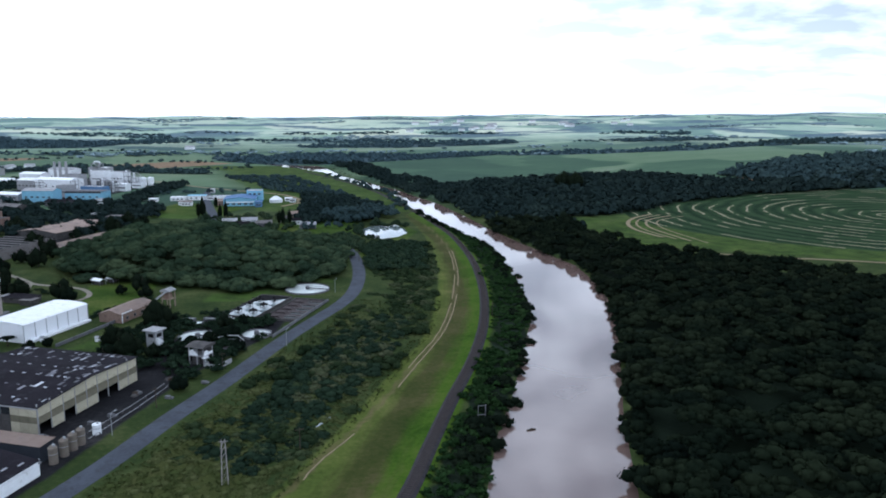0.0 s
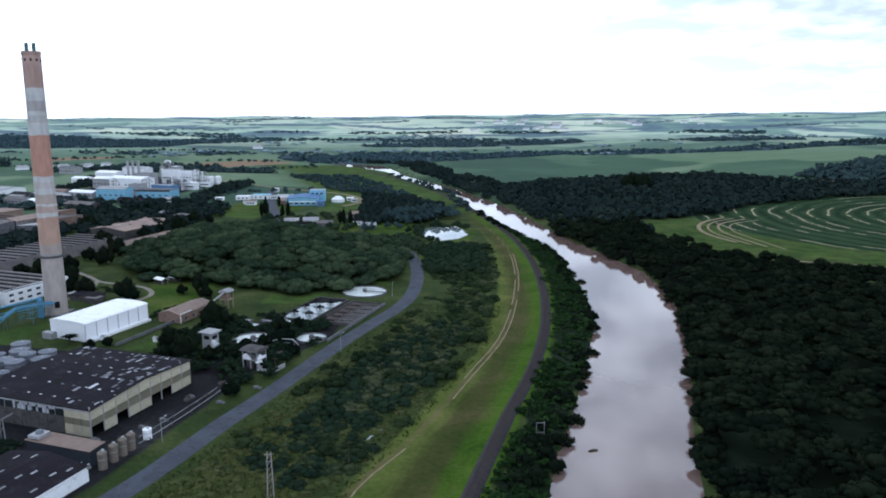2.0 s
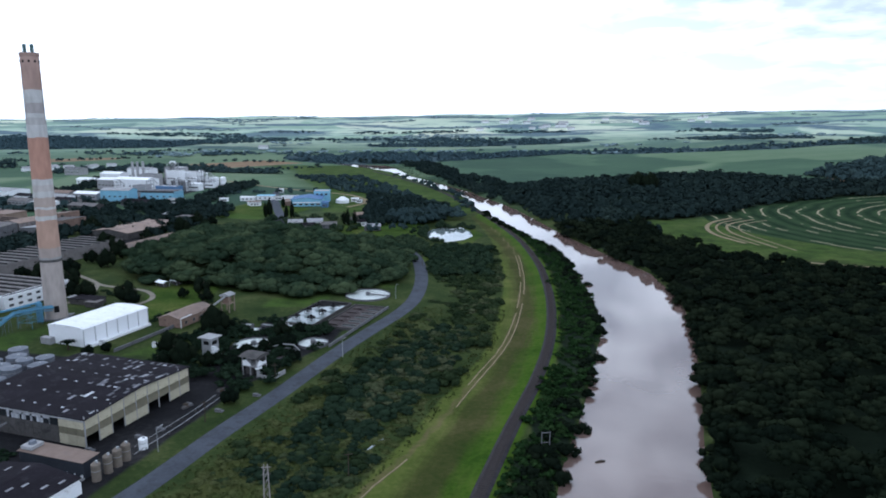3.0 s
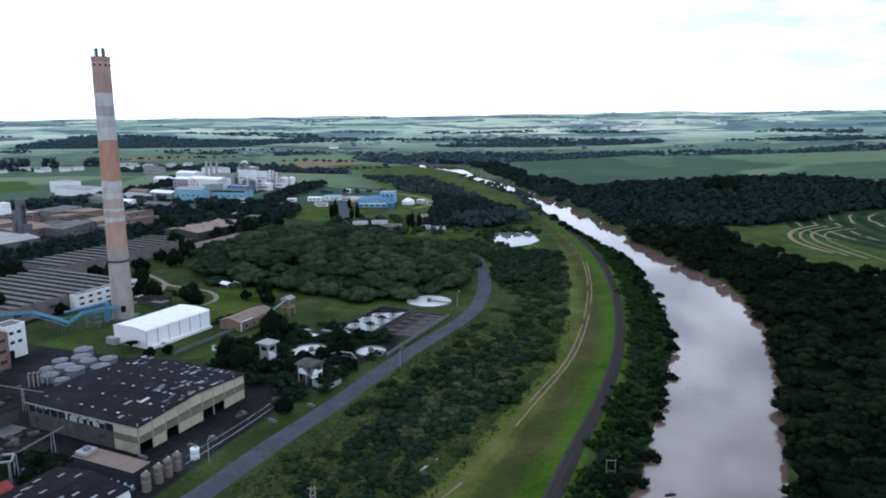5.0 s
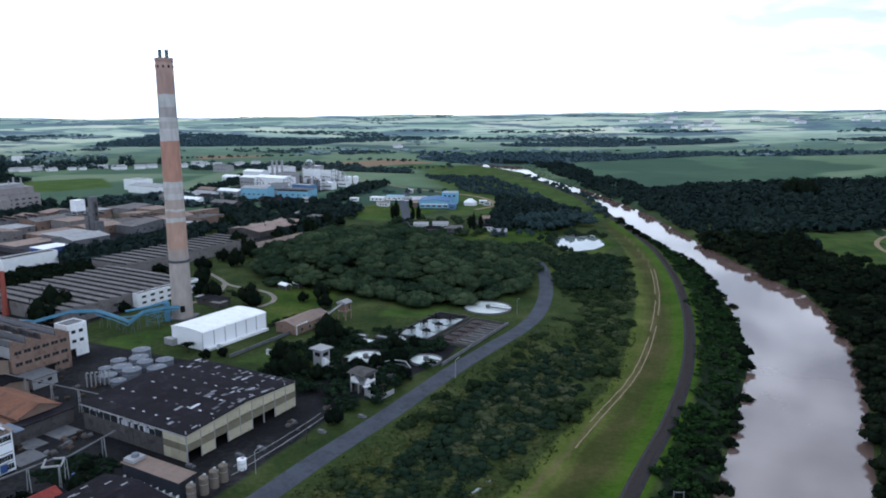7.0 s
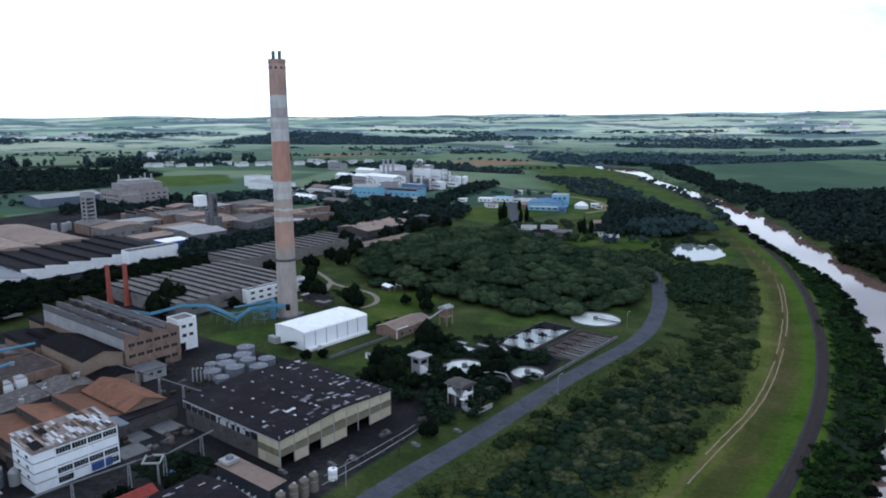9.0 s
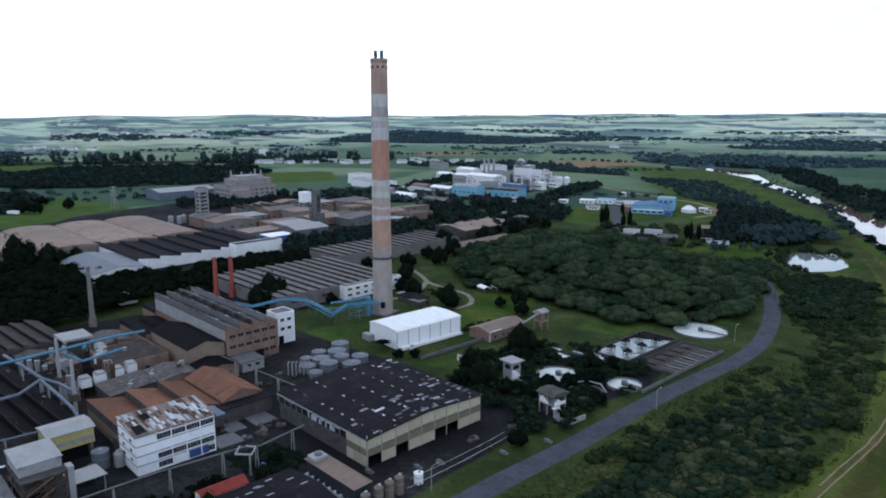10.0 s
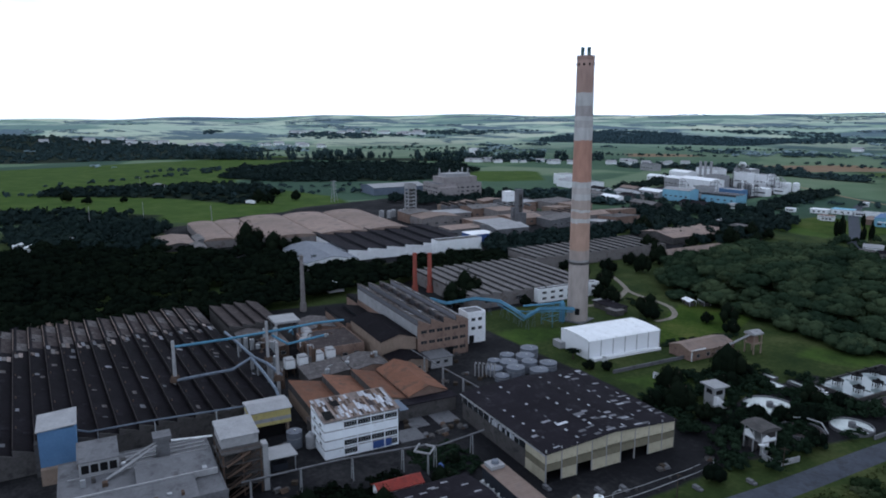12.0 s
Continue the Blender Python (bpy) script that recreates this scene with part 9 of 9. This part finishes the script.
def build_far_houses():
    o = thing("far_house", -853, 365, "small pale house in distant fields", "house", "far houses", 10, float(height(-853, 365)))
    part("wall", walls_box(12, 8, 3.4), M["white"], o)
    part("roof", B().prism(gable_profile(4, 3.4, 1.8), "x", -6.4, 6.4), M["palecon"], o)
    spots = [(-533, 1632, 0, 1.6), (-60, 2500, 10, 2), (180, 2700, 10, 2)]
    rg = np.random.default_rng(3)
    for i in range(26):
        spots.append((-1990 + i * 22 + rg.normal(0, 20), 560 + i * 16 + rg.normal(0, 26), rg.uniform(0, 90), rg.uniform(1.0, 2.2)))
    for i in range(24):
        spots.append((-2080 + i * 17 + rg.normal(0, 30), 1280 + i * 8 + rg.normal(0, 40), rg.uniform(0, 90), rg.uniform(1.0, 2.4)))
    for i in range(18):
        spots.append((-900 + i * 17 + rg.normal(0, 8), 905 + i * 12 + rg.normal(0, 12), rg.uniform(0, 90), rg.uniform(0.8, 1.5)))
    for i in range(20):
        spots.append((-100 + i * 50 + rg.normal(0, 60), 2900 + rg.normal(0, 160), rg.uniform(0, 90), rg.uniform(1.4, 3)))
    for x, y, a, s in spots:
        c = copy_thing(o, pose(x, y, float(height(x, y)) - 0.1, 0, 0, a))
        c.scale = (s, s, s)


build_far_houses()


# ---- single trees ----
def tree_kind(seed, leaves=700):
    return umbrella(leaves, seed, 0.05, 11, 0.95, 0.35)


def make_tree(name, x, y, h, r, label, seed, material=None, slim=False):
    o = thing(name, x, y, label, "tree", "single trees", random.uniform(0, 360), float(height(x, y)))
    t = B()
    t.pipe([(0, 0, 0), (0.05 * r, 0.02 * r, h * 0.3), (0, 0.05 * r, h * 0.62)], 0.05 * h * 0.5, 7)
    for k in range(3):
        a = k * 2.1 + seed
        t.pipe([(0, 0, h * (0.3 + 0.06 * k)), (0.3 * r * math.cos(a), 0.3 * r * math.sin(a), h * 0.55), (0.55 * r * math.cos(a), 0.55 * r * math.sin(a), h * 0.7)], 0.016 * h, 5)
    part("trunk", t, M["bark"], o)
    v, f = tree_kind(seed)
    z0 = 0.04 * h
    sc = (h - z0) / v[:, 2].max()
    V = np.column_stack([v[:, 0] * r, v[:, 1] * r, z0 + v[:, 2] * sc])
    me = quick_mesh("crown", V, f, material or M["forest"], [("tone", np.full(len(V), 0.1 + 0.5 * ((seed * 37) % 10) / 10))])
    c = new("crown", me)
    c.parent = o
    return o


def build_trees():
    first = [make_tree("tree", -113.5, 288, 13.0, 6.8, "round dark green tree beside the brick store", 201), make_tree("tree", -136, 334, 7, 4.5, "round dark green tree on the lawn", 202), make_tree("tree", -88, 256, 6.5, 4, "dark green tree among the tanks", 203)]
    lawn_trees = [(-150, 341, 0.75, 1), (-143, 346, 0.9, 0), (-169, 328, 1.0, 2), (-175, 333, 1.1, 0), (-109, 292, 0.8, 2), (-110, 250, 1.0, 0), (-116, 246, 0.9, 1), (-91.5, 263, 0.7, 2), (-78.5, 272, 0.9, 2), (-84, 284, 0.75, 0), (-78, 289, 0.8, 2), (-84.5, 265, 0.9, 1), (-81, 268.5, 1.0, 2), (-98, 252, 0.8, 1), (-101, 249, 0.6, 0), (-92, 249, 0.8, 2), (-108, 278, 0.9, 1), (-72, 256, 0.8, 2), (-81, 218, 0.8, 2), (-120, 262, 0.9, 0)]
    yard_trees = [(-221, 319, 1.0, 1), (-246, 290, 1.5, 0), (-205, 340, 1.1, 1), (-196, 336, 1.0, 0), (-145, 262, 0.55, 2), (-150, 258, 0.6, 1), (-70, 196, 0.35, 1), (-116, 140, 0.9, 1), (-122, 146, 0.8, 0), (-128, 140, 0.9, 2), (-136, 134, 1.0, 1), (-150, 118, 0.8, 2), (-124, 166, 0.6, 0), (-131, 176, 0.5, 1), (-250, 452, 1.4, 0), (-232, 470, 1.3, 1), (-205, 500, 1.5, 0), (-272, 500, 1.3, 2), (-245, 530, 1.3, 1)]
    works_trees = [(107, 552, 1.3, 0), (118, 700, 1.5, 1), (-300, 520, 1.3, 0), (-229, 517, 1.3, 0), (-246, 496, 1.2, 1), (-244, 517, 1.0, 2), (-234, 556, 1.1, 0), (-223, 558, 1.2, 1), (-642, 425, 1.1, 0), (-635, 391, 1.6, 1), (-650, 388, 1.4, 0), (-689, 427, 1.6, 2), (-782, 248, 1.2, 0), (-755, 259, 1.3, 1), (-743, 290, 1.0, 2), (-428, 268, 1.9, 0), (-420, 280, 1.8, 1), (-416, 264, 2.0, 2), (-406, 275, 1.7, 0), (-410, 290, 1.6, 1)]
    shed_trees = [(*map(int, W(u, v)), s, k) for u, v, s, k in ((-170, 140, 1.2, 0), (-160, 150, 1.0, 1), (-176, 165, 1.3, 2), (-150, 140, 0.9, 0), (-184, 188, 1.2, 1), (-166, 182, 1.1, 0), (-190, 146, 1.1, 2), (-180, 205, 1.2, 0), (-152, 54, 1.3, 0), (-139, 84, 0.8, 1), (-272, 4, 1.5, 1), (-262, 8, 1.3, 2))]
    more = lawn_trees + yard_trees + works_trees + shed_trees
    for x, y, s, k in more:
        if line_dist(np.array([float(x)]), np.array([float(y)]), ROAD_S)[0] < 7:
            continue
        c = copy_thing(first[k], pose(x, y, float(height(x, y)), 0, 0, (x * 13 + y * 7) % 360))
        s *= 0.82 if k == 0 else 1.0
        c.scale = (s, s, s * (0.9 + 0.2 * ((x * y) % 7) / 7))
    hill = make_tree("tree", 172, 836, 22, 13, "lone spreading tree on the field's crest", 204)
    copy_thing(hill, pose(160, 842, float(height(160, 842)), 0, 0, 80))
    cy = make_tree("cypress", -187, 592, 20, 2.6, "tall slim dark cypress by the lane", 205, slim=True)
    for x, y in ((-172, 588), (-169, 594), (-192, 596), (-115, 561), (-119, 566), (-111, 568), (-196, 660)):
        k = copy_thing(cy, pose(x, y, 0, 0, 0, x % 90))
        k.scale = (0.8, 0.8, 0.6 + (x % 7) * 0.04)
    # the palm before the white hall
    p = thing("palm", -160, 262, "low spreading palm in front of the white hall", "palm", rot=0)
    part("trunk", B().tube(0, 0, 0, 2.2, 0.35, 0.25, 8), M["bark"], p)
    for i in range(14):
        a = i * 2.4
        b = B()
        pts = [(r2 * math.cos(a), r2 * math.sin(a), 2.1 + 1.6 * math.sin(r2 / 3.4 * 2.4)) for r2 in (0.1, 1.1, 2.2, 3.4)]
        wd = (0.15, 0.55, 0.5, 0.05)
        nx, ny = -math.sin(a), math.cos(a)
        vs = [(x - nx * w2, y - ny * w2, z - 0.15) for (x, y, z), w2 in zip(pts, wd)] + [(x, y, z) for x, y, z in pts] + [(x + nx * w2, y + ny * w2, z - 0.15) for (x, y, z), w2 in zip(pts, wd)]
        b.add(vs, [(k, k + 1, 5 + k, 4 + k) for k in range(3)] + [(4 + k, 5 + k, 9 + k, 8 + k) for k in range(3)])
        part("frond", b, M["forest"], p)


build_trees()
